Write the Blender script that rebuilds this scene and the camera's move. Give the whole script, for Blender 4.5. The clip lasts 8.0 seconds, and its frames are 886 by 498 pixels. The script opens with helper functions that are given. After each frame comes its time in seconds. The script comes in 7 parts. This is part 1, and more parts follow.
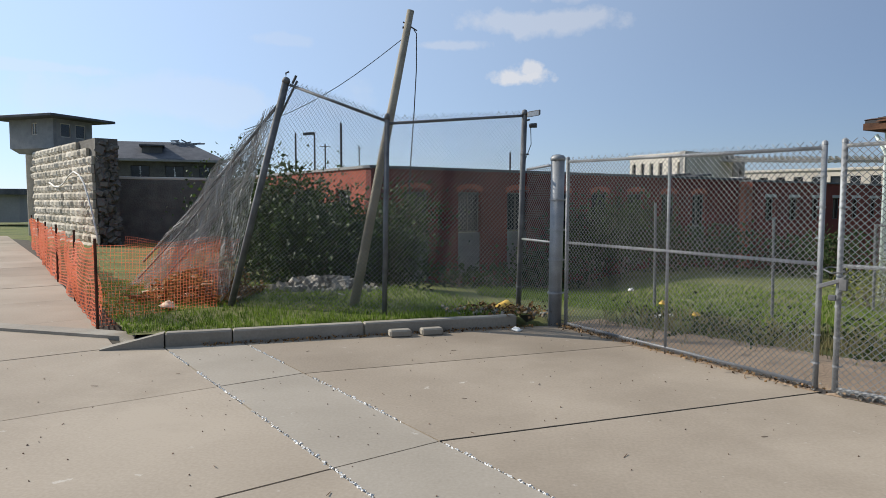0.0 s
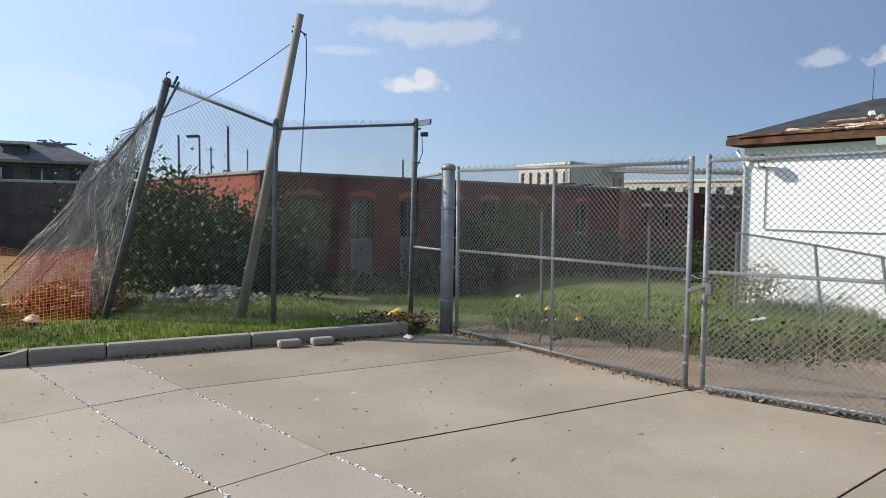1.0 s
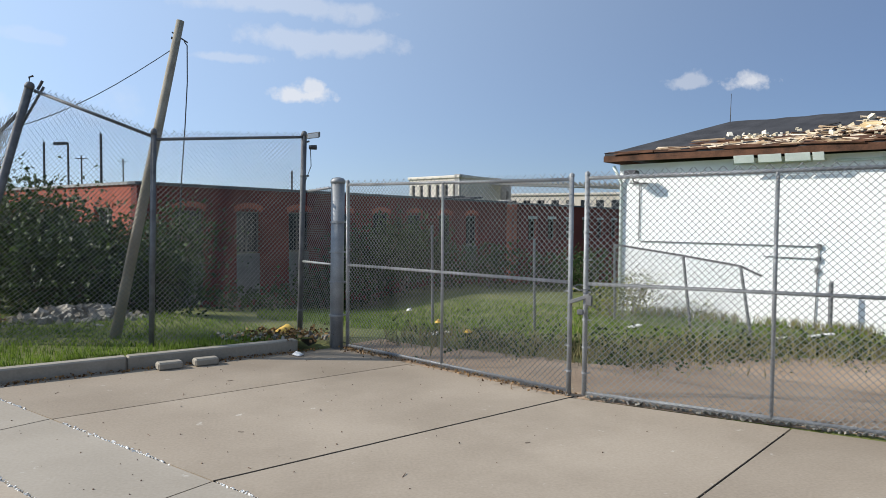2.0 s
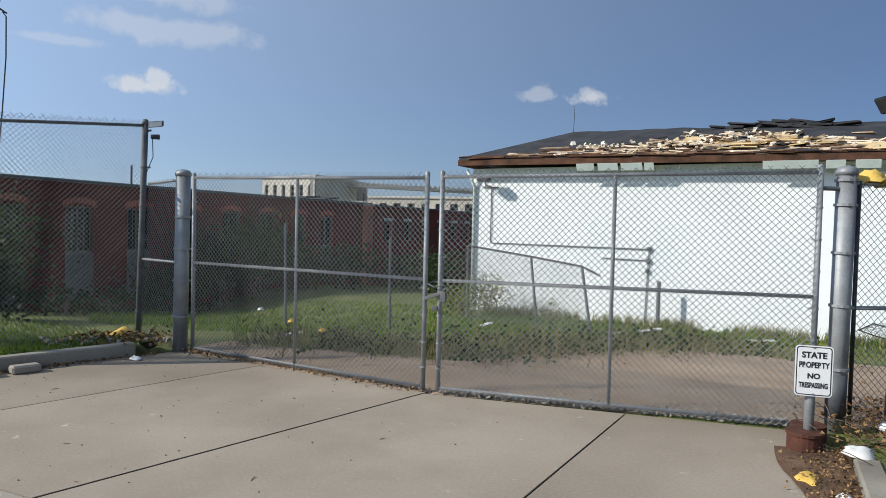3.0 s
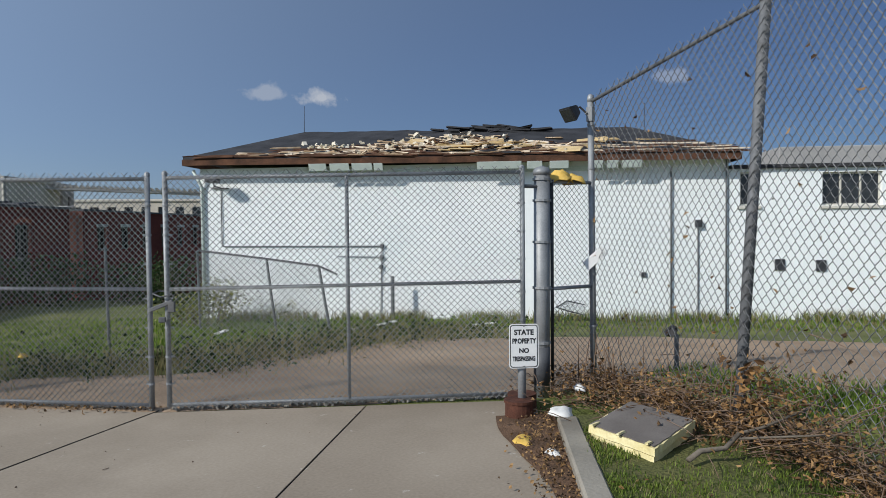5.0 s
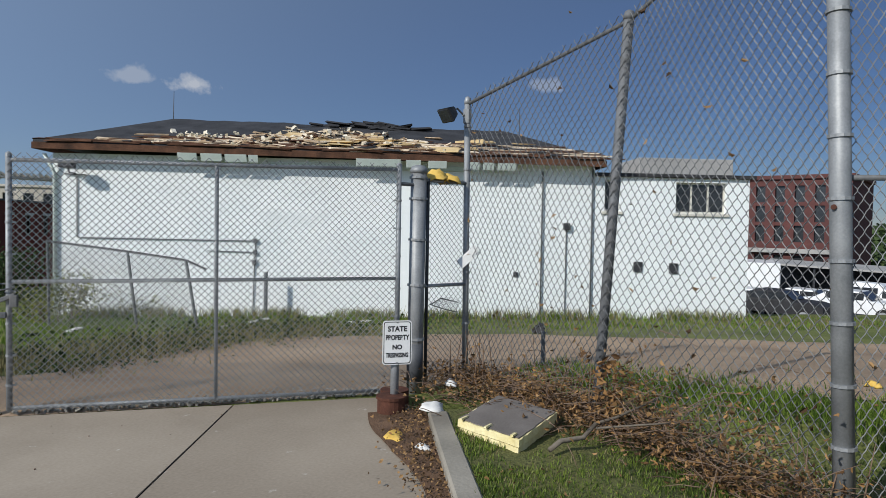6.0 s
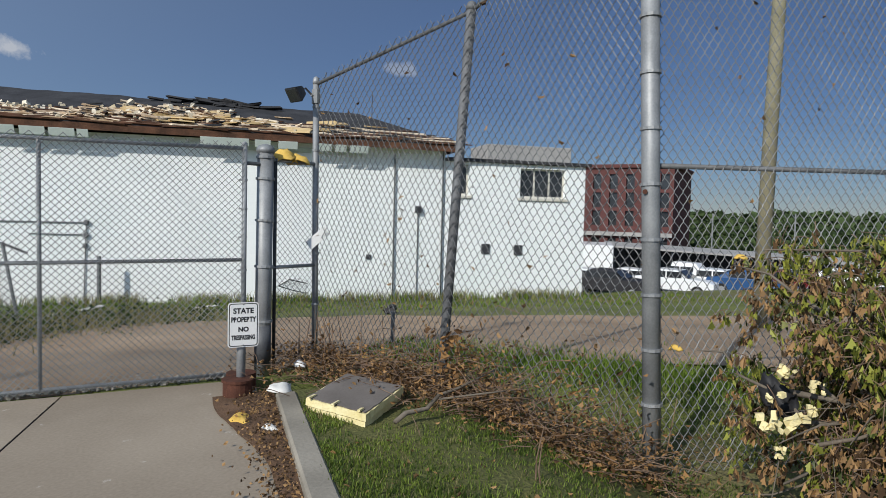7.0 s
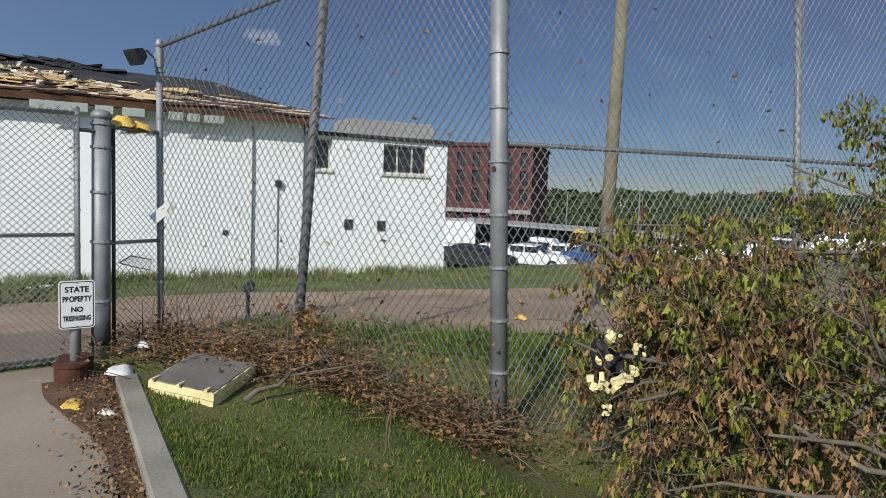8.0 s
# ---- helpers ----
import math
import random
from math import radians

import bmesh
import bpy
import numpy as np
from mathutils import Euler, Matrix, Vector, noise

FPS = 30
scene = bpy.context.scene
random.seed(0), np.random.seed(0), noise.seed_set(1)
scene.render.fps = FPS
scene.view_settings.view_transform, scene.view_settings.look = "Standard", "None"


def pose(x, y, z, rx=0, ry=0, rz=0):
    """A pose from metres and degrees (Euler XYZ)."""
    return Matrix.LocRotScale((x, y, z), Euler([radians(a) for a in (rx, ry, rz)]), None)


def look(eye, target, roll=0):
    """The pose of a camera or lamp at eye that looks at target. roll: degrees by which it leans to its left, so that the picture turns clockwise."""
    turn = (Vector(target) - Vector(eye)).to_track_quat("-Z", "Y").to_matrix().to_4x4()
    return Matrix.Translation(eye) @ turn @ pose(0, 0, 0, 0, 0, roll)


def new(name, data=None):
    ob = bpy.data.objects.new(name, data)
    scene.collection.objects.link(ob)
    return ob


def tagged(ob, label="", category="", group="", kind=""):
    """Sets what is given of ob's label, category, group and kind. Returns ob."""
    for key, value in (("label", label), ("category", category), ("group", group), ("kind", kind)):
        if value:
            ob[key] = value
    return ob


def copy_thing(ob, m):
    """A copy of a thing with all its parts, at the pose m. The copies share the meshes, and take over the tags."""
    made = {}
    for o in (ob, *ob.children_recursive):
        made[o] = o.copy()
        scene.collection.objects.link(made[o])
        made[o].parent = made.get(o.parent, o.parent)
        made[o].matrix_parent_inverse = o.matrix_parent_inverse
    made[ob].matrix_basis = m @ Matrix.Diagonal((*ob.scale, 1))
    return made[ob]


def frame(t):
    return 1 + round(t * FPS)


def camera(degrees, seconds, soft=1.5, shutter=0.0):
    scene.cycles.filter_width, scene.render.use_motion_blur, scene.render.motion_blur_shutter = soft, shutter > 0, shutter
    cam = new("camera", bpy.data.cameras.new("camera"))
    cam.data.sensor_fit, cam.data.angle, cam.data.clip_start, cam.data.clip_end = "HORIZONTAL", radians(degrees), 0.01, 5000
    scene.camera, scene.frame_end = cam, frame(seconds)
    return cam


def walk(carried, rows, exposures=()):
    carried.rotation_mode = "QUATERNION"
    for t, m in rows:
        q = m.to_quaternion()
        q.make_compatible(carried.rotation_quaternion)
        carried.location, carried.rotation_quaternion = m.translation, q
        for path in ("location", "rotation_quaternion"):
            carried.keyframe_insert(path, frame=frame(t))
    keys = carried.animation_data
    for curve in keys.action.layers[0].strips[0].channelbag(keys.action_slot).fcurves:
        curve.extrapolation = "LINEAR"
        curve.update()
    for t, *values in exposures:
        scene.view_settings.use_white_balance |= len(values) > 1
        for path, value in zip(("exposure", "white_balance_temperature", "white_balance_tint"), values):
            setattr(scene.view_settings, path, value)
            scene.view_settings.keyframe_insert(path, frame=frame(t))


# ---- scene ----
cam = camera(66.8, 8.0, soft=0.6)
PATH = [
    (0, (-0.003, 0.152, 1.868), (-0.108, 2.145, 1.727), 0.1),
    (0.5, (0.007, 0.156, 1.861), (0.062, 2.151, 1.728), 0.7),
    (1, (0.022, 0.155, 1.889), (0.233, 2.141, 1.769), 0.5),
    (1.5, (0.038, 0.138, 1.932), (0.412, 2.101, 1.834), 0.5),
    (2.8, (0.038, 0.147, 1.87), (0.866, 1.966, 1.803), 1.0),
    (3, (0.052, 0.171, 1.857), (0.976, 1.944, 1.79), 1.4),
    (3.5, (0.043, 0.145, 1.858), (1.162, 1.801, 1.788), 1.7),
    (4, (0.068, 0.181, 1.857), (1.381, 1.688, 1.786), 0.8),
    (4.5, (0.044, 0.164, 1.86), (1.458, 1.577, 1.793), 0.5),
    (4.7, (0.036, 0.146, 1.861), (1.496, 1.512, 1.793), -0.1),
    (5.8, (0.038, 0.111, 1.84), (1.725, 1.184, 1.789), 0.5),
    (6, (0.043, 0.098, 1.842), (1.775, 1.096, 1.777), 1.0),
    (6.5, (0.013, 0.012, 1.829), (1.86, 0.774, 1.745), 1.6),
    (7, (-0.045, -0.017, 1.819), (1.858, 0.587, 1.714), 1.4),
    (7.5, (-0.032, -0.101, 1.815), (1.916, 0.328, 1.668), 1.8),
    (8, (-0.041, -0.131, 1.809), (1.941, 0.085, 1.645), 2.1),
]
walk(cam, [(t, look(eye, target, roll)) for t, eye, target, roll in PATH],
     [(0.0, 0.14, 6600, 10), (1.0, 0.26, 6550, 10), (1.5, 0.3, 6500, 10), (3.0, 0.0, 6300, 9), (3.5, -0.14, 6250, 9), (4.5, -0.32, 6200, 9), (6.0, -0.34, 6200, 9), (8.0, -0.31, 6400, 9)])

# ---- light ----
SUN_AZ, SUN_EL = -75.0, 31.0
world = bpy.data.worlds.new("sky")
scene.world = world
world.use_nodes = True
wn, wl = world.node_tree.nodes, world.node_tree.links
wn.clear()
sky = wn.new("ShaderNodeTexSky")
sky.sky_type, sky.sun_disc = "NISHITA", False
sky.sun_elevation, sky.sun_rotation = radians(SUN_EL), radians(SUN_AZ)
sky.air_density, sky.dust_density, sky.ozone_density, sky.altitude = 1.0, 0.0, 4.0, 600
coord = wn.new("ShaderNodeTexCoord")


def wmath(op, a, b=None, clamp=False):
    n = wn.new("ShaderNodeMath")
    n.operation, n.use_clamp = op, clamp
    for i, v in enumerate((a, b)):
        if v is None:
            continue
        if isinstance(v, (int, float)):
            n.inputs[i].default_value = v
        else:
            wl.new(v, n.inputs[i])
    return n.outputs[0]


def cloud(az, el, wide, high, dense, scale, cut):
    """One cloud of the sky: an oval round a direction, broken up by noise."""
    a, e = radians(az), radians(el)
    f = Vector((math.sin(a) * math.cos(e), math.cos(a) * math.cos(e), math.sin(e)))
    r = Vector((math.cos(a), -math.sin(a), 0))
    u = r.cross(f)
    d = []
    for axis, size in ((r, radians(wide)), (u, radians(high)), (f, 1.0)):
        n = wn.new("ShaderNodeVectorMath")
        n.operation = "DOT_PRODUCT"
        wl.new(coord.outputs["Generated"], n.inputs[0])
        n.inputs[1].default_value = axis / size
        d.append(n.outputs["Value"])
    dist = wmath("SQRT", wmath("ADD", wmath("MULTIPLY", d[0], d[0]), wmath("MULTIPLY", d[1], d[1])))
    tex = wn.new("ShaderNodeTexNoise")
    tex.inputs["Scale"].default_value, tex.inputs["Detail"].default_value, tex.inputs["Roughness"].default_value = scale, 7.0, 0.6
    wl.new(coord.outputs["Generated"], tex.inputs["Vector"])
    body = wmath("SUBTRACT", wmath("ADD", wmath("SUBTRACT", 1.0, dist), wmath("MULTIPLY", wmath("SUBTRACT", tex.outputs["Fac"], 0.5), cut)), 0.0)
    front = wmath("GREATER_THAN", d[2], 0.0)
    return wmath("MULTIPLY", wmath("MULTIPLY", wmath("MULTIPLY", body, 2.2, True), dense, True), front)


CLOUDS = [
    (3.6, 10.2, 2.6, 0.9, 0.75, 22.0, 2.6), (4.4, 10.9, 1.5, 0.8, 0.7, 30.0, 2.4), (4.3, 14.6, 6.5, 1.2, 0.34, 13.0, 3.2), (-2.8, 12.8, 3.2, 0.45, 0.28, 20.0, 2.8),
    (39.7, 10.8, 2.4, 0.85, 0.7, 24.0, 2.6), (35.0, 11.1, 2.0, 0.7, 0.36, 26.0, 3.0), (-16.0, 12.9, 2.4, 0.55, 0.14, 16.0, 2.8), (2.0, 17.0, 9.0, 1.0, 0.3, 12.0, 3.0),
    (-24.0, 8.0, 14.0, 2.0, 0.2, 8.0, 3.0), (-34.0, 9.6, 7.0, 0.5, 0.22, 12.0, 2.8), (68.5, 11.8, 1.2, 0.7, 0.32, 30.0, 2.6),
]
cover = None
for c in CLOUDS:
    one = cloud(*c)
    cover = one if cover is None else wmath("MAXIMUM", cover, one)
mixc = wn.new("ShaderNodeMix")
mixc.data_type = "RGBA"
wl.new(cover, mixc.inputs["Factor"])
wl.new(sky.outputs["Color"], mixc.inputs["A"])
mixc.inputs["B"].default_value = (9.0, 9.0, 9.2, 1)
# bright haze that gathers round the sun's side of the sky
_a, _e = radians(SUN_AZ), radians(SUN_EL)
near = wn.new("ShaderNodeVectorMath")
near.operation = "DOT_PRODUCT"
wl.new(coord.outputs["Generated"], near.inputs[0])
near.inputs[1].default_value = (math.sin(_a) * math.cos(_e), math.cos(_a) * math.cos(_e), math.sin(_e))
glow = wmath("MULTIPLY", wmath("POWER", wmath("MULTIPLY_ADD", near.outputs["Value"], 0.5, True), 1.6), 1.0)
glow.node.inputs[0].links[0].from_node.inputs[0].links[0].from_node.inputs[2].default_value = 0.5
haze = wn.new("ShaderNodeMix")
haze.data_type, haze.blend_type = "RGBA", "ADD"
wl.new(glow, haze.inputs["Factor"])
tone = wn.new("ShaderNodeMix")
tone.data_type, tone.blend_type = "RGBA", "MULTIPLY"
tone.inputs["Factor"].default_value = 1.0
tone.inputs["B"].default_value = (0.49, 0.53, 0.66, 1)
wl.new(sky.outputs["Color"], tone.inputs["A"])
wl.new(tone.outputs["Result"], haze.inputs["A"])
haze.inputs["B"].default_value = (6.5, 8.2, 10.1, 1)
wl.new(haze.outputs["Result"], mixc.inputs["A"])
back = wn.new("ShaderNodeBackground")
back.inputs["Strength"].default_value = 0.08
wl.new(mixc.outputs["Result"], back.inputs["Color"])
wout = wn.new("ShaderNodeOutputWorld")
wl.new(back.outputs["Background"], wout.inputs["Surface"])

sun = new("sun", bpy.data.lights.new("sun", "SUN"))
sun.data.energy, sun.data.angle, sun.data.color = 5.0, radians(0.5), (1.0, 0.93, 0.82)
_a, _e = radians(SUN_AZ), radians(SUN_EL)
sun.matrix_world = look((math.sin(_a) * 60, math.cos(_a) * 60, math.tan(_e) * 60), (0, 0, 0))


# ---- materials ----
def mat(name, dark, light, rough=0.8, metal=0.0, scale=3.0, fine=40.0, bump=0.3, dist=0.01, stain=None, amount=0.5, vary=0.0, thin=0.0, island=False, spec=0.3, spots=None):
    """A surface that wanders between two colours at two scales, with fine relief and, if given, stains."""
    m = bpy.data.materials.new(name)
    m.use_nodes = True
    n, l = m.node_tree.nodes, m.node_tree.links
    b = n["Principled BSDF"]
    tc = n.new("ShaderNodeTexCoord")
    big, small = n.new("ShaderNodeTexNoise"), n.new("ShaderNodeTexNoise")
    for tex, s, d in ((big, scale, 5.0), (small, fine, 3.0)):
        tex.inputs["Scale"].default_value, tex.inputs["Detail"].default_value = s, d
        l.new(tc.outputs["Object"], tex.inputs["Vector"])
    add = n.new("ShaderNodeMath")
    add.operation = "ADD"
    mul = n.new("ShaderNodeMath")
    mul.operation = "MULTIPLY"
    mul.inputs[1].default_value = 0.45
    l.new(small.outputs["Fac"], mul.inputs[0])
    l.new(big.outputs["Fac"], add.inputs[0])
    l.new(mul.outputs[0], add.inputs[1])
    fac = add.outputs[0]
    if vary:
        src = n.new("ShaderNodeNewGeometry").outputs["Random Per Island"] if island else n.new("ShaderNodeObjectInfo").outputs["Random"]
        v = n.new("ShaderNodeMath")
        v.operation = "MULTIPLY_ADD"
        l.new(src, v.inputs[0])
        v.inputs[1].default_value = vary
        l.new(fac, v.inputs[2])
        v2 = n.new("ShaderNodeMath")
        v2.operation = "SUBTRACT"
        l.new(v.outputs[0], v2.inputs[0])
        v2.inputs[1].default_value = vary / 2
        fac = v2.outputs[0]
    ramp = n.new("ShaderNodeValToRGB")
    ramp.color_ramp.elements[0].position, ramp.color_ramp.elements[0].color = 0.45, (*dark, 1)
    ramp.color_ramp.elements[1].position, ramp.color_ramp.elements[1].color = 1.0, (*light, 1)
    l.new(fac, ramp.inputs["Fac"])
    col = ramp.outputs["Color"]
    if stain:
        st = n.new("ShaderNodeTexNoise")
        st.inputs["Scale"].default_value, st.inputs["Detail"].default_value, st.inputs["Roughness"].default_value = scale * 0.37, 8.0, 0.65
        l.new(tc.outputs["Object"], st.inputs["Vector"])
        cut = n.new("ShaderNodeMapRange")
        cut.inputs["From Min"].default_value, cut.inputs["From Max"].default_value = 0.5, 0.68
        cut.inputs["To Max"].default_value = amount
        l.new(st.outputs["Fac"], cut.inputs["Value"])
        mix = n.new("ShaderNodeMix")
        mix.data_type = "RGBA"
        l.new(cut.outputs["Result"], mix.inputs["Factor"])
        l.new(col, mix.inputs["A"])
        mix.inputs["B"].default_value = (*stain, 1)
        col = mix.outputs["Result"]
    if spots:
        sp = n.new("ShaderNodeTexNoise")
        sp.inputs["Scale"].default_value, sp.inputs["Detail"].default_value, sp.inputs["Roughness"].default_value = 4.5, 9.0, 0.62
        l.new(tc.outputs["Object"], sp.inputs["Vector"])
        cut2 = n.new("ShaderNodeMapRange")
        cut2.inputs["From Min"].default_value, cut2.inputs["From Max"].default_value, cut2.inputs["To Max"].default_value = 0.66, 0.74, 0.8
        l.new(sp.outputs["Fac"], cut2.inputs["Value"])
        mix2 = n.new("ShaderNodeMix")
        mix2.data_type = "RGBA"
        l.new(cut2.outputs["Result"], mix2.inputs["Factor"])
        l.new(col, mix2.inputs["A"])
        mix2.inputs["B"].default_value = (*spots, 1)
        col = mix2.outputs["Result"]
    l.new(col, b.inputs["Base Color"])
    b.inputs["Roughness"].default_value, b.inputs["Metallic"].default_value = rough, metal
    b.inputs["Specular IOR Level"].default_value = spec
    if bump:
        bp = n.new("ShaderNodeBump")
        bp.inputs["Strength"].default_value, bp.inputs["Distance"].default_value = bump, dist
        l.new(small.outputs["Fac"], bp.inputs["Height"])
        l.new(bp.outputs["Normal"], b.inputs["Normal"])
    if thin:
        tr = n.new("ShaderNodeBsdfTranslucent")
        l.new(col, tr.inputs["Color"])
        ms = n.new("ShaderNodeMixShader")
        ms.inputs["Fac"].default_value = thin
        l.new(b.outputs["BSDF"], ms.inputs[1])
        l.new(tr.outputs["BSDF"], ms.inputs[2])
        l.new(ms.outputs["Shader"], n["Material Output"].inputs["Surface"])
    return m


def masonry(name, c1, c2, mortar, width, height, joint, bump=0.5, turn=0.0, stain=None, amount=0.4, uneven=0.85):
    """Coursed masonry on a wall that runs along the direction turn (degrees from x)."""
    m = mat(name, c1, c2, 0.9, scale=0.8, fine=25.0, bump=0, stain=stain, amount=amount)
    n, l = m.node_tree.nodes, m.node_tree.links
    b = n["Principled BSDF"]
    tc = n.new("ShaderNodeTexCoord")
    mp = n.new("ShaderNodeMapping")
    mp.inputs["Rotation"].default_value = (radians(90), 0, 0)
    rot = n.new("ShaderNodeMapping")
    rot.inputs["Rotation"].default_value = (0, 0, radians(-turn))
    l.new(tc.outputs["Object"], rot.inputs["Vector"])
    l.new(rot.outputs["Vector"], mp.inputs["Vector"])
    bt = n.new("ShaderNodeTexBrick")
    bt.inputs["Scale"].default_value = 1.0
    bt.inputs["Brick Width"].default_value, bt.inputs["Row Height"].default_value = width, height
    bt.inputs["Mortar Size"].default_value, bt.inputs["Mortar Smooth"].default_value = joint, 0.3
    bt.inputs["Color1"].default_value, bt.inputs["Color2"].default_value, bt.inputs["Mortar"].default_value = (uneven, uneven, uneven, 1), (1, 1, 1, 1), (*mortar, 1)
    l.new(mp.outputs["Vector"], bt.inputs["Vector"])
    old = b.inputs["Base Color"].links[0].from_socket
    mix = n.new("ShaderNodeMix")
    mix.data_type, mix.blend_type = "RGBA", "MULTIPLY"
    mix.inputs["Factor"].default_value = 1.0
    l.new(old, mix.inputs["A"])
    l.new(bt.outputs["Color"], mix.inputs["B"])
    l.new(mix.outputs["Result"], b.inputs["Base Color"])
    bp = n.new("ShaderNodeBump")
    bp.inputs["Strength"].default_value, bp.inputs["Distance"].default_value, bp.invert = bump, 0.01, True
    l.new(bt.outputs["Fac"], bp.inputs["Height"])
    l.new(bp.outputs["Normal"], b.inputs["Normal"])
    return m


CONCRETE = mat("concrete", (0.235, 0.192, 0.145), (0.385, 0.325, 0.255), 0.85, scale=0.45, fine=38, bump=0.25, dist=0.004, stain=(0.19, 0.155, 0.115), amount=0.7, vary=0.3, spots=(0.62, 0.58, 0.52))
CONCRETE_PALE = mat("pale_concrete", (0.262, 0.229, 0.184), (0.385, 0.342, 0.284), 0.85, scale=0.6, fine=38, bump=0.3, dist=0.004, stain=(0.26, 0.225, 0.18), amount=0.6, vary=0.1, spots=(0.6, 0.57, 0.52))
JOINT = mat("joint_dirt", (0.03, 0.027, 0.022), (0.10, 0.085, 0.065), 0.95, scale=6, fine=60)
KERB = mat("kerb_concrete", (0.22, 0.20, 0.165), (0.34, 0.31, 0.26), 0.9, scale=1.2, fine=35, bump=0.4, stain=(0.13, 0.11, 0.085), amount=0.6)
SOIL = mat("grassy_soil", (0.065, 0.085, 0.020), (0.17, 0.185, 0.05), 0.95, scale=0.7, fine=22, bump=0.8, dist=0.04, stain=(0.19, 0.145, 0.085), amount=0.55)
VERGE = mat("verge_soil", (0.05, 0.06, 0.020), (0.14, 0.14, 0.045), 0.95, scale=1.3, fine=30, bump=0.9, dist=0.03, stain=(0.15, 0.105, 0.06), amount=0.7)
GRAVEL = mat("gravel", (0.25, 0.172, 0.112), (0.42, 0.305, 0.205), 0.95, scale=0.9, fine=28, bump=0.9, dist=0.03, stain=(0.28, 0.215, 0.155), amount=0.6, spots=(0.42, 0.35, 0.27))
DIRT = mat("leafy_dirt", (0.06, 0.035, 0.02), (0.17, 0.10, 0.06), 0.95, scale=4, fine=50, bump=0.8, dist=0.02)
GALV = mat("galvanised_steel", (0.20, 0.21, 0.22), (0.36, 0.37, 0.38), 0.55, 0.35, scale=4, fine=60, bump=0.2, dist=0.003, stain=(0.16, 0.165, 0.17), amount=0.5)
GALV_OLD = mat("weathered_steel", (0.085, 0.09, 0.096), (0.19, 0.196, 0.205), 0.7, 0.25, scale=6, fine=30, bump=0.4, dist=0.006, stain=(0.10, 0.08, 0.06), amount=0.35)
DARK_BAND = mat("dark_grey_steel", (0.07, 0.075, 0.085), (0.13, 0.135, 0.145), 0.6, 0.3, scale=4, fine=60, bump=0.2, dist=0.003)
WIRE = mat("chain_link_wire", (0.15, 0.155, 0.16), (0.29, 0.295, 0.30), 0.45, 0.4, scale=2, fine=20, bump=0)
WIRE_TALL = mat("weathered_chain_link", (0.13, 0.135, 0.14), (0.25, 0.255, 0.26), 0.55, 0.35, scale=2, fine=20, bump=0)
WIRE_DARK = mat("old_wire", (0.13, 0.13, 0.13), (0.25, 0.25, 0.245), 0.6, 0.3, scale=2, fine=20, bump=0)
WIRE_PALE = mat("pale_wire", (0.26, 0.27, 0.27), (0.44, 0.45, 0.45), 0.6, 0.3, scale=2, fine=20, bump=0)
RUST = mat("rusty_steel", (0.045, 0.02, 0.014), (0.14, 0.055, 0.035), 0.85, 0.2, scale=8, fine=70, bump=0.4, dist=0.004)
WOODPOLE = mat("weathered_pole", (0.20, 0.175, 0.135), (0.36, 0.33, 0.27), 0.9, scale=3, fine=45, bump=0.5, dist=0.008, stain=(0.15, 0.15, 0.09), amount=0.4)
WHITEWALL = masonry("white_painted_block", (0.79, 0.82, 0.83), (0.88, 0.90, 0.90), (0.97, 0.97, 0.97), 0.4, 0.2, 0.006, 0.2, -56.3, stain=(0.70, 0.79, 0.79), amount=0.4, uneven=0.975)
# one brick in two tones: front darkened as shaded, side light as sunlit
BRICK_SHADED = masonry("red_brick_shaded", (0.10, 0.026, 0.021), (0.19, 0.046, 0.035), (0.95, 0.9, 0.85), 0.21, 0.075, 0.008, 0.5, 37.7, stain=(0.075, 0.028, 0.025), amount=0.6)
BRICK_SUNLIT = masonry("red_brick_sunlit", (0.26, 0.07, 0.045), (0.42, 0.12, 0.075), (0.95, 0.9, 0.85), 0.21, 0.075, 0.008, 0.5, 127.7, stain=(0.2, 0.07, 0.05), amount=0.4)
INFILL = masonry("grey_block_infill", (0.13, 0.13, 0.125), (0.21, 0.205, 0.195), (0.8, 0.8, 0.8), 0.4, 0.2, 0.01, 0.4, 37.7)
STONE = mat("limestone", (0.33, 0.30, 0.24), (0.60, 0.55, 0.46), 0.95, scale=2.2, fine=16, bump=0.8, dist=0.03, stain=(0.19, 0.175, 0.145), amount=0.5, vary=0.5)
# darker stone for the rubble core; also paints shade on the return wall
STONE_CORE_SHADE = mat("stone_core_shade", (0.10, 0.095, 0.085), (0.19, 0.18, 0.16), 0.95, scale=2, fine=18, bump=0.8, dist=0.03)
SHINGLE = mat("black_roofing", (0.018, 0.018, 0.02), (0.055, 0.055, 0.06), 0.8, scale=2, fine=24, bump=0.6, dist=0.02)
GREYROOF = mat("grey_slate", (0.06, 0.065, 0.075), (0.13, 0.135, 0.15), 0.8, scale=2, fine=24, bump=0.5, dist=0.02)
ROTWOOD = mat("rotten_fascia", (0.032, 0.017, 0.011), (0.14, 0.066, 0.038), 0.9, scale=3, fine=30, bump=0.6, dist=0.02)
SPLINTER = mat("splintered_board", (0.34, 0.235, 0.14), (0.74, 0.62, 0.47), 0.85, scale=5, fine=40, bump=0.4, vary=0.9, island=True)
TANBOARD = mat("tan_decking", (0.40, 0.28, 0.13), (0.60, 0.45, 0.24), 0.85, scale=5, fine=40, bump=0.3, vary=0.5, island=True)
SOFFIT = mat("painted_soffit", (0.52, 0.60, 0.56), (0.70, 0.76, 0.72), 0.7, scale=2, fine=30, bump=0.2)
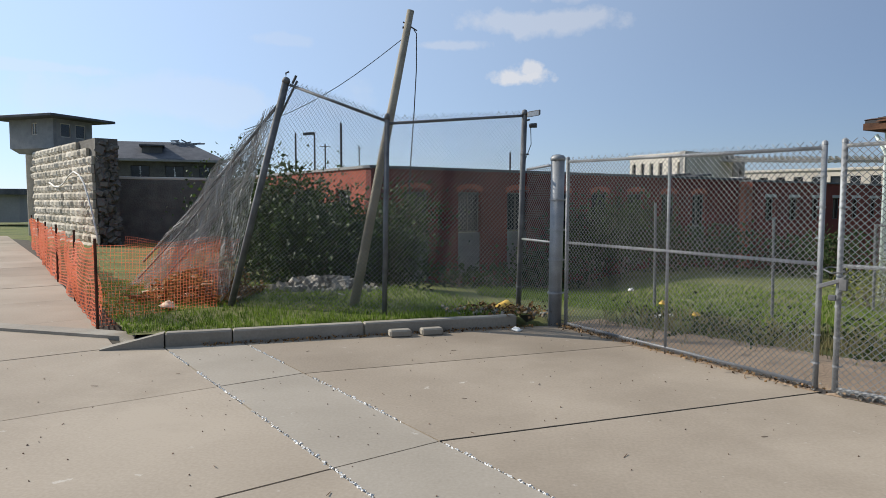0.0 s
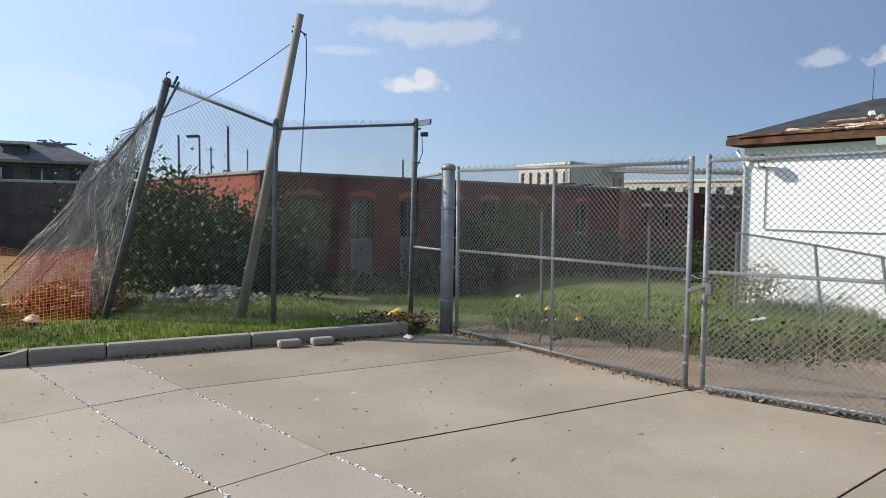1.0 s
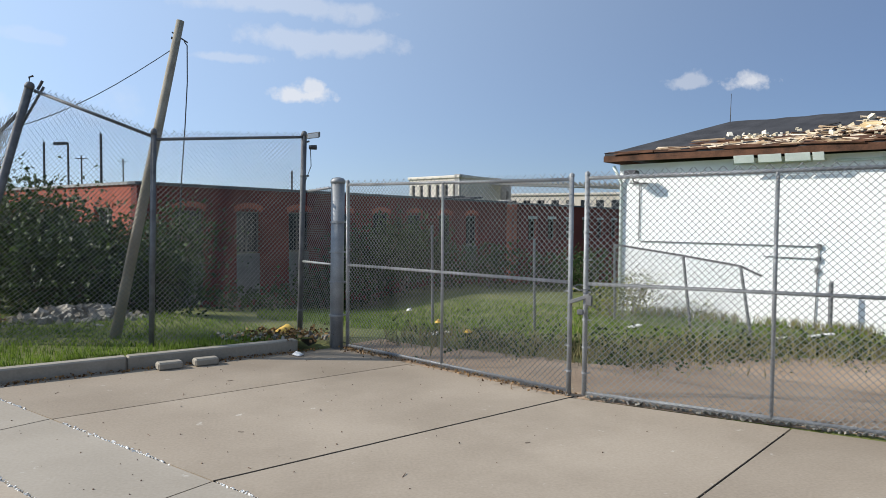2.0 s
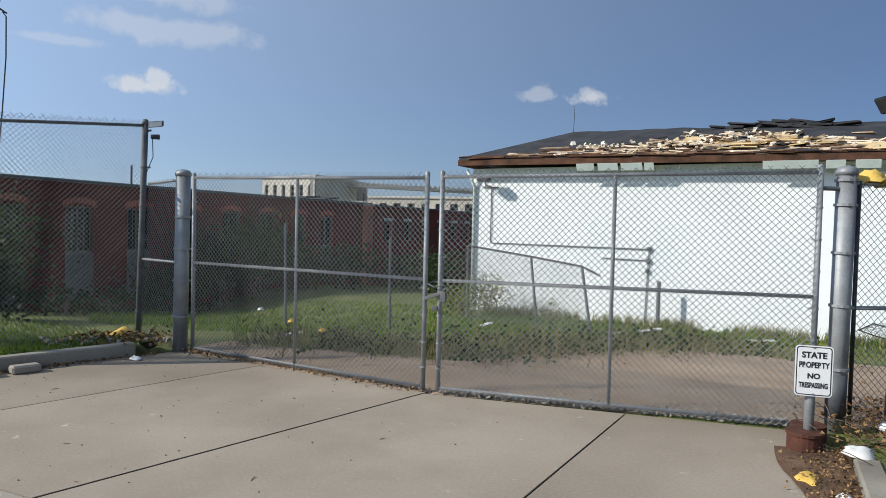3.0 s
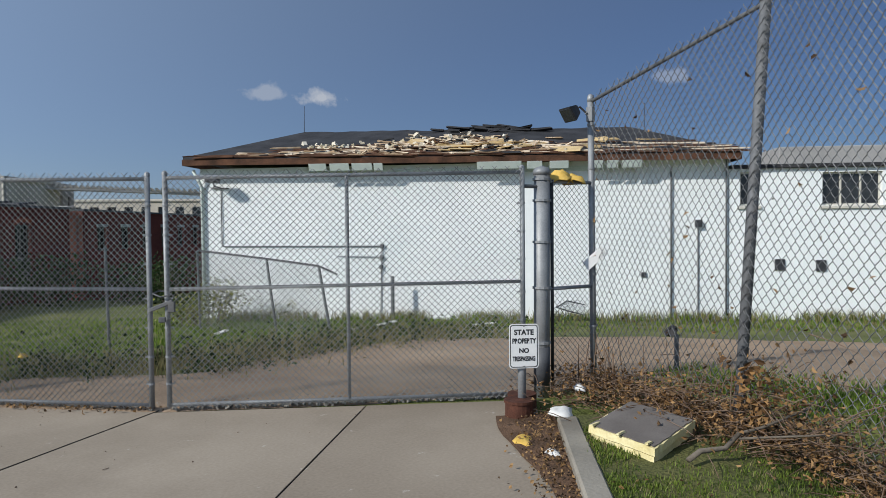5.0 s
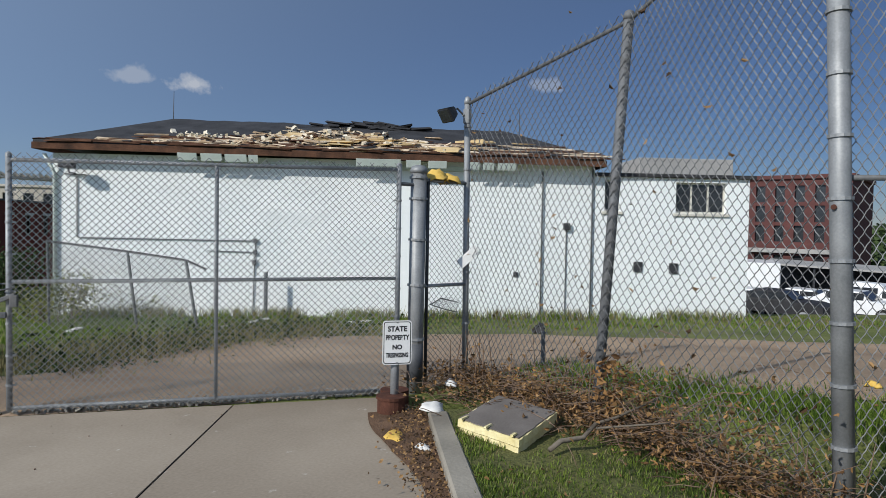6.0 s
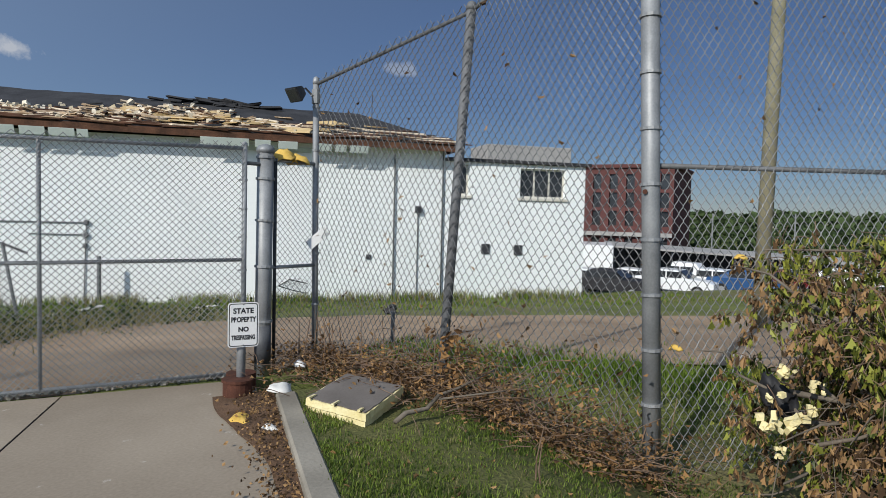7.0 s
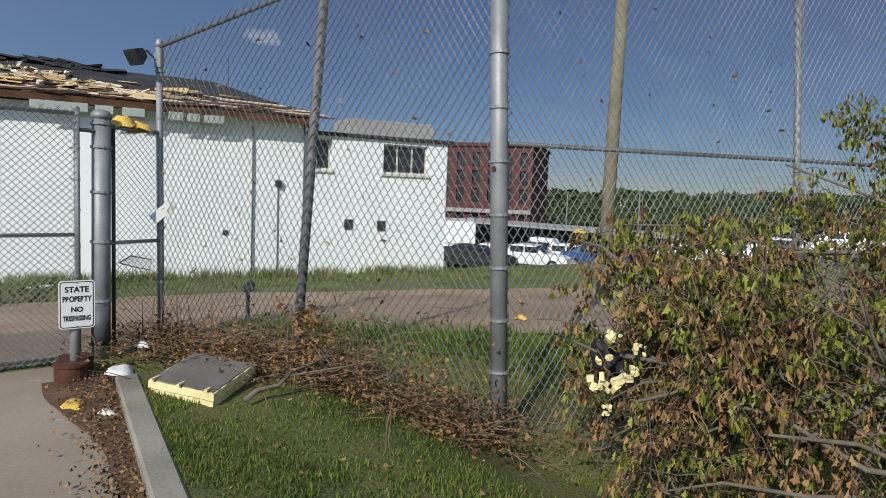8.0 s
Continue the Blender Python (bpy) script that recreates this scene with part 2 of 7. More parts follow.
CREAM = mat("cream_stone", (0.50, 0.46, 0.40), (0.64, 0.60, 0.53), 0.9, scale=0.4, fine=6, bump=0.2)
# grey for several parts; also colours the far flank's shade
CREAM_GREY = mat("grey_stone_and_shade", (0.27, 0.265, 0.26), (0.38, 0.37, 0.355), 0.9, scale=0.4, fine=6, bump=0.2)
DARKGLASS = mat("dark_window", (0.012, 0.013, 0.015), (0.035, 0.038, 0.042), 0.2, scale=3, fine=10, bump=0, spec=0.6)
WINFRAME_DARK = mat("dark_window_frame", (0.06, 0.055, 0.05), (0.13, 0.12, 0.11), 0.8, scale=5, fine=40, bump=0.2)
WINFRAME = mat("window_frame_paint", (0.50, 0.48, 0.42), (0.66, 0.63, 0.56), 0.7, scale=5, fine=40, bump=0.2)
BROWNPAINT = mat("grey_painted_wood", (0.22, 0.23, 0.24), (0.33, 0.34, 0.35), 0.8, scale=3, fine=30, bump=0.3)
PRISON = masonry("far_red_brick", (0.082, 0.034, 0.032), (0.125, 0.05, 0.046), (0.9, 0.85, 0.8), 0.6, 0.2, 0.01, 0.2, 0.0)
ORANGE = mat("orange_plastic", (0.72, 0.15, 0.06), (0.92, 0.30, 0.16), 0.5, scale=1, fine=12, bump=0, thin=0.45)
LEAF_DARK = mat("dark_leaves", (0.016, 0.030, 0.008), (0.055, 0.088, 0.022), 0.6, scale=2, fine=9, bump=0, vary=0.7, thin=0.3, island=True)
LEAF = mat("green_leaves", (0.038, 0.052, 0.009), (0.26, 0.27, 0.045), 0.5, scale=2, fine=9, bump=0, vary=1.0, thin=0.12, island=True)
LEAF_DRY = mat("dry_leaves", (0.06, 0.034, 0.016), (0.34, 0.205, 0.09), 0.8, scale=2, fine=9, bump=0, vary=1.1, thin=0.1, island=True)
LEAF_RUST = mat("rusty_leaves", (0.10, 0.052, 0.022), (0.38, 0.215, 0.085), 0.8, scale=2, fine=9, bump=0, vary=0.9, thin=0.25, island=True)
GRASS = mat("grass_blades", (0.055, 0.105, 0.012), (0.20, 0.285, 0.042), 0.6, scale=1.2, fine=9, bump=0, vary=0.7, thin=0.35, island=True)
GRASS_LUSH = mat("lush_grass_blades", (0.045, 0.082, 0.013), (0.20, 0.265, 0.045), 0.6, scale=1.2, fine=9, bump=0, vary=0.8, thin=0.35, island=True)
GRASS_DRY = mat("dry_grass", (0.14, 0.12, 0.05), (0.30, 0.27, 0.13), 0.8, scale=1.2, fine=9, bump=0, vary=0.6, thin=0.3, island=True)
DEADBARK = mat("grey_dead_bark", (0.075, 0.062, 0.048), (0.20, 0.17, 0.135), 0.9, scale=5, fine=50, bump=0.5, dist=0.006)
MOSSPOLE = mat("mossy_pole", (0.13, 0.12, 0.075), (0.26, 0.24, 0.16), 0.9, scale=3, fine=45, bump=0.5, dist=0.008, stain=(0.20, 0.18, 0.14), amount=0.5)
BARK = mat("bark", (0.09, 0.07, 0.05), (0.22, 0.18, 0.14), 0.9, scale=5, fine=50, bump=0.6, dist=0.006)
TWIG = mat("dead_twig", (0.10, 0.06, 0.04), (0.24, 0.17, 0.12), 0.9, scale=5, fine=50, bump=0.3)
FOAM = mat("yellow_foam", (0.66, 0.56, 0.27), (0.82, 0.74, 0.45), 0.9, scale=6, fine=45, bump=0.6, dist=0.01)
FOAMTOP = mat("grey_felt_facing", (0.12, 0.105, 0.095), (0.19, 0.17, 0.155), 0.9, scale=3, fine=60, bump=0.3)
YELLOW = mat("yellow_scrap", (0.55, 0.34, 0.06), (0.75, 0.52, 0.14), 0.8, scale=6, fine=40, bump=0.4)
WHITE = mat("white_enamel", (0.68, 0.69, 0.69), (0.82, 0.82, 0.81), 0.5, scale=3, fine=40, bump=0.05)
BLACK = mat("black_print", (0.012, 0.012, 0.014), (0.03, 0.03, 0.034), 0.6, scale=3, fine=40, bump=0)
DARKMETAL = mat("dark_metal", (0.035, 0.036, 0.04), (0.09, 0.092, 0.1), 0.5, 0.4, scale=5, fine=40, bump=0.1)
RUBBLE = mat("rubble", (0.14, 0.13, 0.11), (0.36, 0.335, 0.29), 0.95, scale=4, fine=30, bump=0.5, vary=0.7, island=True)
PAPER_WARM = mat("cream_wool", (0.50, 0.42, 0.28), (0.80, 0.74, 0.62), 0.95, scale=6, fine=40, bump=0.4, vary=0.8, island=True)
PAPER = mat("white_scrap", (0.62, 0.61, 0.58), (0.80, 0.79, 0.76), 0.8, scale=6, fine=40, bump=0.2)
CARWHITE = mat("white_car_paint", (0.70, 0.71, 0.72), (0.80, 0.81, 0.82), 0.25, scale=2, fine=20, bump=0, spec=0.6)
CARRED = mat("red_car_paint", (0.11, 0.014, 0.014), (0.17, 0.02, 0.02), 0.25, scale=2, fine=20, bump=0, spec=0.6)
CARBLUE = mat("blue_car_paint", (0.02, 0.06, 0.16), (0.03, 0.09, 0.22), 0.25, scale=2, fine=20, bump=0, spec=0.6)
TYRE = mat("tyre_rubber", (0.012, 0.012, 0.012), (0.03, 0.03, 0.03), 0.9, scale=8, fine=60)
FARTREES = mat("far_foliage", (0.018, 0.034, 0.010), (0.06, 0.09, 0.03), 0.9, scale=0.6, fine=4, bump=0, vary=0.6, island=True)
ASPHALT = mat("asphalt", (0.04, 0.04, 0.042), (0.075, 0.074, 0.072), 0.9, scale=0.6, fine=40, bump=0.3)


# ---- building helpers ----
def emit(name, geo, material, smooth=False):
    if isinstance(geo, bmesh.types.BMesh):
        me = bpy.data.meshes.new(name)
        bmesh.ops.recalc_face_normals(geo, faces=geo.faces)
        geo.to_mesh(me)
        geo.free()
    else:
        me = bpy.data.meshes.new(name)
        me.from_pydata(geo[0], [], geo[1])
    me.materials.append(material)
    if smooth:
        me.polygons.foreach_set("use_smooth", [True] * len(me.polygons))
    return me


def thing(name, at, label="", category="", group="", kind=""):
    ob = new(name)
    ob.empty_display_size = 0.2
    ob.location = at
    return tagged(ob, label, category, group, kind)


def base_of(ob):
    p = Vector((0, 0, 0))
    while ob:
        p += ob.location
        ob = ob.parent
    return p


def part(name, geo, material, parent, label="", smooth=False):
    """One mesh, given in world places, under a thing or a part."""
    me = emit(name, geo, material, smooth)
    me.transform(Matrix.Translation(-base_of(parent)))
    ob = new(name, me)
    ob.parent = parent
    return tagged(ob, label)


def solo(name, geo, material, label, category, group="", kind="", smooth=False):
    """A thing of one mesh, in world places, with its origin at its foot."""
    me = emit(name, geo, material, smooth)
    co = [v.co for v in me.vertices]
    at = Vector((sum(c.x for c in co) / len(co), sum(c.y for c in co) / len(co), min(c.z for c in co)))
    me.transform(Matrix.Translation(-at))
    ob = new(name, me)
    ob.location = at
    return tagged(ob, label, category, group, kind)


def frame_of(d):
    d = Vector(d).normalized()
    a = d.orthogonal().normalized() if abs(d.z) > 0.95 else d.cross(Vector((0, 0, 1))).normalized()
    return d, a, d.cross(a)


def tube(bm, pts, radii, seg=8, cap=True):
    """A round bar along points."""
    pts = [Vector(p) for p in pts]
    if not isinstance(radii, (list, tuple)):
        radii = [radii] * len(pts)
    rings = []
    for i, p in enumerate(pts):
        d = pts[min(i + 1, len(pts) - 1)] - pts[max(i - 1, 0)]
        _, a, b = frame_of(d)
        rings.append([bm.verts.new(p + radii[i] * (math.cos(k * 2 * math.pi / seg) * a + math.sin(k * 2 * math.pi / seg) * b)) for k in range(seg)])
    for r0, r1 in zip(rings, rings[1:]):
        for k in range(seg):
            bm.faces.new((r0[k], r0[(k + 1) % seg], r1[(k + 1) % seg], r1[k]))
    if cap:
        bm.faces.new(rings[0][::-1])
        bm.faces.new(rings[-1])
    return bm


def rod(pts, radii, seg=8):
    return tube(bmesh.new(), pts, radii, seg)


def block(bm, o, ax, ay, az, bevel=0.0):
    """A box from its corner o and three edge vectors."""
    o, ax, ay, az = Vector(o), Vector(ax), Vector(ay), Vector(az)
    vs = [bm.verts.new(o + i * ax + j * ay + k * az) for k in (0, 1) for j in (0, 1) for i in (0, 1)]
    fs = [bm.faces.new([vs[i] for i in f]) for f in ((0, 2, 3, 1), (4, 5, 7, 6), (0, 1, 5, 4), (2, 6, 7, 3), (0, 4, 6, 2), (1, 3, 7, 5))]
    if bevel:
        bmesh.ops.bevel(bm, geom=list({e for f in fs for e in f.edges}), offset=bevel, segments=1, affect="EDGES")
    return bm


def slabgeo(poly, top, thick):
    """A flat prism from a plan polygon."""
    bm = bmesh.new()
    up = [bm.verts.new((x, y, top)) for x, y in poly]
    dn = [bm.verts.new((x, y, top - thick)) for x, y in poly]
    n = len(poly)
    bm.faces.new(up)
    bm.faces.new(dn[::-1])
    for i in range(n):
        bm.faces.new((up[i], dn[i], dn[(i + 1) % n], up[(i + 1) % n]))
    return bm


def chain(a, b, c, d, pitch=0.072, r=0.0036, wave=0.008, seg=0.3, seed=1, spike=0.03, steep=1.0, hook=0.0):
    """Chain-link wires on the patch a, b (foot) c, d (head): two families of slanting wires, woven past one another.
    steep: how much taller than wide the diamonds are; hook: how far the wires turn upright where they cross."""
    a, b, c, d = map(Vector, (a, b, c, d))
    w, h = ((b - a).length + (c - d).length) / 2, max((d - a).length, (c - b).length)
    nrm = (b - a).cross(d - a).normalized()
    vs, fs = [], []

    def at(u, v):
        foot, head = a.lerp(b, u / w), d.lerp(c, u / w)
        p = foot + (head - foot).normalized() * v
        return p + nrm * wave * (noise.noise(Vector((u * 0.9, v * 0.9, seed))) + 0.4 * noise.noise(Vector((u * 4, v * 4, seed + 5))))

    def tall_at(u):
        return (d.lerp(c, u / w) - a.lerp(b, u / w)).length

    for fam in (1, -1):
        k = math.floor(-h / steep / pitch) if fam == 1 else 0
        end = w / pitch if fam == 1 else (w + h / steep) / pitch
        while k < end:
            c0 = k * pitch
            k += 1
            if fam == 1:
                v0, v1 = max(0, -c0 * steep), min(h, (w - c0) * steep)
            else:
                v0, v1 = max(0, (c0 - w) * steep), min(h, c0 * steep)
            if v1 - v0 < 0.02:
                continue
            grow = (tall_at(w) - tall_at(0)) / w
            lean = 1 - fam * grow / steep
            meet = (tall_at(0) + grow * c0) / lean if abs(lean) > 0.05 else v1
            if meet < v1:
                v1 = meet + spike * (k % 2)
            if v1 - v0 < 0.02:
                continue
            m = max(1, round((v1 - v0) / seg))
            ring = None
            for i in range(m + 1):
                v = v0 + (v1 - v0) * i / m
                u = c0 + fam * (v / steep - hook * pitch * math.sin(4 * math.pi * v / (steep * pitch)))
                p = at(u, v) + nrm * fam * r * 0.8
                q = at(u + fam * 0.01 / steep, v + 0.01) + nrm * fam * r * 0.8
                _, e, f = frame_of(q - p)
                now = len(vs)
                for g in range(3):
                    vs.append(p + r * (math.cos(g * 2.094) * e + math.sin(g * 2.094) * f))
                if ring is not None:
                    for g in range(3):
                        fs.append((ring + g, ring + (g + 1) % 3, now + (g + 1) % 3, now + g))
                ring = now
    return vs, fs


def ribbon_net(a, b, c, d, pitch, width, wave, seed):
    """A plastic net of flat strands on the patch a, b (foot) c, d (head)."""
    a, b, c, d = map(Vector, (a, b, c, d))
    w, h = ((b - a).length + (c - d).length) / 2, ((d - a).length + (c - b).length) / 2
    nrm = (b - a).cross(d - a).normalized()
    vs, fs = [], []

    def at(u, v):
        s, t = u / w, v / h
        p = a * (1 - s) * (1 - t) + b * s * (1 - t) + c * s * t + d * (1 - s) * t
        bow = noise.noise(Vector((u * 0.7, v * 0.8, seed)))
        sag = -0.10 * (0.5 - 0.5 * math.cos(2 * math.pi * u / 2.2)) * t
        return p + nrm * wave * (bow + 0.5 * noise.noise(Vector((u * 2.2, v * 1.5, seed + 3)))) + Vector((0, 0, sag))

    nu, nv = max(2, round(w / pitch)), max(2, round(h / pitch))
    for i in range(nu + 1):
        u = w * i / nu
        for j in range(nv):
            v0, v1 = h * j / nv, h * (j + 1) / nv
            k = len(vs)
            vs += [at(u - width / 2, v0), at(u + width / 2, v0), at(u + width / 2, v1), at(u - width / 2, v1)]
            fs.append((k, k + 1, k + 2, k + 3))
    for j in range(nv + 1):
        v = h * j / nv
        for i in range(nu):
            u0, u1 = w * i / nu, w * (i + 1) / nu
            k = len(vs)
            vs += [at(u0, v - width / 2) + nrm * 0.001, at(u1, v - width / 2) + nrm * 0.001, at(u1, v + width / 2) + nrm * 0.001, at(u0, v + width / 2) + nrm * 0.001]
            fs.append((k, k + 1, k + 2, k + 3))
    return vs, fs


rng = random.Random(7)


def leaf(vs, fs, p, size, lobes=False, droop=0.0, slim=1.0):
    """One folded leaf at p, turned at random."""
    d = Vector((rng.uniform(-1, 1), rng.uniform(-1, 1), rng.uniform(-0.9, 0.4) - droop)).normalized()
    s = d.cross(Vector((rng.uniform(-1, 1), rng.uniform(-1, 1), rng.uniform(-0.3, 1)))).normalized()
    n = d.cross(s)
    p = Vector(p)
    k = len(vs)
    if lobes:
        j = rng.uniform(0.55, 1.1) * slim
        out = ((0, 0), (0.14 * j, 0.22), (0.32 * j, 0.50), (0.22 * j, 0.58), (0.26 * j, 0.86), (0.13 * j, 0.88), (0, 1.15))
        fold = rng.uniform(0.5, 2.4)
        mid = [p + size * (y * d) + n * size * 0.1 * (y - y * y) for y in (0, 0.5, 1.12)]
        vs += mid
        right = [p + size * (x * s + y * d + fold * x * n) for x, y in out[1:-1]]
        left = [p + size * (-x * s + y * d + fold * x * n) for x, y in out[1:-1]]
        vs += right + left
        fs.append((k, k + 3, k + 4, k + 5, k + 1))
        fs.append((k + 1, k + 5, k + 6, k + 7, k + 2))
        fs.append((k + 8, k, k + 1, k + 10, k + 9))
        fs.append((k + 10, k + 1, k + 2, k + 12, k + 11))
    else:
        w = size * rng.uniform(0.3, 0.45)
        vs += [p, p + d * size * 0.5 + s * w + n * size * 0.12, p + d * size, p + d * size * 0.5 - s * w + n * size * 0.12]
        fs += [(k, k + 1, k + 2), (k, k + 2, k + 3)]


def blade(vs, fs, p, h, w):
    a = rng.uniform(0, 6.283)
    s = Vector((math.cos(a), math.sin(a), 0)) * w
    lean = Vector((rng.uniform(-1, 1), rng.uniform(-1, 1), 0)) * h * 0.45
    p = Vector(p)
    k = len(vs)
    vs += [p - s, p + s, p + lean * 0.4 + Vector((0, 0, h * 0.6)) + s * 0.6, p + lean * 0.4 + Vector((0, 0, h * 0.6)) - s * 0.6, p + lean + Vector((0, 0, h))]
    fs += [(k, k + 1, k + 2, k + 3), (k + 3, k + 2, k + 4)]


def lump(vs, fs, p, r):
    """A small broken stone."""
    k = len(vs)
    p = Vector(p)
    q = Euler((rng.uniform(0, 6), rng.uniform(0, 6), rng.uniform(0, 6))).to_matrix()
    sx, sy, sz = (r * rng.uniform(0.5, 1.2) for _ in range(3))
    for z in (-1, 1):
        for y in (-1, 1):
            for x in (-1, 1):
                vs.append(p + q @ Vector((x * sx * rng.uniform(0.6, 1), y * sy * rng.uniform(0.6, 1), z * sz * rng.uniform(0.6, 1))))
    fs += [(k, k + 2, k + 3, k + 1), (k + 4, k + 5, k + 7, k + 6), (k, k + 1, k + 5, k + 4), (k + 2, k + 6, k + 7, k + 3), (k, k + 4, k + 6, k + 2), (k + 1, k + 3, k + 7, k + 5)]


def chip(vs, fs, p, length, width, thick, d=None, n=None):
    """A splinter: a thin crooked box."""
    p = Vector(p)
    d = Vector(d if d else (rng.uniform(-1, 1), rng.uniform(-1, 1), rng.uniform(-0.25, 0.25))).normalized()
    s = d.cross(Vector(n) if n else Vector((rng.uniform(-0.4, 0.4), rng.uniform(-0.4, 0.4), 1))).normalized()
    u = s.cross(d)
    k = len(vs)
    for z in (0, 1):
        for y in (-0.5, 0.5):
            for x in (-0.5, 0.5):
                j = rng.uniform(0.75, 1.1)
                vs.append(p + d * length * x * j + s * width * y * rng.uniform(0.6, 1.1) + u * thick * z)
    fs += [(k, k + 2, k + 3, k + 1), (k + 4, k + 5, k + 7, k + 6), (k, k + 1, k + 5, k + 4), (k + 2, k + 6, k + 7, k + 3), (k, k + 4, k + 6, k + 2), (k + 1, k + 3, k + 7, k + 5)]


def smooth(v, a, b):
    t = min(1, max(0, (v - a) / (b - a)))
    return t * t * (3 - 2 * t)


def land(x, y):
    """The height of the ground: level in front of the gate, falling behind it."""
    n = 0.805 * x + 0.593 * y
    z = -0.065 * max(0, min(n, 48) - 8)
    z -= 0.06 * min(14, max(0, y - 12)) * smooth(9 - x, 0, 6) * smooth(x, -9, -4)
    z -= 0.9 * smooth(n, 20, 29) * smooth(x - 1.2 * y, 4, 12)
    return z


def clip(poly, p, n):
    """The part of a plan polygon on the side of the line through p to which n points."""
    out = []
    for i in range(len(poly)):
        a, b = poly[i], poly[(i + 1) % len(poly)]
        da, db = ((a[0] - p[0]) * n[0] + (a[1] - p[1]) * n[1]), ((b[0] - p[0]) * n[0] + (b[1] - p[1]) * n[1])
        if da >= 0:
            out.append(a)
        if da * db < 0:
            t = da / (da - db)
            out.append((a[0] + t * (b[0] - a[0]), a[1] + t * (b[1] - a[1])))
    return out


# ---- ground ----
def sheet(name, at, nu, nv, material, kind="structure", label="", category=""):
    vs, fs = [], []
    for j in range(nv + 1):
        for i in range(nu + 1):
            vs.append(at(i / nu, j / nv))
    for j in range(nv):
        for i in range(nu):
            k = j * (nu + 1) + i
            fs.append((k, k + 1, k + nu + 2, k + nu + 1))
    me = emit(name, (vs, fs), material, True)
    return tagged(new(name, me), label, category, "", kind)


def spread(t):
    """Even steps near the middle, growing towards the horizon."""
    s = 2 * t - 1
    return 42 * s + math.copysign(2600 * max(0, abs(s) - 0.7) ** 3 / 0.027, s)


def ground_at(u, v):
    x, y = spread(u) + 4, spread(v) + 8
    n = 0.805 * x + 0.593 * y
    lift = 0.03 * noise.noise(Vector((x * 0.5, y * 0.5, 0))) if n > 9 and abs(x) < 60 else 0
    return (x, y, land(x, y) + lift - 0.3 * (1 - smooth(n, 6.2, 6.9)))


sheet("ground", ground_at, 150, 150, SOIL, label="patchy grass and bare soil falling away behind the fence", category="ground")

KERB_A, KERB_B = Vector((-4.40, 8.30, 0)), Vector((0.98, 10.25, 0))
WALK = Vector((-0.6, 0.8, 0))


def lawn_left_at(u, v):
    w = 34 * v ** 1.6
    p = KERB_A.lerp(KERB_B, u) + w * WALK + Vector((-0.05, 0.13, 0))
    z = 0.155 * (1 - smooth(w, 3, 12)) + (land(p.x, p.y) + 0.02) * smooth(w, 1, 8)
    return (p.x, p.y, z + 0.025 * noise.noise(Vector((p.x, p.y, 2))) * smooth(w, 0, 0.6))


sheet("lawn", lawn_left_at, 24, 60, SOIL, label="rough green lawn behind the concrete kerb", category="lawn")

KR_A, KR_D = Vector((5.40, 3.32, 0)), Vector((-0.807, -0.59, 0))
KR_N = Vector((0.59, -0.807, 0))


def verge(x, y, w):
    """The verge's height: level with the kerb, lower along the tall fence."""
    return 0.10 * (1 - smooth(w, 0.6, 2.4)) + (land(x, y) - 0.34 * smooth(w, 1, 3) * (1 - smooth(w, 5, 9)) * smooth(4 - y, 0.5, 3) + 0.03) * smooth(w, 0.6, 2.4)


def lawn_right_at(u, v):
    s, w = 11 * u - 0.1, 12 * v ** 1.5
    p = KR_A + s * KR_D + (w + 0.14) * KR_N
    z = verge(p.x, p.y, w)
    return (p.x, p.y, z + 0.03 * noise.noise(Vector((p.x, p.y, 4))) * smooth(w, 0, 0.6))


sheet("lawn", lawn_right_at, 40, 40, VERGE, label="green verge with fallen leaves behind the kerb", category="lawn")

ROAD_NEAR = [(1.2, 10.28), (3.36, 6.82), (6.1, 4.22), (7.6, 3.5), (8.4, 2.2), (8.7, 0.4), (9.6, -3), (11.5, -9), (14, -16)]
ROAD_FAR = [(1.9, 10.7), (4.8, 8.5), (7.6, 9.6), (10.2, 9.3), (13.0, 6.2), (14.9, 1.2), (16.4, -4), (18.5, -10), (21, -17)]


def road_at(u, v):
    k = min(len(ROAD_NEAR) - 2, int(u * (len(ROAD_NEAR) - 1)))
    f = u * (len(ROAD_NEAR) - 1) - k
    a = Vector(ROAD_NEAR[k]).lerp(Vector(ROAD_NEAR[k + 1]), f)
    b = Vector(ROAD_FAR[k]).lerp(Vector(ROAD_FAR[k + 1]), f)
    edge = 0.25 * noise.noise(Vector((u * 40, v * 3, 1))) * (1 if 0.2 < v else 0)
    p = a.lerp(b, v) + Vector((edge, edge * 0.6))
    return (p.x, p.y, land(p.x, p.y) + 0.035 - 0.042 * (1 - smooth(v, 0, 0.06)) - 0.05 * smooth(v, 0.9, 1.0))


sheet("road", road_at, 96, 16, GRAVEL, label="brown gravel track running along behind the gate", category="road")

# concrete apron and sidewalk, slab by slab
PA, PB, PO = Vector((0.626, -0.78)), Vector((0.78, 0.626)), Vector((-3.754, 8.113))


def ab(a, b):
    p = PO + a * PA + b * PB
    return (p.x, p.y)


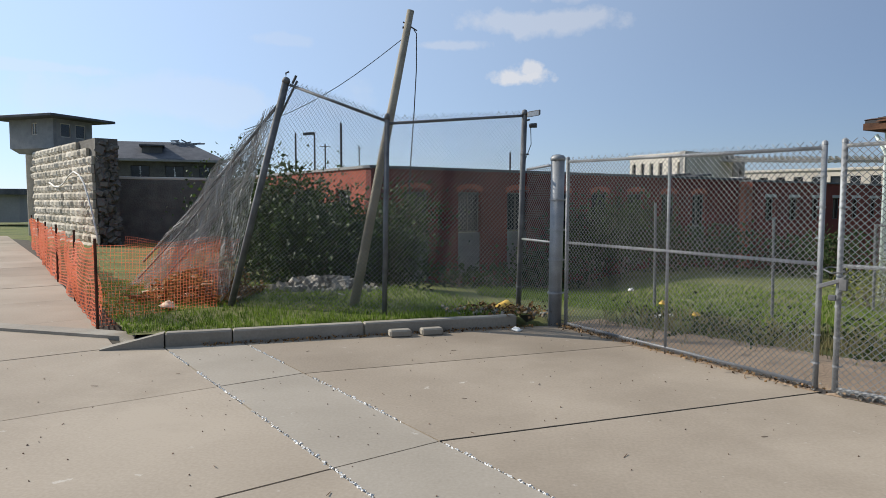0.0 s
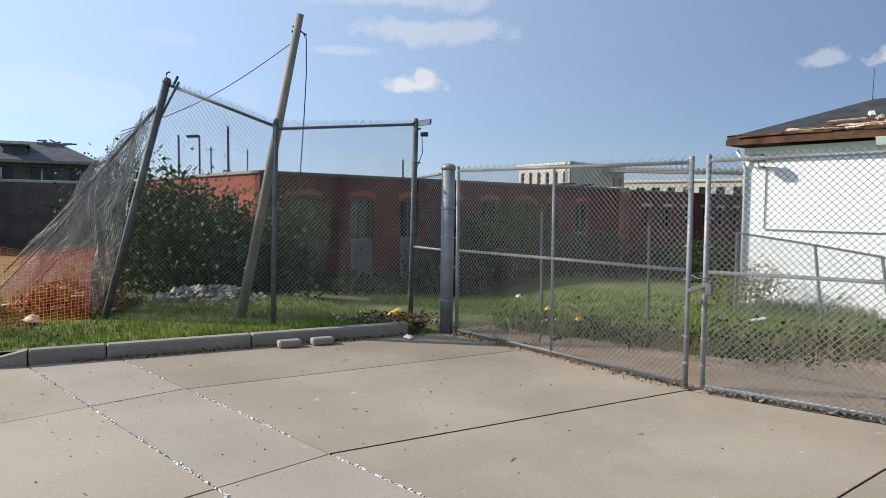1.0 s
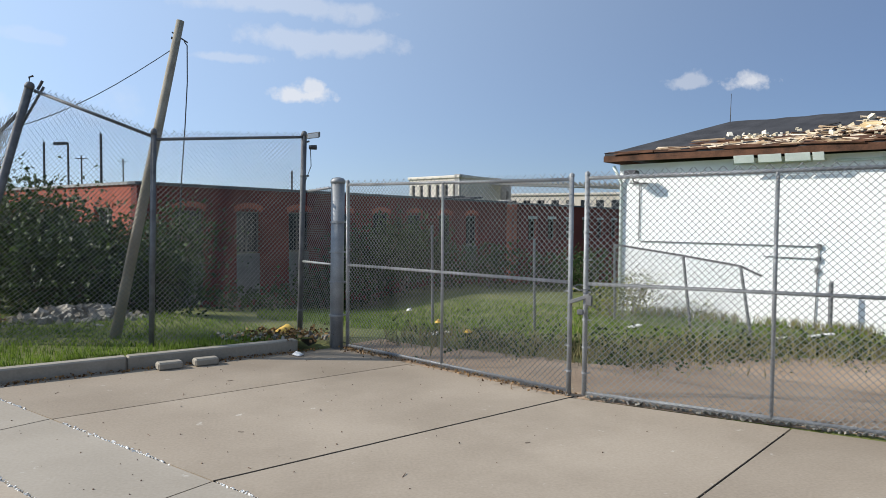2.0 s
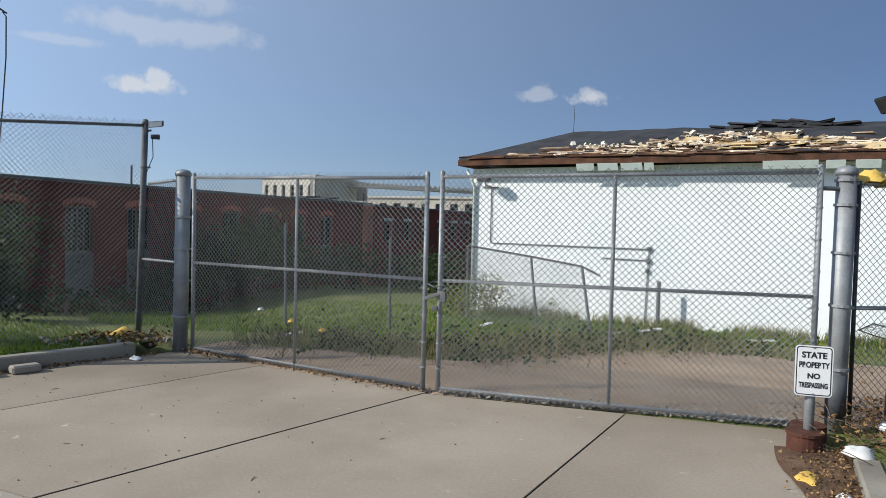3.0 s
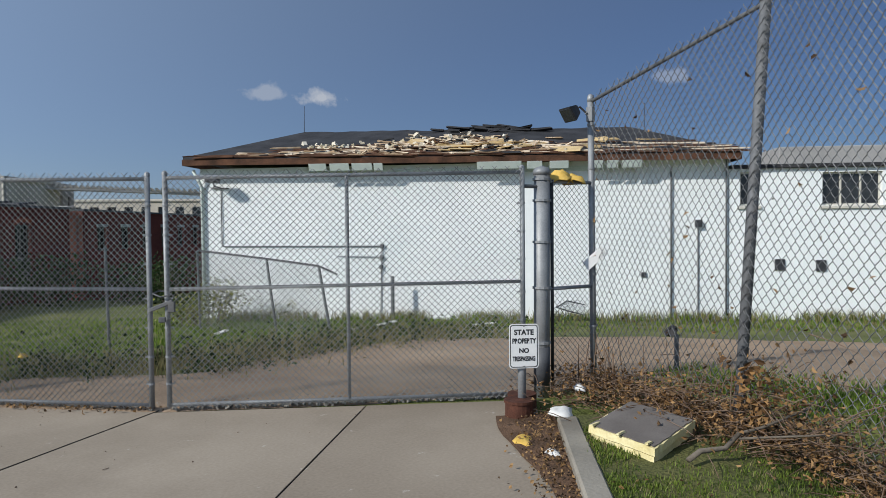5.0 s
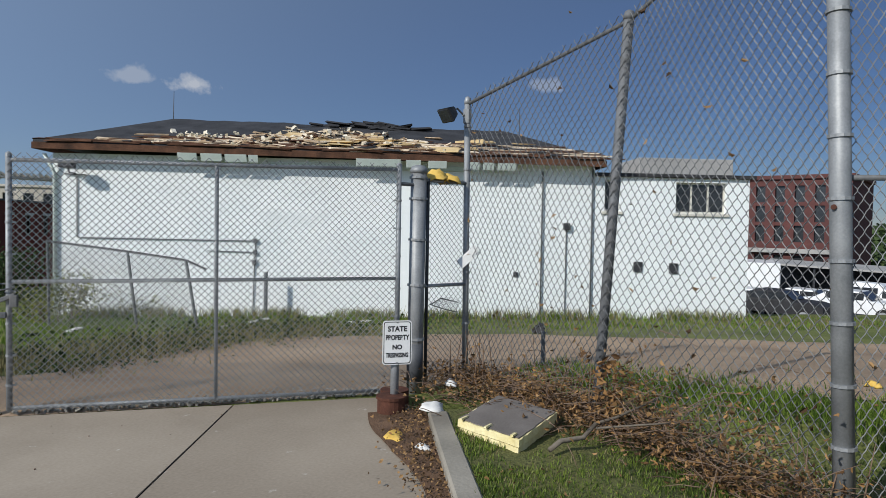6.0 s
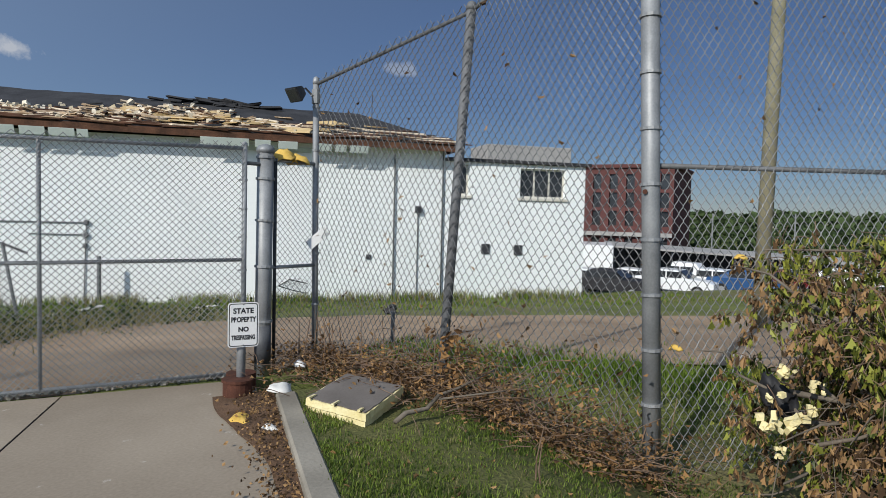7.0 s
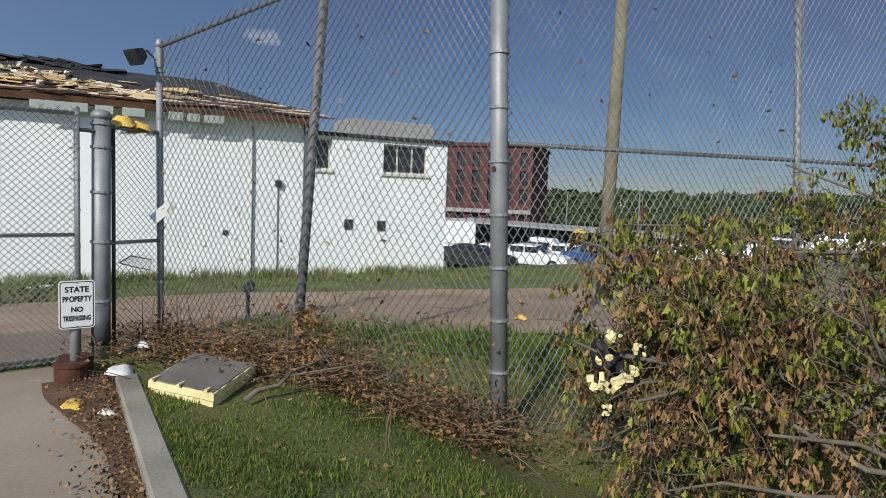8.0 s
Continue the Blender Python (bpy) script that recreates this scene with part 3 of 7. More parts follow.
pavement = tagged(new("pavement", emit("pavement", slabgeo([(-30, 36), (-34, 30), (-16, -14), (-6.0, -14), (-9.9, -7.9), (5.3, 3.4), (5.75, 3.95), (3.42, 6.72), (1.18, 10.3), (-4.2, 8.3), (-21, 31)], -0.02, 0.1), JOINT)),
                  "wide concrete driveway apron with dirt-filled joints", "pavement", "", "structure")
slabs = []
KN = Vector((-0.336, 0.942))
for col, (b0, b1) in enumerate(((-12, -9.6), (-9.6, -7.2), (-7.2, -4.8), (-4.8, -2.4), (-2.4, 0.0))):
    for row in range(-13 if b1 > -3 else -4, 6):
        a0, a1 = 1.82 + 2.56 * (row - 1), 1.82 + 2.56 * row
        poly = [ab(a0, b0), ab(a1, b0), ab(a1, b1), ab(a0, b1)]
        poly = clip(poly, (-4.42, 8.13), (-0.8, -0.6)) if a1 < 0.5 else poly
        poly = clip(poly, (KERB_A.x, KERB_A.y), (-KN.x, -KN.y)) if a0 > -0.4 else poly
        slabs.append((poly, CONCRETE))
for a0, a1 in ((-0.4, 1.82), (1.82, 4.38), (4.38, 6.94), (6.94, 9.5), (9.5, 12.06)):
    slabs.append((clip([ab(a0, 0), ab(a1, 0), ab(a1, 0.92), ab(a0, 0.92)], (KERB_A.x, KERB_A.y), (-KN.x, -KN.y)), CONCRETE_PALE))
J0, J1 = Vector(ab(4.38, 0.92)), Vector((3.42, 6.86))
JD = (J1 - J0).normalized()
JN = Vector((-JD.y, JD.x))
LEAF_N = (-0.848, -0.53)
RIGHT_N = (-0.70, -0.714)
far = [ab(-4, 0.92), ab(8, 0.92), ab(8, 9), ab(-4, 9)]
upper = clip(clip(clip(far, J0, JN), (KERB_B.x, KERB_B.y), (-KN.x, -KN.y)), (1.24, 10.18), LEAF_N)
mid = Vector(ab(1.84, 0.92))
slabs.append((clip(upper, mid, JN), CONCRETE))
slabs.append((clip(upper, mid, -JN), CONCRETE))
lower = clip([ab(2, 0.92), ab(16, 0.92), ab(16, 9), ab(2, 9)], J0, -JN)
lower = clip(clip(lower, (3.4, 6.74), RIGHT_N), (KR_A.x - 0.08, KR_A.y + 0.10), (-KR_N.x, -KR_N.y))
C0, CD = Vector((4.67, 5.18)), Vector((-0.849, -0.53))
CN = Vector((-CD.y, CD.x))
if CN.y < 0:
    CN = -CN
slabs.append((clip(lower, C0, CN), CONCRETE))
rest = clip(lower, C0, -CN)
C2 = C0 - 2.4 * CN
slabs.append((clip(rest, C2, CN), CONCRETE))
slabs.append((clip(rest, C2, -CN), CONCRETE))


def shrink(poly, gap):
    """A convex plan polygon drawn in by the same gap along every edge."""
    c = (sum(p[0] for p in poly) / len(poly), sum(p[1] for p in poly) / len(poly))
    out = poly
    for a, b in zip(poly, poly[1:] + poly[:1]):
        n = Vector((a[1] - b[1], b[0] - a[0]))
        if n.length < 1e-6:
            continue
        n.normalize()
        if n.x * (c[0] - a[0]) + n.y * (c[1] - a[1]) < 0:
            n = -n
        out = clip(out, (a[0] + n.x * gap, a[1] + n.y * gap), n)
    return out


for poly, m in slabs:
    poly = clip(poly, (KR_A.x - 0.05, KR_A.y + 0.07), (-KR_N.x, -KR_N.y)) if len(poly) > 2 else poly
    if len(poly) < 3:
        continue
    if len(shrink(poly, 0.009)) < 3:
        continue
    bm = slabgeo(shrink(poly, 0.009), rng.uniform(-0.002, 0.003), 0.08)
    part("slab", bm, m, pavement)

TAR = mat("joint_tar", (0.02, 0.018, 0.015), (0.075, 0.064, 0.05), 0.9, scale=5, fine=50, bump=0.5)


def seam(a, b, w):
    """A ragged bead of old tar along a joint."""
    a, b = Vector(a), Vector(b)
    d = (b - a).normalized()
    n = Vector((-d.y, d.x))
    m = int((b - a).length / 0.05)
    vs, fs = [], []
    for i in range(m + 1):
        p = a.lerp(b, i / m)
        for side in (-1, 1):
            q = p + n * side * w * (0.6 + 0.7 * abs(noise.noise(Vector((p.x * 7, p.y * 7, side)))))
            vs.append((q.x, q.y, 0.006))
            vs.append((q.x, q.y, -0.02))
        if i:
            k = 4 * i
            fs += [(k - 4, k - 2, k + 2, k), (k - 4, k, k + 1, k - 3), (k - 2, k - 1, k + 3, k + 2)]
    return vs, fs


solo("expansion_joint", seam(J0, J1, 0.008), TAR, "dark tarred joint across the concrete apron", "joint", "", "structure")
solo("expansion_joint", seam(C0, C0 - 2.6 * Vector((0.849, 0.53)), 0.005), TAR, "dark tarred joint across the concrete apron", "joint", "", "structure")
# crumbled pale mortar in the two long joints
vs, fs = [], []
for b in (0.0, 0.92):
    a = -0.2
    while a < 6.5:
        a += rng.uniform(0.006, 0.03)
        if noise.noise(Vector((a * 1.7, b * 5, 0))) > -0.25:
            q = PO + a * PA + (b + rng.gauss(0, 0.008)) * PB
            lump(vs, fs, (q.x, q.y, -0.002), rng.uniform(0.004, 0.013))
solo("joint_mortar", (vs, fs), PAPER, "crumbled pale mortar along the concrete joints", "mortar", "", "stuff")
# low lip where the driveway flares into the sidewalk
bm = slabgeo([(-4.45, 8.42), (-4.84, 8.88), (-5.9, 9.13), (-6.9, 9.36), (-9.5, 9.9), (-9.5, 10.25), (-6.6, 9.62), (-5.2, 9.3), (-4.72, 9.16)], 0.045, 0.1)
solo("driveway_lip", bm, KERB, "low concrete lip where the driveway meets the sidewalk", "kerb", "", "structure")

# kerbs
def kerb(name, pts, height, width, label):
    root = None
    for i, (p, q) in enumerate(zip(pts, pts[1:])):
        p, q = Vector(p), Vector(q)
        d = (q - p).normalized()
        side = Vector((-d.y, d.x, 0))
        bm = bmesh.new()
        block(bm, p + d * 0.006, (q - p) - d * 0.012, side * width, Vector((0, 0, height + 0.2)), 0.018)
        bmesh.ops.translate(bm, verts=bm.verts, vec=(0, 0, -0.2))
        if root is None:
            root = tagged(new(name, emit(name, bm, KERB)), label, "kerb", "", "structure")
        else:
            part("kerb_stone", bm, KERB, root)
    return root


kd = (KERB_B - KERB_A).normalized()
kerb("kerb", [KERB_A + kd * 0.42, KERB_A + kd * 1.25, KERB_A + kd * 3.0, KERB_A + kd * 5.3], 0.18, 0.17, "weathered concrete kerb edging the lawn")
bm = bmesh.new()
o = KERB_A + kd * 0.41
block(bm, o, -kd * 0.75, Vector((-kd.y, kd.x, 0)) * 0.17, Vector((0, 0, 0.18)))
for v in bm.verts:
    if v.co.z > 0.1 and (v.co - o).dot(-kd) > 0.3:
        v.co.z = 0.012
solo("kerb_ramp", bm, KERB, "sloping concrete end of the kerb", "kerb", "", "structure")
kerb("kerb", [KR_A + KR_D * s for s in (11, 8.5, 6.0, 3.6, 0)][::1], 0.12, -0.19, "pale concrete kerb strip beside the dead leaves")


def dirt_at(u, v):
    p = KR_A + KR_D * (5.6 * u - 0.35) - KR_N * (v * (0.14 + 0.42 * (1 - smooth(u, 0.02, 0.4))))
    return (p.x + 0.05 * noise.noise(Vector((u * 9, v, 3))), p.y, 0.012 + 0.03 * (1 - v) + 0.012 * noise.noise(Vector((u * 30, v * 6, 1))))


sheet("dirt_strip", dirt_at, 60, 8, DIRT, label="strip of dark dirt and dead leaves along the kerb", category="dirt")


# ---- chain-link fences ----
def post(name, foot, head, r, parent, m=GALV, cap=True):
    foot, head = Vector(foot), Vector(head)
    ob = part(name, rod([foot - Vector((0, 0, 0.1)), head], r, 14), m, parent, smooth=True)
    if cap:
        d = (head - foot).normalized()
        part("cap", rod([head - d * 0.02, head + d * 0.02, head + d * 0.055, head + d * 0.07], [r * 1.12, r * 1.12, r * 0.85, r * 0.3], 12), m, ob, smooth=True)
    return ob


def bands(foot, head, r, zs, parent, m=GALV):
    foot, head = Vector(foot), Vector(head)
    d = (head - foot).normalized()
    for z in zs:
        p = foot + d * z
        bm = rod([p - d * 0.012, p + d * 0.012], r * 1.18, 12)
        block(bm, p + Vector((r, -0.006, -0.012)), (0.05, 0, 0), (0, 0.012, 0), (0, 0, 0.024))
        part("band", bm, m, parent)


def V(x, y, z):
    return Vector((x, y, z))


# leaning corner of the old enclosure
LEAN_F, LEAN_H = V(-4.09, 10.885, 0.12), V(-2.965, 10.48, 3.70)
P2_F, P2_H = V(-1.42, 10.155, 0.14), V(-1.36, 10.15, 3.10)
CP_F, CP_H = V(0.67, 11.4, 0.05), V(0.745, 11.383, 3.31)
GL_F, GL_H = V(1.155, 10.3, 0), V(1.175, 10.3, 2.5)

fence = thing("chain_link_fence", LEAN_F, "tall chain-link fence with a post leaning over and sagging mesh", "fence", "fences")
post("post", LEAN_F, LEAN_H, 0.055, fence, GALV_OLD)
post("post", P2_F, P2_H, 0.038, fence, GALV_OLD)
cp = post("post", CP_F, CP_H, 0.045, fence, GALV_OLD)
bands(CP_F, CP_H, 0.045, (0.4, 0.9, 1.5, 2.0, 2.6), cp, GALV_OLD)
part("top_rail", rod([LEAN_H + V(0.06, 0, -0.05), P2_H + V(0, 0, -0.05)], 0.022), GALV_OLD, fence, smooth=True)
part("top_rail", rod([P2_H + V(0.03, 0, -0.08), CP_H + V(0, 0, -0.03)], 0.022), GALV_OLD, fence, smooth=True)
part("brace", rod([LEAN_F.lerp(LEAN_H, 0.8), LEAN_H + V(0.16, 0.05, 0.02)], 0.018), GALV_OLD, fence, smooth=True)
part("chain_link", chain(LEAN_F + V(0.05, 0, 0.02), P2_F, P2_H + V(0, 0, 0.01), LEAN_H, wave=0.05, seed=3), WIRE_DARK, fence, "sagging galvanised mesh")
part("chain_link", chain(P2_F, CP_F, CP_H + V(0, 0, 0.02), P2_H + V(0, 0, 0.01), wave=0.03, seed=4), WIRE_DARK, fence)
tip = LEAN_H + V(0.0, 0, 0.03)
part("top_bracket", rod([tip, tip + V(0.0, 0, 0.10), tip + V(0.05, 0, 0.12)], 0.014), DARKMETAL, fence)
part("top_bracket", rod([tip + V(0.1, 0, -0.06), tip + V(0.16, 0, 0.06)], 0.02), DARKMETAL, fence)

side = thing("chain_link_fence", CP_F, "narrow chain-link panel between corner post and gate post", "fence", "fences")
part("top_rail", rod([V(0.80, 11.37, 2.40), GL_H + V(0, 0, -0.07)], 0.02), GALV, side, smooth=True)
part("middle_rail", rod([V(0.72, 11.38, 1.25), V(1.18, 10.3, 1.25)], 0.02), GALV, side, smooth=True)
part("chain_link", chain(CP_F, GL_F + V(0, 0.05, 0.05), GL_H + V(0, 0.05, -0.07), V(0.80, 11.37, 2.40), seed=5), WIRE, side)

# collapsed panel
fallen = thing("collapsed_fence_panel", V(-5.5, 12, 0.1), "collapsed chain-link panel slumped sideways from the leaning post", "fence", "fences")
FA, FB, FC, FD = V(-6.6, 13.0, 0.12), LEAN_F + V(-0.1, 0.1, 0.1), LEAN_H + V(-0.15, 0.05, -0.35), V(-6.9, 14.6, 0.75)
FM = V(-4.75, 12.3, 2.35)
part("chain_link", chain(FA, FB, FC, FD, wave=0.25, seed=8, spike=0, r=0.0038), WIRE_PALE, fallen)
part("chain_link", chain(V(-7.2, 13.6, 0.12), V(-4.6, 11.6, 0.15), FC, FM, wave=0.3, seed=9, spike=0, r=0.0038), WIRE_PALE, fallen)
part("chain_link", chain(V(-7.4, 13.9, 0.12), V(-5.2, 12.0, 0.2), FC + V(-0.1, 0.2, -0.1), V(-5.6, 13.6, 1.9), wave=0.3, seed=10, spike=0, r=0.0038), WIRE_PALE, fallen)
for a, b, r in ((FC, V(-7.3, 14.4, 0.55), 0.026), (V(-3.6, 11.2, 2.6), V(-6.2, 12.6, 0.15), 0.018), (V(-4.2, 11.8, 2.6), V(-6.9, 13.4, 0.3), 0.016), (V(-4.6, 12.4, 2.35), V(-5.5, 13.4, 1.1), 0.02)):
    part("rail", rod([a, a.lerp(b, 0.5) + V(0, 0, -0.08), b], r), GALV_OLD, fallen, smooth=True)


# ---- gate ----
FACE = V(-0.022, -0.018, 0)


def gate_leaf(label, hinge, latch, zb, tops, mids, f, seed):
    """A framed leaf from its first to its second stile, with the heights of the top and middle rails at both."""
    g = thing("gate_leaf", V(hinge[0], hinge[1], 0), label, "gate", "gate leaves")
    a, b = V(hinge[0], hinge[1], 0), V(latch[0], latch[1], 0)
    up = lambda p, z: p + V(0, 0, z)
    for p, zt in ((a, tops[0]), (b, tops[1])):
        st = part("stile", rod([up(p, zb - 0.02), up(p, zt + 0.03)], 0.027, 12), GALV, g, smooth=True)
        part("stile_cap", rod([up(p, zt + 0.03), up(p, zt + 0.06), up(p, zt + 0.075)], [0.03, 0.027, 0.008], 10), GALV, st)
        for z in (0.22, 0.5, 0.8, 1.1, 1.45, 1.75, 2.05):
            bm = rod([up(p, zb + z - 0.009), up(p, zb + z + 0.009)], 0.032, 10)
            d = (b - a).normalized() * (1 if p is a else -1)
            block(bm, up(p, zb + z - 0.009) + d * 0.02, d * 0.04, FACE * 0.3, V(0, 0, 0.018))
            part("tie", bm, GALV, st)
    for nm, z0, z1, r in (("top_rail", tops[0], tops[1], 0.02), ("middle_rail", mids[0], mids[1], 0.019), ("bottom_rail", zb, zb, 0.019)):
        part(nm, rod([up(a, z0), up(b, z1)], r, 12), GALV, g, smooth=True)
    p = a.lerp(b, f)
    part("upright", rod([up(p, zb), up(p, tops[0] + (tops[1] - tops[0]) * f)], 0.019, 12), GALV, g, smooth=True)
    part("chain_link", chain(up(a, zb - 0.03) + FACE, up(b, zb - 0.03) + FACE, up(b, tops[1] + 0.035) + FACE, up(a, tops[0] + 0.035) + FACE, pitch=0.068, wave=0.012, seed=seed, r=0.0038), WIRE, g, "galvanised diamond mesh")
    return g


HINGE_L, MEET_L, MEET_R, HINGE_R = (1.30, 10.12), (3.325, 6.86), (3.445, 6.73), (6.08, 4.135)
gate_leaf("galvanised chain-link gate leaf standing closed", HINGE_L, MEET_L, 0.07, (2.45, 2.39), (1.268, 1.268), 0.5, 11)
gate_leaf("galvanised chain-link gate leaf standing closed", MEET_R, HINGE_R, 0.07, (2.40, 2.45), (1.262, 1.28), 0.497, 12)

gp = thing("gate_post", GL_F, "thick galvanised steel gate post with a domed cap", "post", "gate posts")
s = post("shaft", GL_F, GL_H, 0.1, gp)
bands(GL_F, GL_H, 0.1, (0.5, 1.0, 1.45, 1.9), gp)
GR_F, GR_H = V(6.315, 4.05, 0), V(6.333, 4.045, 2.45)
gp2 = thing("gate_post", GR_F, "thick galvanised steel gate post with a domed cap", "post", "gate posts")
post("shaft", GR_F, GR_H, 0.088, gp2)
# thin darker cylinder added round the lower post
part("dark_band", rod([GR_F + V(0, 0, 0.14), GR_F.lerp(GR_H, 0.225)], 0.0905, 20), DARK_BAND, gp2, "darker grey band round the foot", smooth=True)
bands(GR_F, GR_H, 0.088, (0.6, 1.2, 1.7, 2.15, 2.38), gp2)
for z in (0.4, 2.3):
    part("hinge", rod([V(6.08, 4.13, z), V(6.29, 4.05, z)], 0.02), GALV_OLD, gp2)

latch = thing("gate_latch", V(3.4, 6.78, 1.1), "galvanised fork latch with padlock and chain between the leaves", "latch")
bm = bmesh.new()
block(bm, V(3.31, 6.83, 1.03), V(0.16, -0.17, 0.09), V(-0.02, -0.018, 0), V(0, 0, 0.045), 0.006)
part("fork_bar", bm, GALV_OLD, latch)
bm = bmesh.new()
block(bm, V(3.44, 6.69, 1.03), V(0.045, -0.05, 0), V(-0.03, -0.028, 0), V(0, 0, 0.11), 0.006)
part("keeper_plate", bm, GALV_OLD, latch)
bm = bmesh.new()
block(bm, V(3.36, 6.74, 0.93), V(0.05, -0.045, 0), V(-0.022, -0.022, 0), V(0, 0, 0.055), 0.006)
part("padlock", bm, GALV_OLD, latch)
part("chain_loop", rod([V(3.33, 6.8, 1.22), V(3.37, 6.72, 1.19), V(3.46, 6.66, 1.21), V(3.49, 6.74, 1.24), V(3.4, 6.84, 1.24), V(3.33, 6.8, 1.22)], 0.008, 6), GALV_OLD, latch)

# ---- tall fence on the verge ----
T_F, T_H = V(7.02, 3.79, 0.02), V(7.01, 3.815, 3.30)
Q_F, Q_H = V(6.29, 2.0, -0.12), V(6.36, 1.785, 3.82)
R_F, R_H = V(5.68, -0.06, -0.3), V(5.69, 0.155, 4.75)
S_F, S_H = V(7.31, -3.14, -0.22), V(7.42, -2.85, 4.75)
E_F, E_H = V(8.95, -6.1, -0.1), V(9.0, -6.0, 4.75)
OFF = V(-0.06, -0.02, 0.03)
tall = thing("chain_link_fence", T_F, "tall galvanised chain-link fence with leaves and scraps caught in it", "fence", "fences")
ps = post("post", T_F, T_H, 0.036, tall)
bands(T_F, T_H, 0.036, (0.7, 1.3, 1.9, 2.5, 3.0), ps)
post("post", Q_F, Q_H, 0.048, tall, GALV_OLD)
pr = post("corner_post", R_F, R_H, 0.074, tall)
bands(R_F, R_H, 0.074, (0.6, 1.05, 1.5, 1.95, 2.4, 2.85, 3.3, 3.75, 4.2), pr)
post("post", S_F, S_H, 0.036, tall)
post("post", E_F, E_H, 0.036, tall)
part("rust_patch", rod([V(5.618, 0.085, 2.035), V(5.600, 0.085, 2.035)], 0.02, 8), RUST, pr, "rust-brown spot")
part("top_rail", rod([T_H + V(0, 0, -0.02), Q_H + V(0, 0, -0.03), R_H + V(0, 0, -0.05)], 0.021), GALV_OLD, tall, smooth=True)
part("top_rail", rod([R_H + V(0, 0, -0.05), S_H + V(0, 0, -0.05), E_H], 0.021), GALV_OLD, tall, smooth=True)
part("middle_rail", rod([V(5.7, 0.04, 2.25), V(7.37, -2.98, 2.29), V(8.97, -6.0, 2.3)], 0.021), GALV_OLD, tall, smooth=True)
part("chain_link", chain(T_F, Q_F + OFF, Q_H + OFF, T_H + V(0, 0, 0.03), wave=0.02, seed=21, pitch=0.08, r=0.0042, steep=1.5, hook=0.055, seg=0.024), WIRE_TALL, tall)
part("chain_link", chain(Q_F + OFF, R_F, R_H, Q_H + OFF, wave=0.03, seed=22, pitch=0.08, r=0.0042, steep=1.5, hook=0.055, seg=0.024), WIRE_TALL, tall)
part("chain_link", chain(R_F, S_F + OFF, S_H + OFF, R_H, wave=0.03, seed=23, pitch=0.08, r=0.0042, steep=1.5, hook=0.055, seg=0.024), WIRE_TALL, tall)
part("chain_link", chain(S_F, E_F, E_H, S_H, wave=0.03, seed=24, pitch=0.08, r=0.0042, steep=1.5, hook=0.055, seg=0.024), WIRE_TALL, tall)
link = thing("chain_link_fence", GR_F, "narrow chain-link panel between gate post and fence post", "fence", "fences")
part("top_rail", rod([V(6.38, 4.03, 2.36), V(7.015, 3.80, 2.36)], 0.02), GALV, link, smooth=True)
part("middle_rail", rod([V(6.38, 4.03, 1.18), V(7.02, 3.79, 1.18)], 0.02), GALV, link, smooth=True)
part("stile", rod([V(6.46, 4.0, 0.05), V(6.46, 4.0, 2.38)], 0.02), DARKMETAL, link, smooth=True)
part("chain_link", chain(V(6.46, 4.0, 0.06), T_F, V(7.015, 3.80, 2.36), V(6.46, 4.0, 2.36), seed=25), WIRE, link)


# ---- white building ----
WA, WD, WN = V(10.5, 18.3, 0), V(0.555, -0.832, 0), V(0.832, 0.555, 0)


def wp(s, z, out=0.0):
    """A place on the white wall's face: along it, its height, and how far it stands out from it."""
    p = WA + WD * s - WN * out
    return V(p.x, p.y, z)


def wall_with_holes(s0, s1, z0, z1, holes, thick, at, outward):
    """A wall slab with rectangular openings that go right through it."""
    ss = sorted({s0, s1, *(h[0] for h in holes), *(h[1] for h in holes)})
    zs = sorted({z0, z1, *(h[2] for h in holes), *(h[3] for h in holes)})
    bm = bmesh.new()
    solid = lambda i, j: 0 <= i < len(ss) - 1 and 0 <= j < len(zs) - 1 and not any(h[0] <= (ss[i] + ss[i + 1]) / 2 <= h[1] and h[2] <= (zs[j] + zs[j + 1]) / 2 <= h[3] for h in holes)
    cache = {}

    def vert(i, j, k):
        if (i, j, k) not in cache:
            cache[i, j, k] = bm.verts.new(at(ss[i], zs[j], -thick * k))
        return cache[i, j, k]
    for i in range(len(ss) - 1):
        for j in range(len(zs) - 1):
            if not solid(i, j):
                continue
            for k in (0, 1):
                bm.faces.new([vert(i + a, j + b, k) for a, b in ((0, 0), (1, 0), (1, 1), (0, 1))])
            for di, dj, e in ((-1, 0, ((0, 0), (0, 1))), (1, 0, ((1, 0), (1, 1))), (0, -1, ((0, 0), (1, 0))), (0, 1, ((0, 1), (1, 1)))):
                if not solid(i + di, j + dj):
                    (a, b), (c, d) = e
                    bm.faces.new([vert(i + a, j + b, 0), vert(i + c, j + d, 0), vert(i + c, j + d, 1), vert(i + a, j + b, 1)])
    return bm


white = thing("white_building", wp(0, -0.8), "long white painted block building with a storm-torn hipped roof", "building")
part("wall", wall_with_holes(0, 14.85, -1.3, 3.66, [], 0.25, wp, True), WHITEWALL, white)
part("wall", wall_with_holes(14.86, 19.4, -2.2, 3.36, [(17.23, 18.72, 2.36, 3.24), (15.15, 15.6, 2.38, 3.28)], 0.25, wp, True), WHITEWALL, white, "annex wall with two windows under the flat roof")
back_w = lambda s, z, out=0.0: wp(s, z, out) + WN * 5.0
part("wall", wall_with_holes(0, 14.85, -2.2, 3.66, [], 0.25, back_w, True), WHITEWALL, white)
part("wall", wall_with_holes(14.86, 19.4, -3.2, 3.36, [], 0.25, back_w, True), WHITEWALL, white)
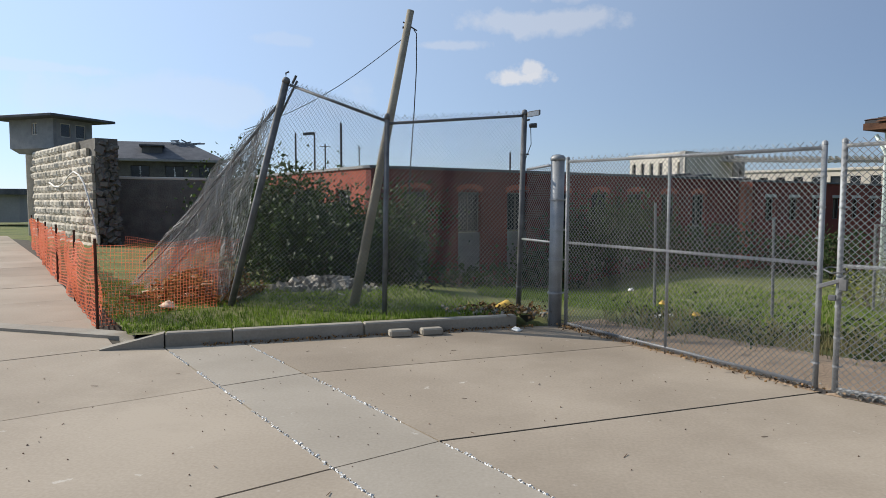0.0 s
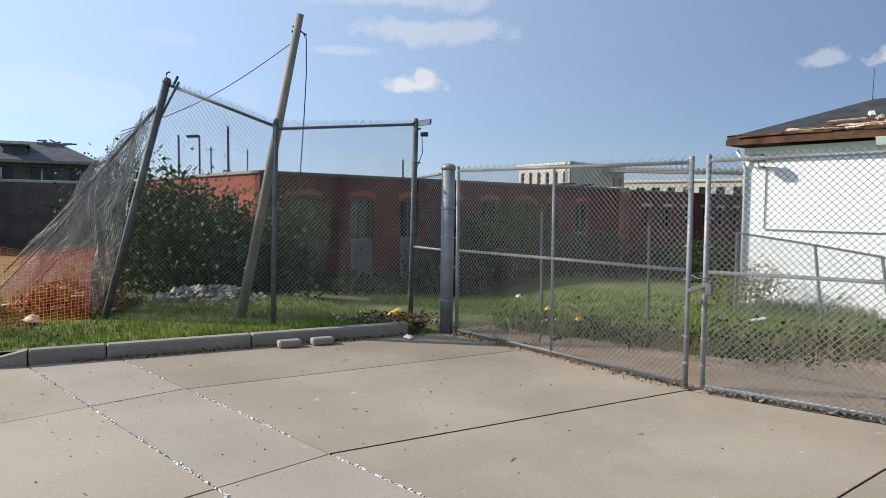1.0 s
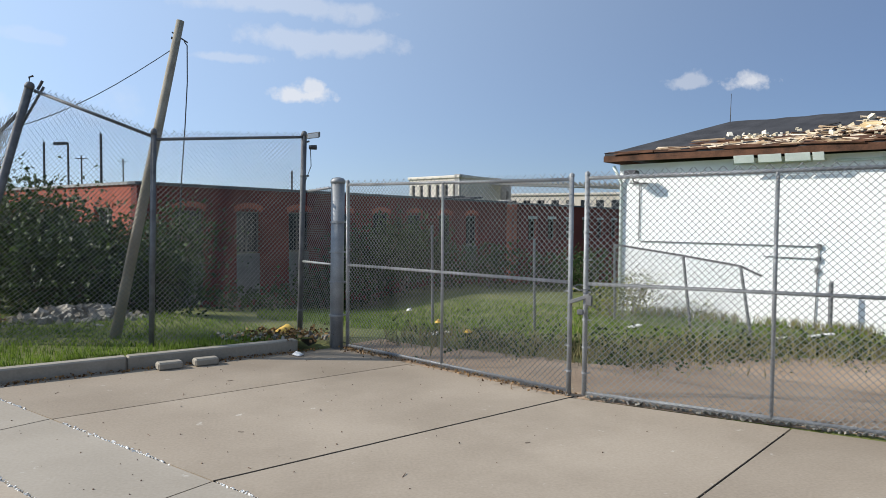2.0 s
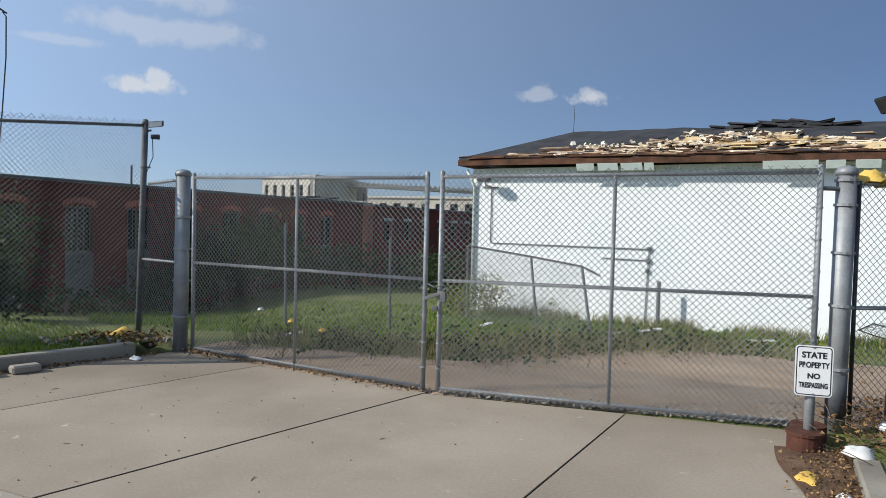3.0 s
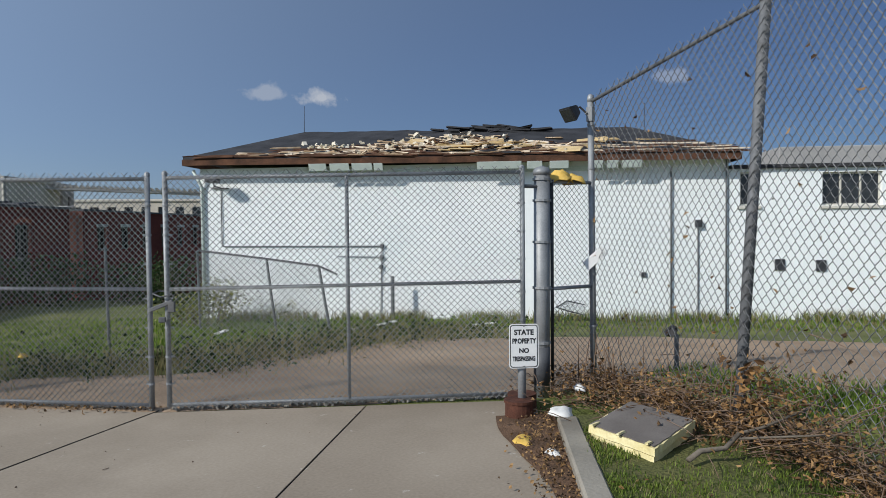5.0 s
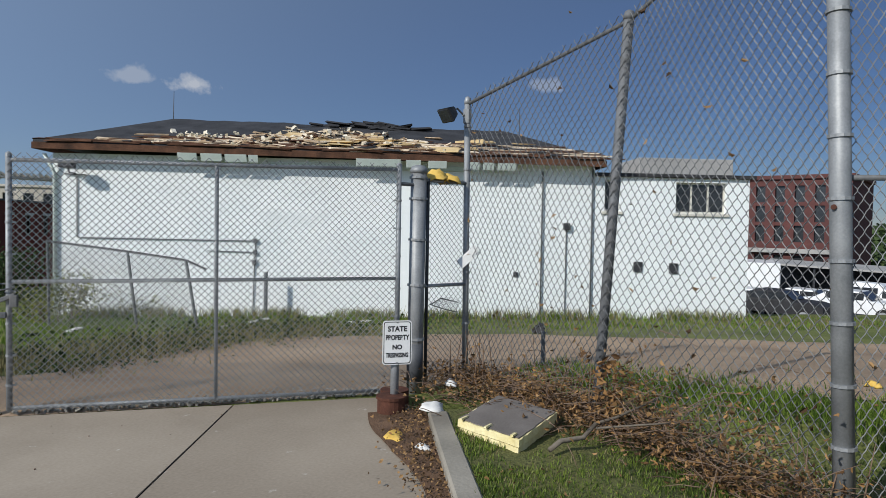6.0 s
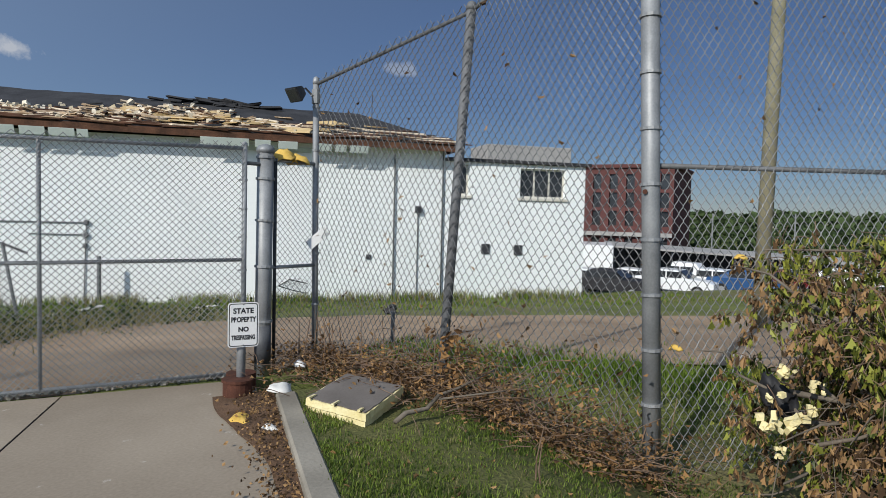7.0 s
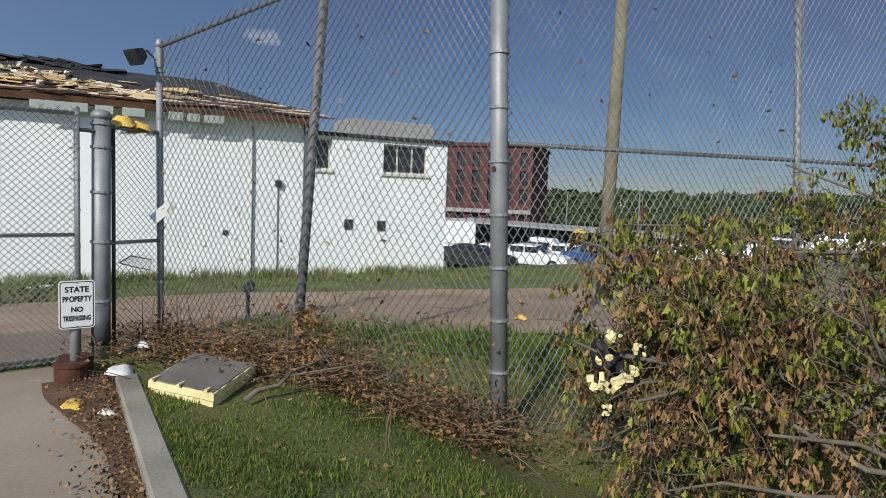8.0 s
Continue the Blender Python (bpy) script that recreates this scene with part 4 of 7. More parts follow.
for s0, z0, z1 in ((0.0, -2.2, 3.66), (14.61, -2.2, 3.66), (19.15, -3.2, 3.36)):
    bm = bmesh.new()
    block(bm, wp(s0, z0) + WN * 0.252, WD * 0.25, WN * 4.74, V(0, 0, z1 - z0))
    part("end_wall", bm, WHITEWALL, white)
# main roof: hips, with fascia
RZ, RZ2 = 3.88, 3.74
EV = [wp(-0.25, RZ, 0.5), wp(15.0, RZ2, 0.5), wp(15.0, RZ2) + WN * 5.5, wp(-0.25, RZ) + WN * 5.5]
RG = [wp(2.35, 4.96) + WN * 2.5, wp(12.7, 4.84) + WN * 2.5]
bm = bmesh.new()
N1 = 40
low, high = [], []
for i in range(N1 + 1):
    f = i / N1
    e = EV[0].lerp(EV[1], f)
    r = RG[0].lerp(RG[1], f)
    low.append(bm.verts.new(e + V(0, 0, 0.02 * noise.noise(Vector((f * 20, 0, 0))))))
    high.append(bm.verts.new(r + V(0, 0, 0.05 * noise.noise(Vector((f * 14, 3, 0))))))
ev = [bm.verts.new(p) for p in EV[2:]]
for i in range(N1):
    bm.faces.new((low[i], low[i + 1], high[i + 1], high[i]))
bm.faces.new((low[-1], ev[0], high[-1]))
bm.faces.new((ev[1], low[0], high[0]))
bm.faces.new((ev[0], ev[1], high[0], *high[1:-1], high[-1]))
geo = bmesh.ops.extrude_face_region(bm, geom=bm.faces[:])
bmesh.ops.translate(bm, verts=[v for v in geo["geom"] if isinstance(v, bmesh.types.BMVert)], vec=(0, 0, 0.07))
roof = part("roof", bm, SHINGLE, white, "black felt hipped roof with torn covering")
for p, q in ((EV[0], EV[1]), (EV[1], EV[2]), (EV[3], EV[0])):
    d = (q - p).normalized()
    out = d.cross(V(0, 0, 1))
    bm = bmesh.new()
    block(bm, p + V(0, 0, -0.16) + out * 0.004, q - p, out * 0.035, V(0, 0, 0.17))
    part("fascia", bm, ROTWOOD, roof, "rust-brown rotten fascia board")
bm = bmesh.new()
block(bm, wp(-0.22, 3.77, 0.46), WD * 15.15 + V(0, 0, -0.12), WN * 0.45, V(0, 0, 0.02))
part("soffit", bm, SOFFIT, roof)
for s0, s1 in ((3.45, 3.95), (4.05, 4.6), (4.68, 5.25), (5.3, 5.55), (8.15, 9.35), (9.5, 9.9), (10.1, 10.6), (11.15, 11.5), (11.6, 11.9), (12.0, 12.5)):
    bm = bmesh.new()
    block(bm, wp(s0, 3.72 - 0.009 * s0, 0.55), WD * (s1 - s0), V(0, 0, -0.19) + WN * 0.10, -WN * 0.02, 0.004)
    part("hanging_soffit_board", bm, SOFFIT, roof, "pale green soffit board hanging below the eave")
for s0, s1, z in ((3.3, 5.5, 3.50), (5.7, 12.4, 3.46), (8.0, 12.4, 3.40)):
    bm = bmesh.new()
    block(bm, wp(s0, z, 0.004), WD * (s1 - s0), -WN * 0.05, V(0, 0, 0.07), 0.004)
    part("batten", bm, SOFFIT, white)
for s, z in ((2.35, 4.98), (13.1, 4.74)):
    p = wp(s, z) + WN * 2.5
    part("lightning_rod", rod([p, p + V(0.02, 0, 0.9)], [0.014, 0.008], 6), DARKMETAL, roof)
# torn roofing lying on the slope
vs, fs = [], []
vs2, fs2 = [], []
vs3, fs3 = [], []
vs4, fs4 = [], []
slope_n = (RG[0] - EV[0]).cross(WD).normalized()


def roof_at(f, v):
    e = EV[0].lerp(EV[1], f)
    r = RG[0].lerp(RG[1], f)
    return e.lerp(r, v)


for i in range(300):
    f = min(0.97, max(0.14, rng.gauss(0.58, 0.24)))
    v = abs(rng.gauss(0.13, 0.10))
    p = roof_at(f, v) + V(0, 0, 0.075 + 0.05 * rng.random())
    k = rng.random()
    tgt = (vs, fs) if k < 0.55 else (vs2, fs2) if k < 0.85 else (vs3, fs3)
    chip(*tgt, p, rng.uniform(0.4, 1.7), rng.uniform(0.04, 0.15), rng.uniform(0.02, 0.05), WD + V(rng.gauss(0, 0.10), rng.gauss(0, 0.10), rng.gauss(0, 0.03)), slope_n)
for i in range(420):
    f = min(0.8, max(0.2, rng.gauss(0.49, 0.12)))
    heap = math.exp(-((f - 0.50) / 0.14) ** 2)
    v = min(0.85, abs(rng.gauss(0.16 + 0.2 * heap, 0.12)))
    p = roof_at(f, v) + V(0, 0, 0.08 + rng.random() * 0.15 * heap)
    k = rng.random()
    tgt = (vs, fs) if k < 0.68 else (vs2, fs2) if k < 0.88 else (vs3, fs3)
    chip(*tgt, p, rng.uniform(0.12, 0.62), rng.uniform(0.03, 0.13), rng.uniform(0.015, 0.04), WD * rng.choice((1.2, -1.2)) + V(rng.uniform(-0.7, 0.7), rng.uniform(-0.7, 0.7), rng.uniform(-0.25, 0.3)))
    if rng.random() < 0.35 * heap:
        lump(vs4, fs4, p + V(0, 0, 0.02), rng.uniform(0.03, 0.10))
for i in range(45):
    lump(vs4, fs4, roof_at(rng.gauss(0.235, 0.03), abs(rng.gauss(0.32, 0.09))) + V(0, 0, 0.08), rng.uniform(0.025, 0.075))
for i in range(150):
    p = roof_at(rng.uniform(0.03, 0.99), rng.uniform(-0.015, 0.06)) + V(0, 0, 0.055)
    chip(vs2, fs2, p, rng.uniform(0.4, 1.6), rng.uniform(0.05, 0.14), 0.03, WD + V(0, 0, rng.gauss(-0.01, 0.03)))
vs5, fs5 = [], []
for i in range(22):
    p = roof_at(min(0.9, max(0.3, rng.gauss(0.56, 0.13))), abs(rng.gauss(0.26, 0.12))) + V(0, 0, 0.12 + 0.08 * rng.random())
    chip(vs5, fs5, p, rng.uniform(0.4, 0.95), rng.uniform(0.2, 0.45), 0.03, WD + V(rng.gauss(0, 0.3), rng.gauss(0, 0.3), rng.gauss(0, 0.08)), slope_n + V(rng.gauss(0, 0.25), rng.gauss(0, 0.25), 0))
tagged(part("torn_sheathing", (vs5, fs5), TANBOARD, roof, "tan sheathing boards lying loose on the slope"), kind="stuff")
tagged(part("torn_insulation", (vs, fs), SPLINTER, roof, "splintered boards and torn insulation heaped on the slope"), kind="stuff")
tagged(part("torn_wool", (vs4, fs4), PAPER_WARM, roof, "crumpled cream insulation lumps"), kind="stuff")
tagged(part("torn_decking", (vs2, fs2), ROTWOOD, roof, "broken brown roof decking"), kind="stuff")
tagged(part("torn_felt", (vs3, fs3), SHINGLE, roof, "curled scraps of black felt"), kind="stuff")
vs, fs = [], []
for i in range(40):
    p = roof_at(rng.gauss(0.6, 0.06), rng.uniform(0.85, 1.0)) + V(0, 0, rng.uniform(0.05, 0.16))
    chip(vs, fs, p, rng.uniform(0.3, 0.8), rng.uniform(0.1, 0.3), 0.05, WD + V(0, 0, rng.uniform(-0.2, 0.2)))
tagged(part("curled_felt", (vs, fs), SHINGLE, roof, "black felt curled up along the ridge"), kind="stuff")
# annex roof and plant box
bm = bmesh.new()
block(bm, wp(14.9, 3.365, 0.12), WD * 4.65, WN * 5.3, V(0, 0, 0.1), 0.01)
ar = part("flat_roof", bm, SHINGLE, white, "flat dark-edged annex roof")
bm = bmesh.new()
block(bm, wp(16.35, 3.47) + WN * 0.6, WD * 2.85, WN * 1.6, V(0, 0, 0.52), 0.02)
hv = solo("rooftop_unit", bm, CREAM_GREY, "pale grey boxy air unit on the annex roof", "air unit")


def window(parent, at, s0, s1, z0, z1, panes, deep=0.12, bars=0, paint=None):
    """A framed window set back in its opening."""
    w = tagged(new("window"), "")
    w.parent = parent
    fr = 0.05
    for a, b, c, d in ((s0, s1, z0, z0 + fr), (s0, s1, z1 - fr, z1), (s0, s0 + fr, z0 + fr, z1 - fr), (s1 - fr, s1, z0 + fr, z1 - fr), *((s0 + (s1 - s0) * k / panes - fr / 2, s0 + (s1 - s0) * k / panes + fr / 2, z0 + fr, z1 - fr) for k in range(1, panes))):
        bm = bmesh.new()
        o = at(a, c, -deep)
        block(bm, o, at(b, c, -deep) - o, at(a, c, -deep - 0.05) - o, V(0, 0, d - c))
        part("frame", bm, paint or WINFRAME, w)
    for k in range(panes):
        a, b = s0 + (s1 - s0) * k / panes + fr * 0.6, s0 + (s1 - s0) * (k + 1) / panes - fr * 0.6
        bm = bmesh.new()
        o = at(a, z0 + fr, -deep - 0.02)
        block(bm, o, at(b, z0 + fr, -deep - 0.02) - o, at(a, z0 + fr, -deep - 0.03) - o, V(0, 0, z1 - z0 - 2 * fr))
        part("pane", bm, DARKGLASS, w)
    for k in range(bars):
        a = s0 + (s1 - s0) * (k + 0.5) / bars
        part("bar", rod([at(a, z0, -deep + 0.05), at(a, z1, -deep + 0.05)], 0.009, 6), DARKMETAL, w)
    return w


for s0, s1, z0, z1, n in ((17.23, 18.72, 2.36, 3.24, 3), (15.15, 15.6, 2.38, 3.28, 1)):
    w = window(white, wp, s0, s1, z0, z1, n)
    bm = bmesh.new()
    block(bm, wp(s0 - 0.08, z0 - 0.09, 0.06), WD * (s1 - s0 + 0.16), WN * 0.2, V(0, 0, 0.085), 0.01)
    part("sill", bm, WINFRAME, w)
    for k in range(5):
        z = z0 + 0.12 + 0.14 * k
        part("blind_slat", rod([wp(s0 + 0.06, z, -0.17), wp(s0 + (s1 - s0) * 0.45, z - 0.02, -0.17)], 0.012, 4), WHITE, w)
# fittings on the wall
lamp = thing("wall_lamp", wp(0.62, 3.1), "rusty floodlight bracket fixed to the white wall", "lamp")
part("arm", rod([wp(0.6, 3.12, 0.0), wp(0.6, 3.12, 0.35), wp(0.6, 3.3, 0.45)], 0.02), DARKMETAL, lamp)
bm = bmesh.new()
block(bm, wp(0.44, 3.22, 0.36), WD * 0.34, -WN * 0.28 + V(0, 0, 0.02), V(0, 0, 0.2), 0.01)
part("head", bm, DARKMETAL, lamp)
part("cross_bar", rod([wp(0.35, 3.1, 0.05), wp(0.9, 3.08, 0.05)], 0.018), DARKMETAL, lamp)
pipe = thing("conduit", wp(0.65, -0.7), "grey electrical conduit running over the white wall", "conduit")
part("run", rod([wp(0.65, 3.05, 0.03), wp(0.65, 1.42, 0.03), wp(0.68, 1.39, 0.03), wp(5.38, 1.37, 0.03), wp(5.4, 1.3, 0.03), wp(5.38, 0.78, 0.03), wp(5.34, -0.65, 0.03)], 0.016, 6), GALV_OLD, pipe)
part("run", rod([wp(4.1, 1.08, 0.03), wp(5.38, 1.06, 0.03)], 0.014, 6), GALV_OLD, pipe)
for s, z in ((5.4, 1.38), (5.37, 0.78), (5.39, 1.06)):
    bm = bmesh.new()
    block(bm, wp(s - 0.05, z - 0.06, 0.09), WD * 0.1, WN * 0.085, V(0, 0, 0.12), 0.01)
    part("junction_box", bm, GALV_OLD, pipe)
for s, z1, label in ((13.35, 3.45, "thin dark conduit running down the white wall"), (14.78, 3.7, "weathered green downpipe at the end of the wall"), (-0.06, 3.6, "white bent downpipe at the building's corner")):
    dp = thing("downpipe", wp(s, -0.7), label, "pipe")
    part("pipe", rod([wp(s, z1, 0.3 if s < 0 else 0.05), wp(s + (0.15 if s < 0 else 0), z1 - 0.5, 0.06), wp(s + (0.15 if s < 0 else 0), -0.7, 0.06)], 0.05 if s < 0 else 0.022, 8), SOFFIT if s < 0 else GALV_OLD, dp, smooth=True)
mast = thing("conduit", wp(14.06, -0.7), "thin conduit with a meter box on the white wall", "conduit")
part("run", rod([wp(14.06, -0.7, 0.03), wp(14.06, 1.9, 0.03)], 0.016, 6), GALV_OLD, mast)
bm = bmesh.new()
block(bm, wp(13.97, 1.82, 0.13), WD * 0.18, WN * 0.12, V(0, 0, 0.2), 0.015)
part("meter_box", bm, DARKMETAL, mast)
for s, z in ((16.16, 0.8), (17.2, 0.77), (12.64, 0.62)):
    bm = bmesh.new()
    k = 0.13 if s > 13 else 0.07
    block(bm, wp(s - k, z - 0.15, 0.05), WD * 2 * k, WN * 0.045, V(0, 0, 0.3 if s > 13 else 0.14), 0.012)
    solo("wall_vent", bm, DARKMETAL, "small dark rusted vent box on the white wall", "vent", "wall vents")
st = solo("stub_post", rod([wp(5.78, -0.75, 0.5), wp(5.78, 0.55, 0.5)], 0.05, 8), GALV_OLD, "grey stub post standing before the white wall", "post")


# ---- brick building ----
BC, BU, BM_ = V(-3.65, 22.9, 0), V(0.791, 0.612, 0), V(0.612, -0.791, 0)
BL = V(-0.612, 0.791, 0)


def bp(s, z, out=0.0):
    p = BC + BU * s + BM_ * out
    return V(p.x, p.y, z)


def bq(s, z, out=0.0):
    p = BC + BU * s + BM_ * (out + 0.7)
    return V(p.x, p.y, z)


def bl(s, z, out=0.0):
    p = BC + BL * s - BU * out
    return V(p.x, p.y, z)


brick = thing("brick_building", bp(0, -1), "low old red brick building with arched boarded windows", "building")
wins = [(1.29 + 2.37 * k, 2.36 + 2.37 * k) for k in range(8)]
part("wall", wall_with_holes(0, 21.9, -2.6, 3.0, [(a, b, -1.0, 2.22) for a, b in wins], 0.35, bp, True), BRICK_SHADED, brick)
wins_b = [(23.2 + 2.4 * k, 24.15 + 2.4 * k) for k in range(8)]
part("wall", wall_with_holes(21.9, 46, -4.0, 2.92, [(a, b, 0.88, 2.12) for a, b in wins_b], 0.35, bq, True), BRICK_SHADED, brick, "red brick wing standing slightly forward")
bm = bmesh.new()
block(bm, bq(21.9, -3.0, -0.01), BU * 0.3, -BM_ * 0.95, V(0, 0, 5.92))
part("wing_end_wall", bm, BRICK_SUNLIT, brick)
part("side_wall", wall_with_holes(0.36, 14, -2.0, 3.0, [(1.55, 2.75, 0.6, 2.3)], 0.35, bl, True), BRICK_SUNLIT, brick, "red brick side wall in the sunlit brick tone")
for s0, s1, fn, z in ((-0.08, 22.0, bp, 3.0), (21.85, 46.1, bq, 2.92)):
    bm = bmesh.new()
    block(bm, fn(s0, z, 0.07), BU * (s1 - s0), -BM_ * 0.5, V(0, 0, 0.1), 0.01)
    part("coping", bm, GREYROOF, brick)
bm = bmesh.new()
block(bm, bl(0.3, 3.0, 0.07), BL * 13.8, BU * 0.5, V(0, 0, 0.1), 0.01)
part("coping", bm, CREAM_GREY, brick)
bm = bmesh.new()
block(bm, bp(0.1, 2.8, -0.3), BU * 45, -BM_ * 12, V(0, 0, 0.12))
part("roof", bm, SHINGLE, brick)
for s, z in ((21.7, 3.02), (18.6, 3.1), (16.9, 3.1)):
    bm = bmesh.new()
    block(bm, bp(s, z, -0.3), BU * 1.3 + V(0, 0, 0.1), -BM_ * 0.8, V(0, 0, 0.1), 0.02)
    part("roof_sheet", bm, DARKMETAL if s < 21 else CREAM, brick, "loose sheet lying on the parapet")


def arch(fn, a, b, z, deep, parent):
    """A segmental arch of brick on edge over an opening."""
    bm = bmesh.new()
    n = 9
    for i in range(n):
        f0, f1 = i / n, (i + 1) / n - 0.012
        pts = []
        for f, r in ((f0, 0), (f1, 0), (f1, 0.2), (f0, 0.2)):
            s = a - 0.05 + (b - a + 0.1) * f
            pts.append((s + (f - 0.5) * r * 0.5, z + 0.14 * (1 - (2 * f - 1) ** 2) + r))
        q = [bm.verts.new(fn(s, zz, 0.025)) for s, zz in pts] + [bm.verts.new(fn(s, zz, -deep)) for s, zz in pts]
        for f in ((0, 1, 2, 3), (7, 6, 5, 4), (0, 4, 5, 1), (1, 5, 6, 2), (2, 6, 7, 3), (3, 7, 4, 0)):
            bm.faces.new([q[i2] for i2 in f])
    return tagged(part("window_arch", bm, BRICK_SUNLIT, parent), kind="stuff")


for a, b in wins:
    window(brick, bp, a, b, 0.72, 2.22, 2, 0.16, 5, WINFRAME_DARK)
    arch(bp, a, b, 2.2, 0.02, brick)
    bm = bmesh.new()
    block(bm, bp(a, -1.0, -0.08), BU * (b - a), -BM_ * 0.2, V(0, 0, 1.70))
    part("block_infill", bm, INFILL, brick, "grey block infill below the window")
for a, b in wins_b:
    window(brick, bq, a, b, 0.88, 2.12, 2, 0.16, 0, WINFRAME_DARK)
    bm = bmesh.new()
    block(bm, bq(a - 0.08, 2.121, 0.02), BU * (b - a + 0.16), -BM_ * 0.1, V(0, 0, 0.16), 0.01)
    part("lintel", bm, CREAM_GREY, brick)
window(brick, bl, 1.55, 2.75, 0.6, 2.3, 2, 0.16)
arch(bl, 1.55, 2.75, 2.26, 0.02, brick)

# ---- stone wall, tower, dark house ----
def polar(az, d, z):
    return V(math.sin(radians(az)) * d, math.cos(radians(az)) * d, z)


SA, SB = polar(-30.15, 31, 0), polar(-33.95, 41.5, 0)
SD = (SB - SA).normalized()
SN = V(-SD.y, SD.x, 0)
if SN.dot(V(0, 0, 0) - SA) < 0:
    SN = -SN
SLEN = (SB - SA).length
stone = tagged(new("stone_wall", emit("stone_wall", block(bmesh.new(), SA + SN * -0.9 + V(0, 0, -0.3), SD * (SLEN + 0.2), SN * 0.86, V(0, 0, 4.72)), STONE_CORE_SHADE)),
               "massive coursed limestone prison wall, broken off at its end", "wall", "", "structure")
STONES = {}


def stone_mesh(w, h, k):
    key = (round(w, 2), k)
    if key in STONES:
        return STONES[key]
    g = random.Random(k * 31 + int(w * 100))
    bm = bmesh.new()
    xs, zs = (0.0, 0.3 * w, 0.7 * w, w), (0.0, 0.3 * h, 0.72 * h, h)
    grid = [[bm.verts.new((x, 0.0 if i in (0, 3) or j in (0, 3) else -g.uniform(0.05, 0.11), z)) for i, x in enumerate(xs)] for j, z in enumerate(zs)]
    for j in range(3):
        for i in range(3):
            bm.faces.new((grid[j][i], grid[j][i + 1], grid[j + 1][i + 1], grid[j + 1][i]))
    rim = [grid[0][0], grid[0][3], grid[3][3], grid[3][0]]
    bk = [bm.verts.new((v.co.x, 0.12, v.co.z)) for v in rim]
    for i in range(4):
        a, b = rim[i], rim[(i + 1) % 4]
        edge = [grid[0][0:4], [grid[j][3] for j in range(4)], grid[3][::-1], [grid[j][0] for j in (3, 2, 1, 0)]][i]
        bm.faces.new([*edge, bk[(i + 1) % 4], bk[i]])
    STONES[key] = emit("stone", bm, STONE)
    return STONES[key]


turn = math.atan2(SD.y, SD.x)
COURSE = 0.355
for row in range(13):
    x = rng.uniform(-0.2, 0.15) - (0.25 if row < 3 else 0.0)
    top_cut = 0.0 if row < 11 else (1.2 if row == 11 else 4.5)
    x += top_cut * 0.5
    while x < SLEN:
        w = rng.choice((0.5, 0.62, 0.75, 0.9))
        ob = new("stone", stone_mesh(w - 0.015, COURSE - 0.015, rng.randrange(4)))
        p = SA + SD * x + SN * (0.09 + rng.uniform(0, 0.03)) + V(0, 0, -0.2 + row * COURSE)
        ob.matrix_world = Matrix.Translation(p) @ Matrix.Rotation(turn, 4, "Z") @ Matrix.Diagonal((1, 1 if SN.dot(V(-math.sin(turn), math.cos(turn), 0)) < 0 else -1, 1, 1))
        ob.parent = stone
        x += w
# broken end with a leaning cable, and the return wall coloured as shaded
vs, fs = [], []
for i in range(150):
    z = rng.uniform(-0.2, 4.3)
    lump(vs, fs, SA + SN * rng.uniform(-0.85, -0.1) - SD * (0.02 + 0.25 * rng.random() * (1 - z / 5)) + V(0, 0, z), rng.uniform(0.08, 0.18))
tagged(part("rubble_core", (vs, fs), STONE_CORE_SHADE, stone, "ragged rubble at the broken end"), kind="stuff")
cab = [SA + SD * s + SN * o + V(0, 0, z) for s, o, z in ((7.0, 0.2, 2.75), (6.0, 0.22, 2.55), (5.0, 0.24, 2.5), (4.0, 0.26, 2.65), (3.0, 0.28, 2.95), (2.0, 0.3, 3.1), (1.2, 0.3, 2.95), (0.6, 0.28, 2.6), (0.1, 0.25, 2.0), (-0.25, 0.2, 1.3), (-0.5, 0.15, 0.6), (-0.7, 0.1, -0.1))]
solo("hanging_cable", rod(cab, 0.035, 6), PAPER, "pale cable draped over the broken stone wall", "cable", smooth=True)
RA, RB = polar(-28.9, 32.5, 0), polar(-17.0, 33.5, 0)
rd = (RB - RA).normalized()
rn = V(-rd.y, rd.x, 0)
solo("wall_return", block(bmesh.new(), RA + V(0, 0, -0.8), RB - RA, rn * 0.8, V(0, 0, 3.6)), STONE_CORE_SHADE, "stone wall behind the fence, coloured dark as shaded", "wall", "", "structure")
bm = block(bmesh.new(), RA + V(0, 0, 2.81), RB - RA, rn * 0.9, V(0, 0, 0.12), 0.02)
solo("wall_coping", bm, CREAM, "pale stone coping on the dark wall", "coping", "", "structure")
house = thing("dark_house", polar(-25, 48, 0), "dark shingled house with a dormer behind the prison wall", "house")
HA, HB = polar(-29.6, 50, 0.22), polar(-21.2, 50, 0.22)
hd = (HB - HA).normalized()
hn = V(-hd.y, hd.x, 0)
HL = (HB - HA).length
hp = lambda s, z, out=0.0: V(*(HA + hd * s - hn * out).xy, z + 0.22)
part("wall", wall_with_holes(0, HL, -1, 4.35, [(1.6 + 2.15 * k, 2.8 + 2.15 * k, 3.2, 4.05) for k in range(3)], 0.3, hp, True), STONE_CORE_SHADE, house)
for k in range(3):
    window(house, hp, 1.6 + 2.15 * k, 2.8 + 2.15 * k, 3.2, 4.05, 2, 0.12, 0, WINFRAME_DARK)
bm = block(bmesh.new(), hp(-0.4, 4.3, 0.5), hd * (HL + 0.8), hn * 0.5, V(0, 0, 0.16), 0.02)
part("cornice", bm, CREAM_GREY, house)
bm = bmesh.new()
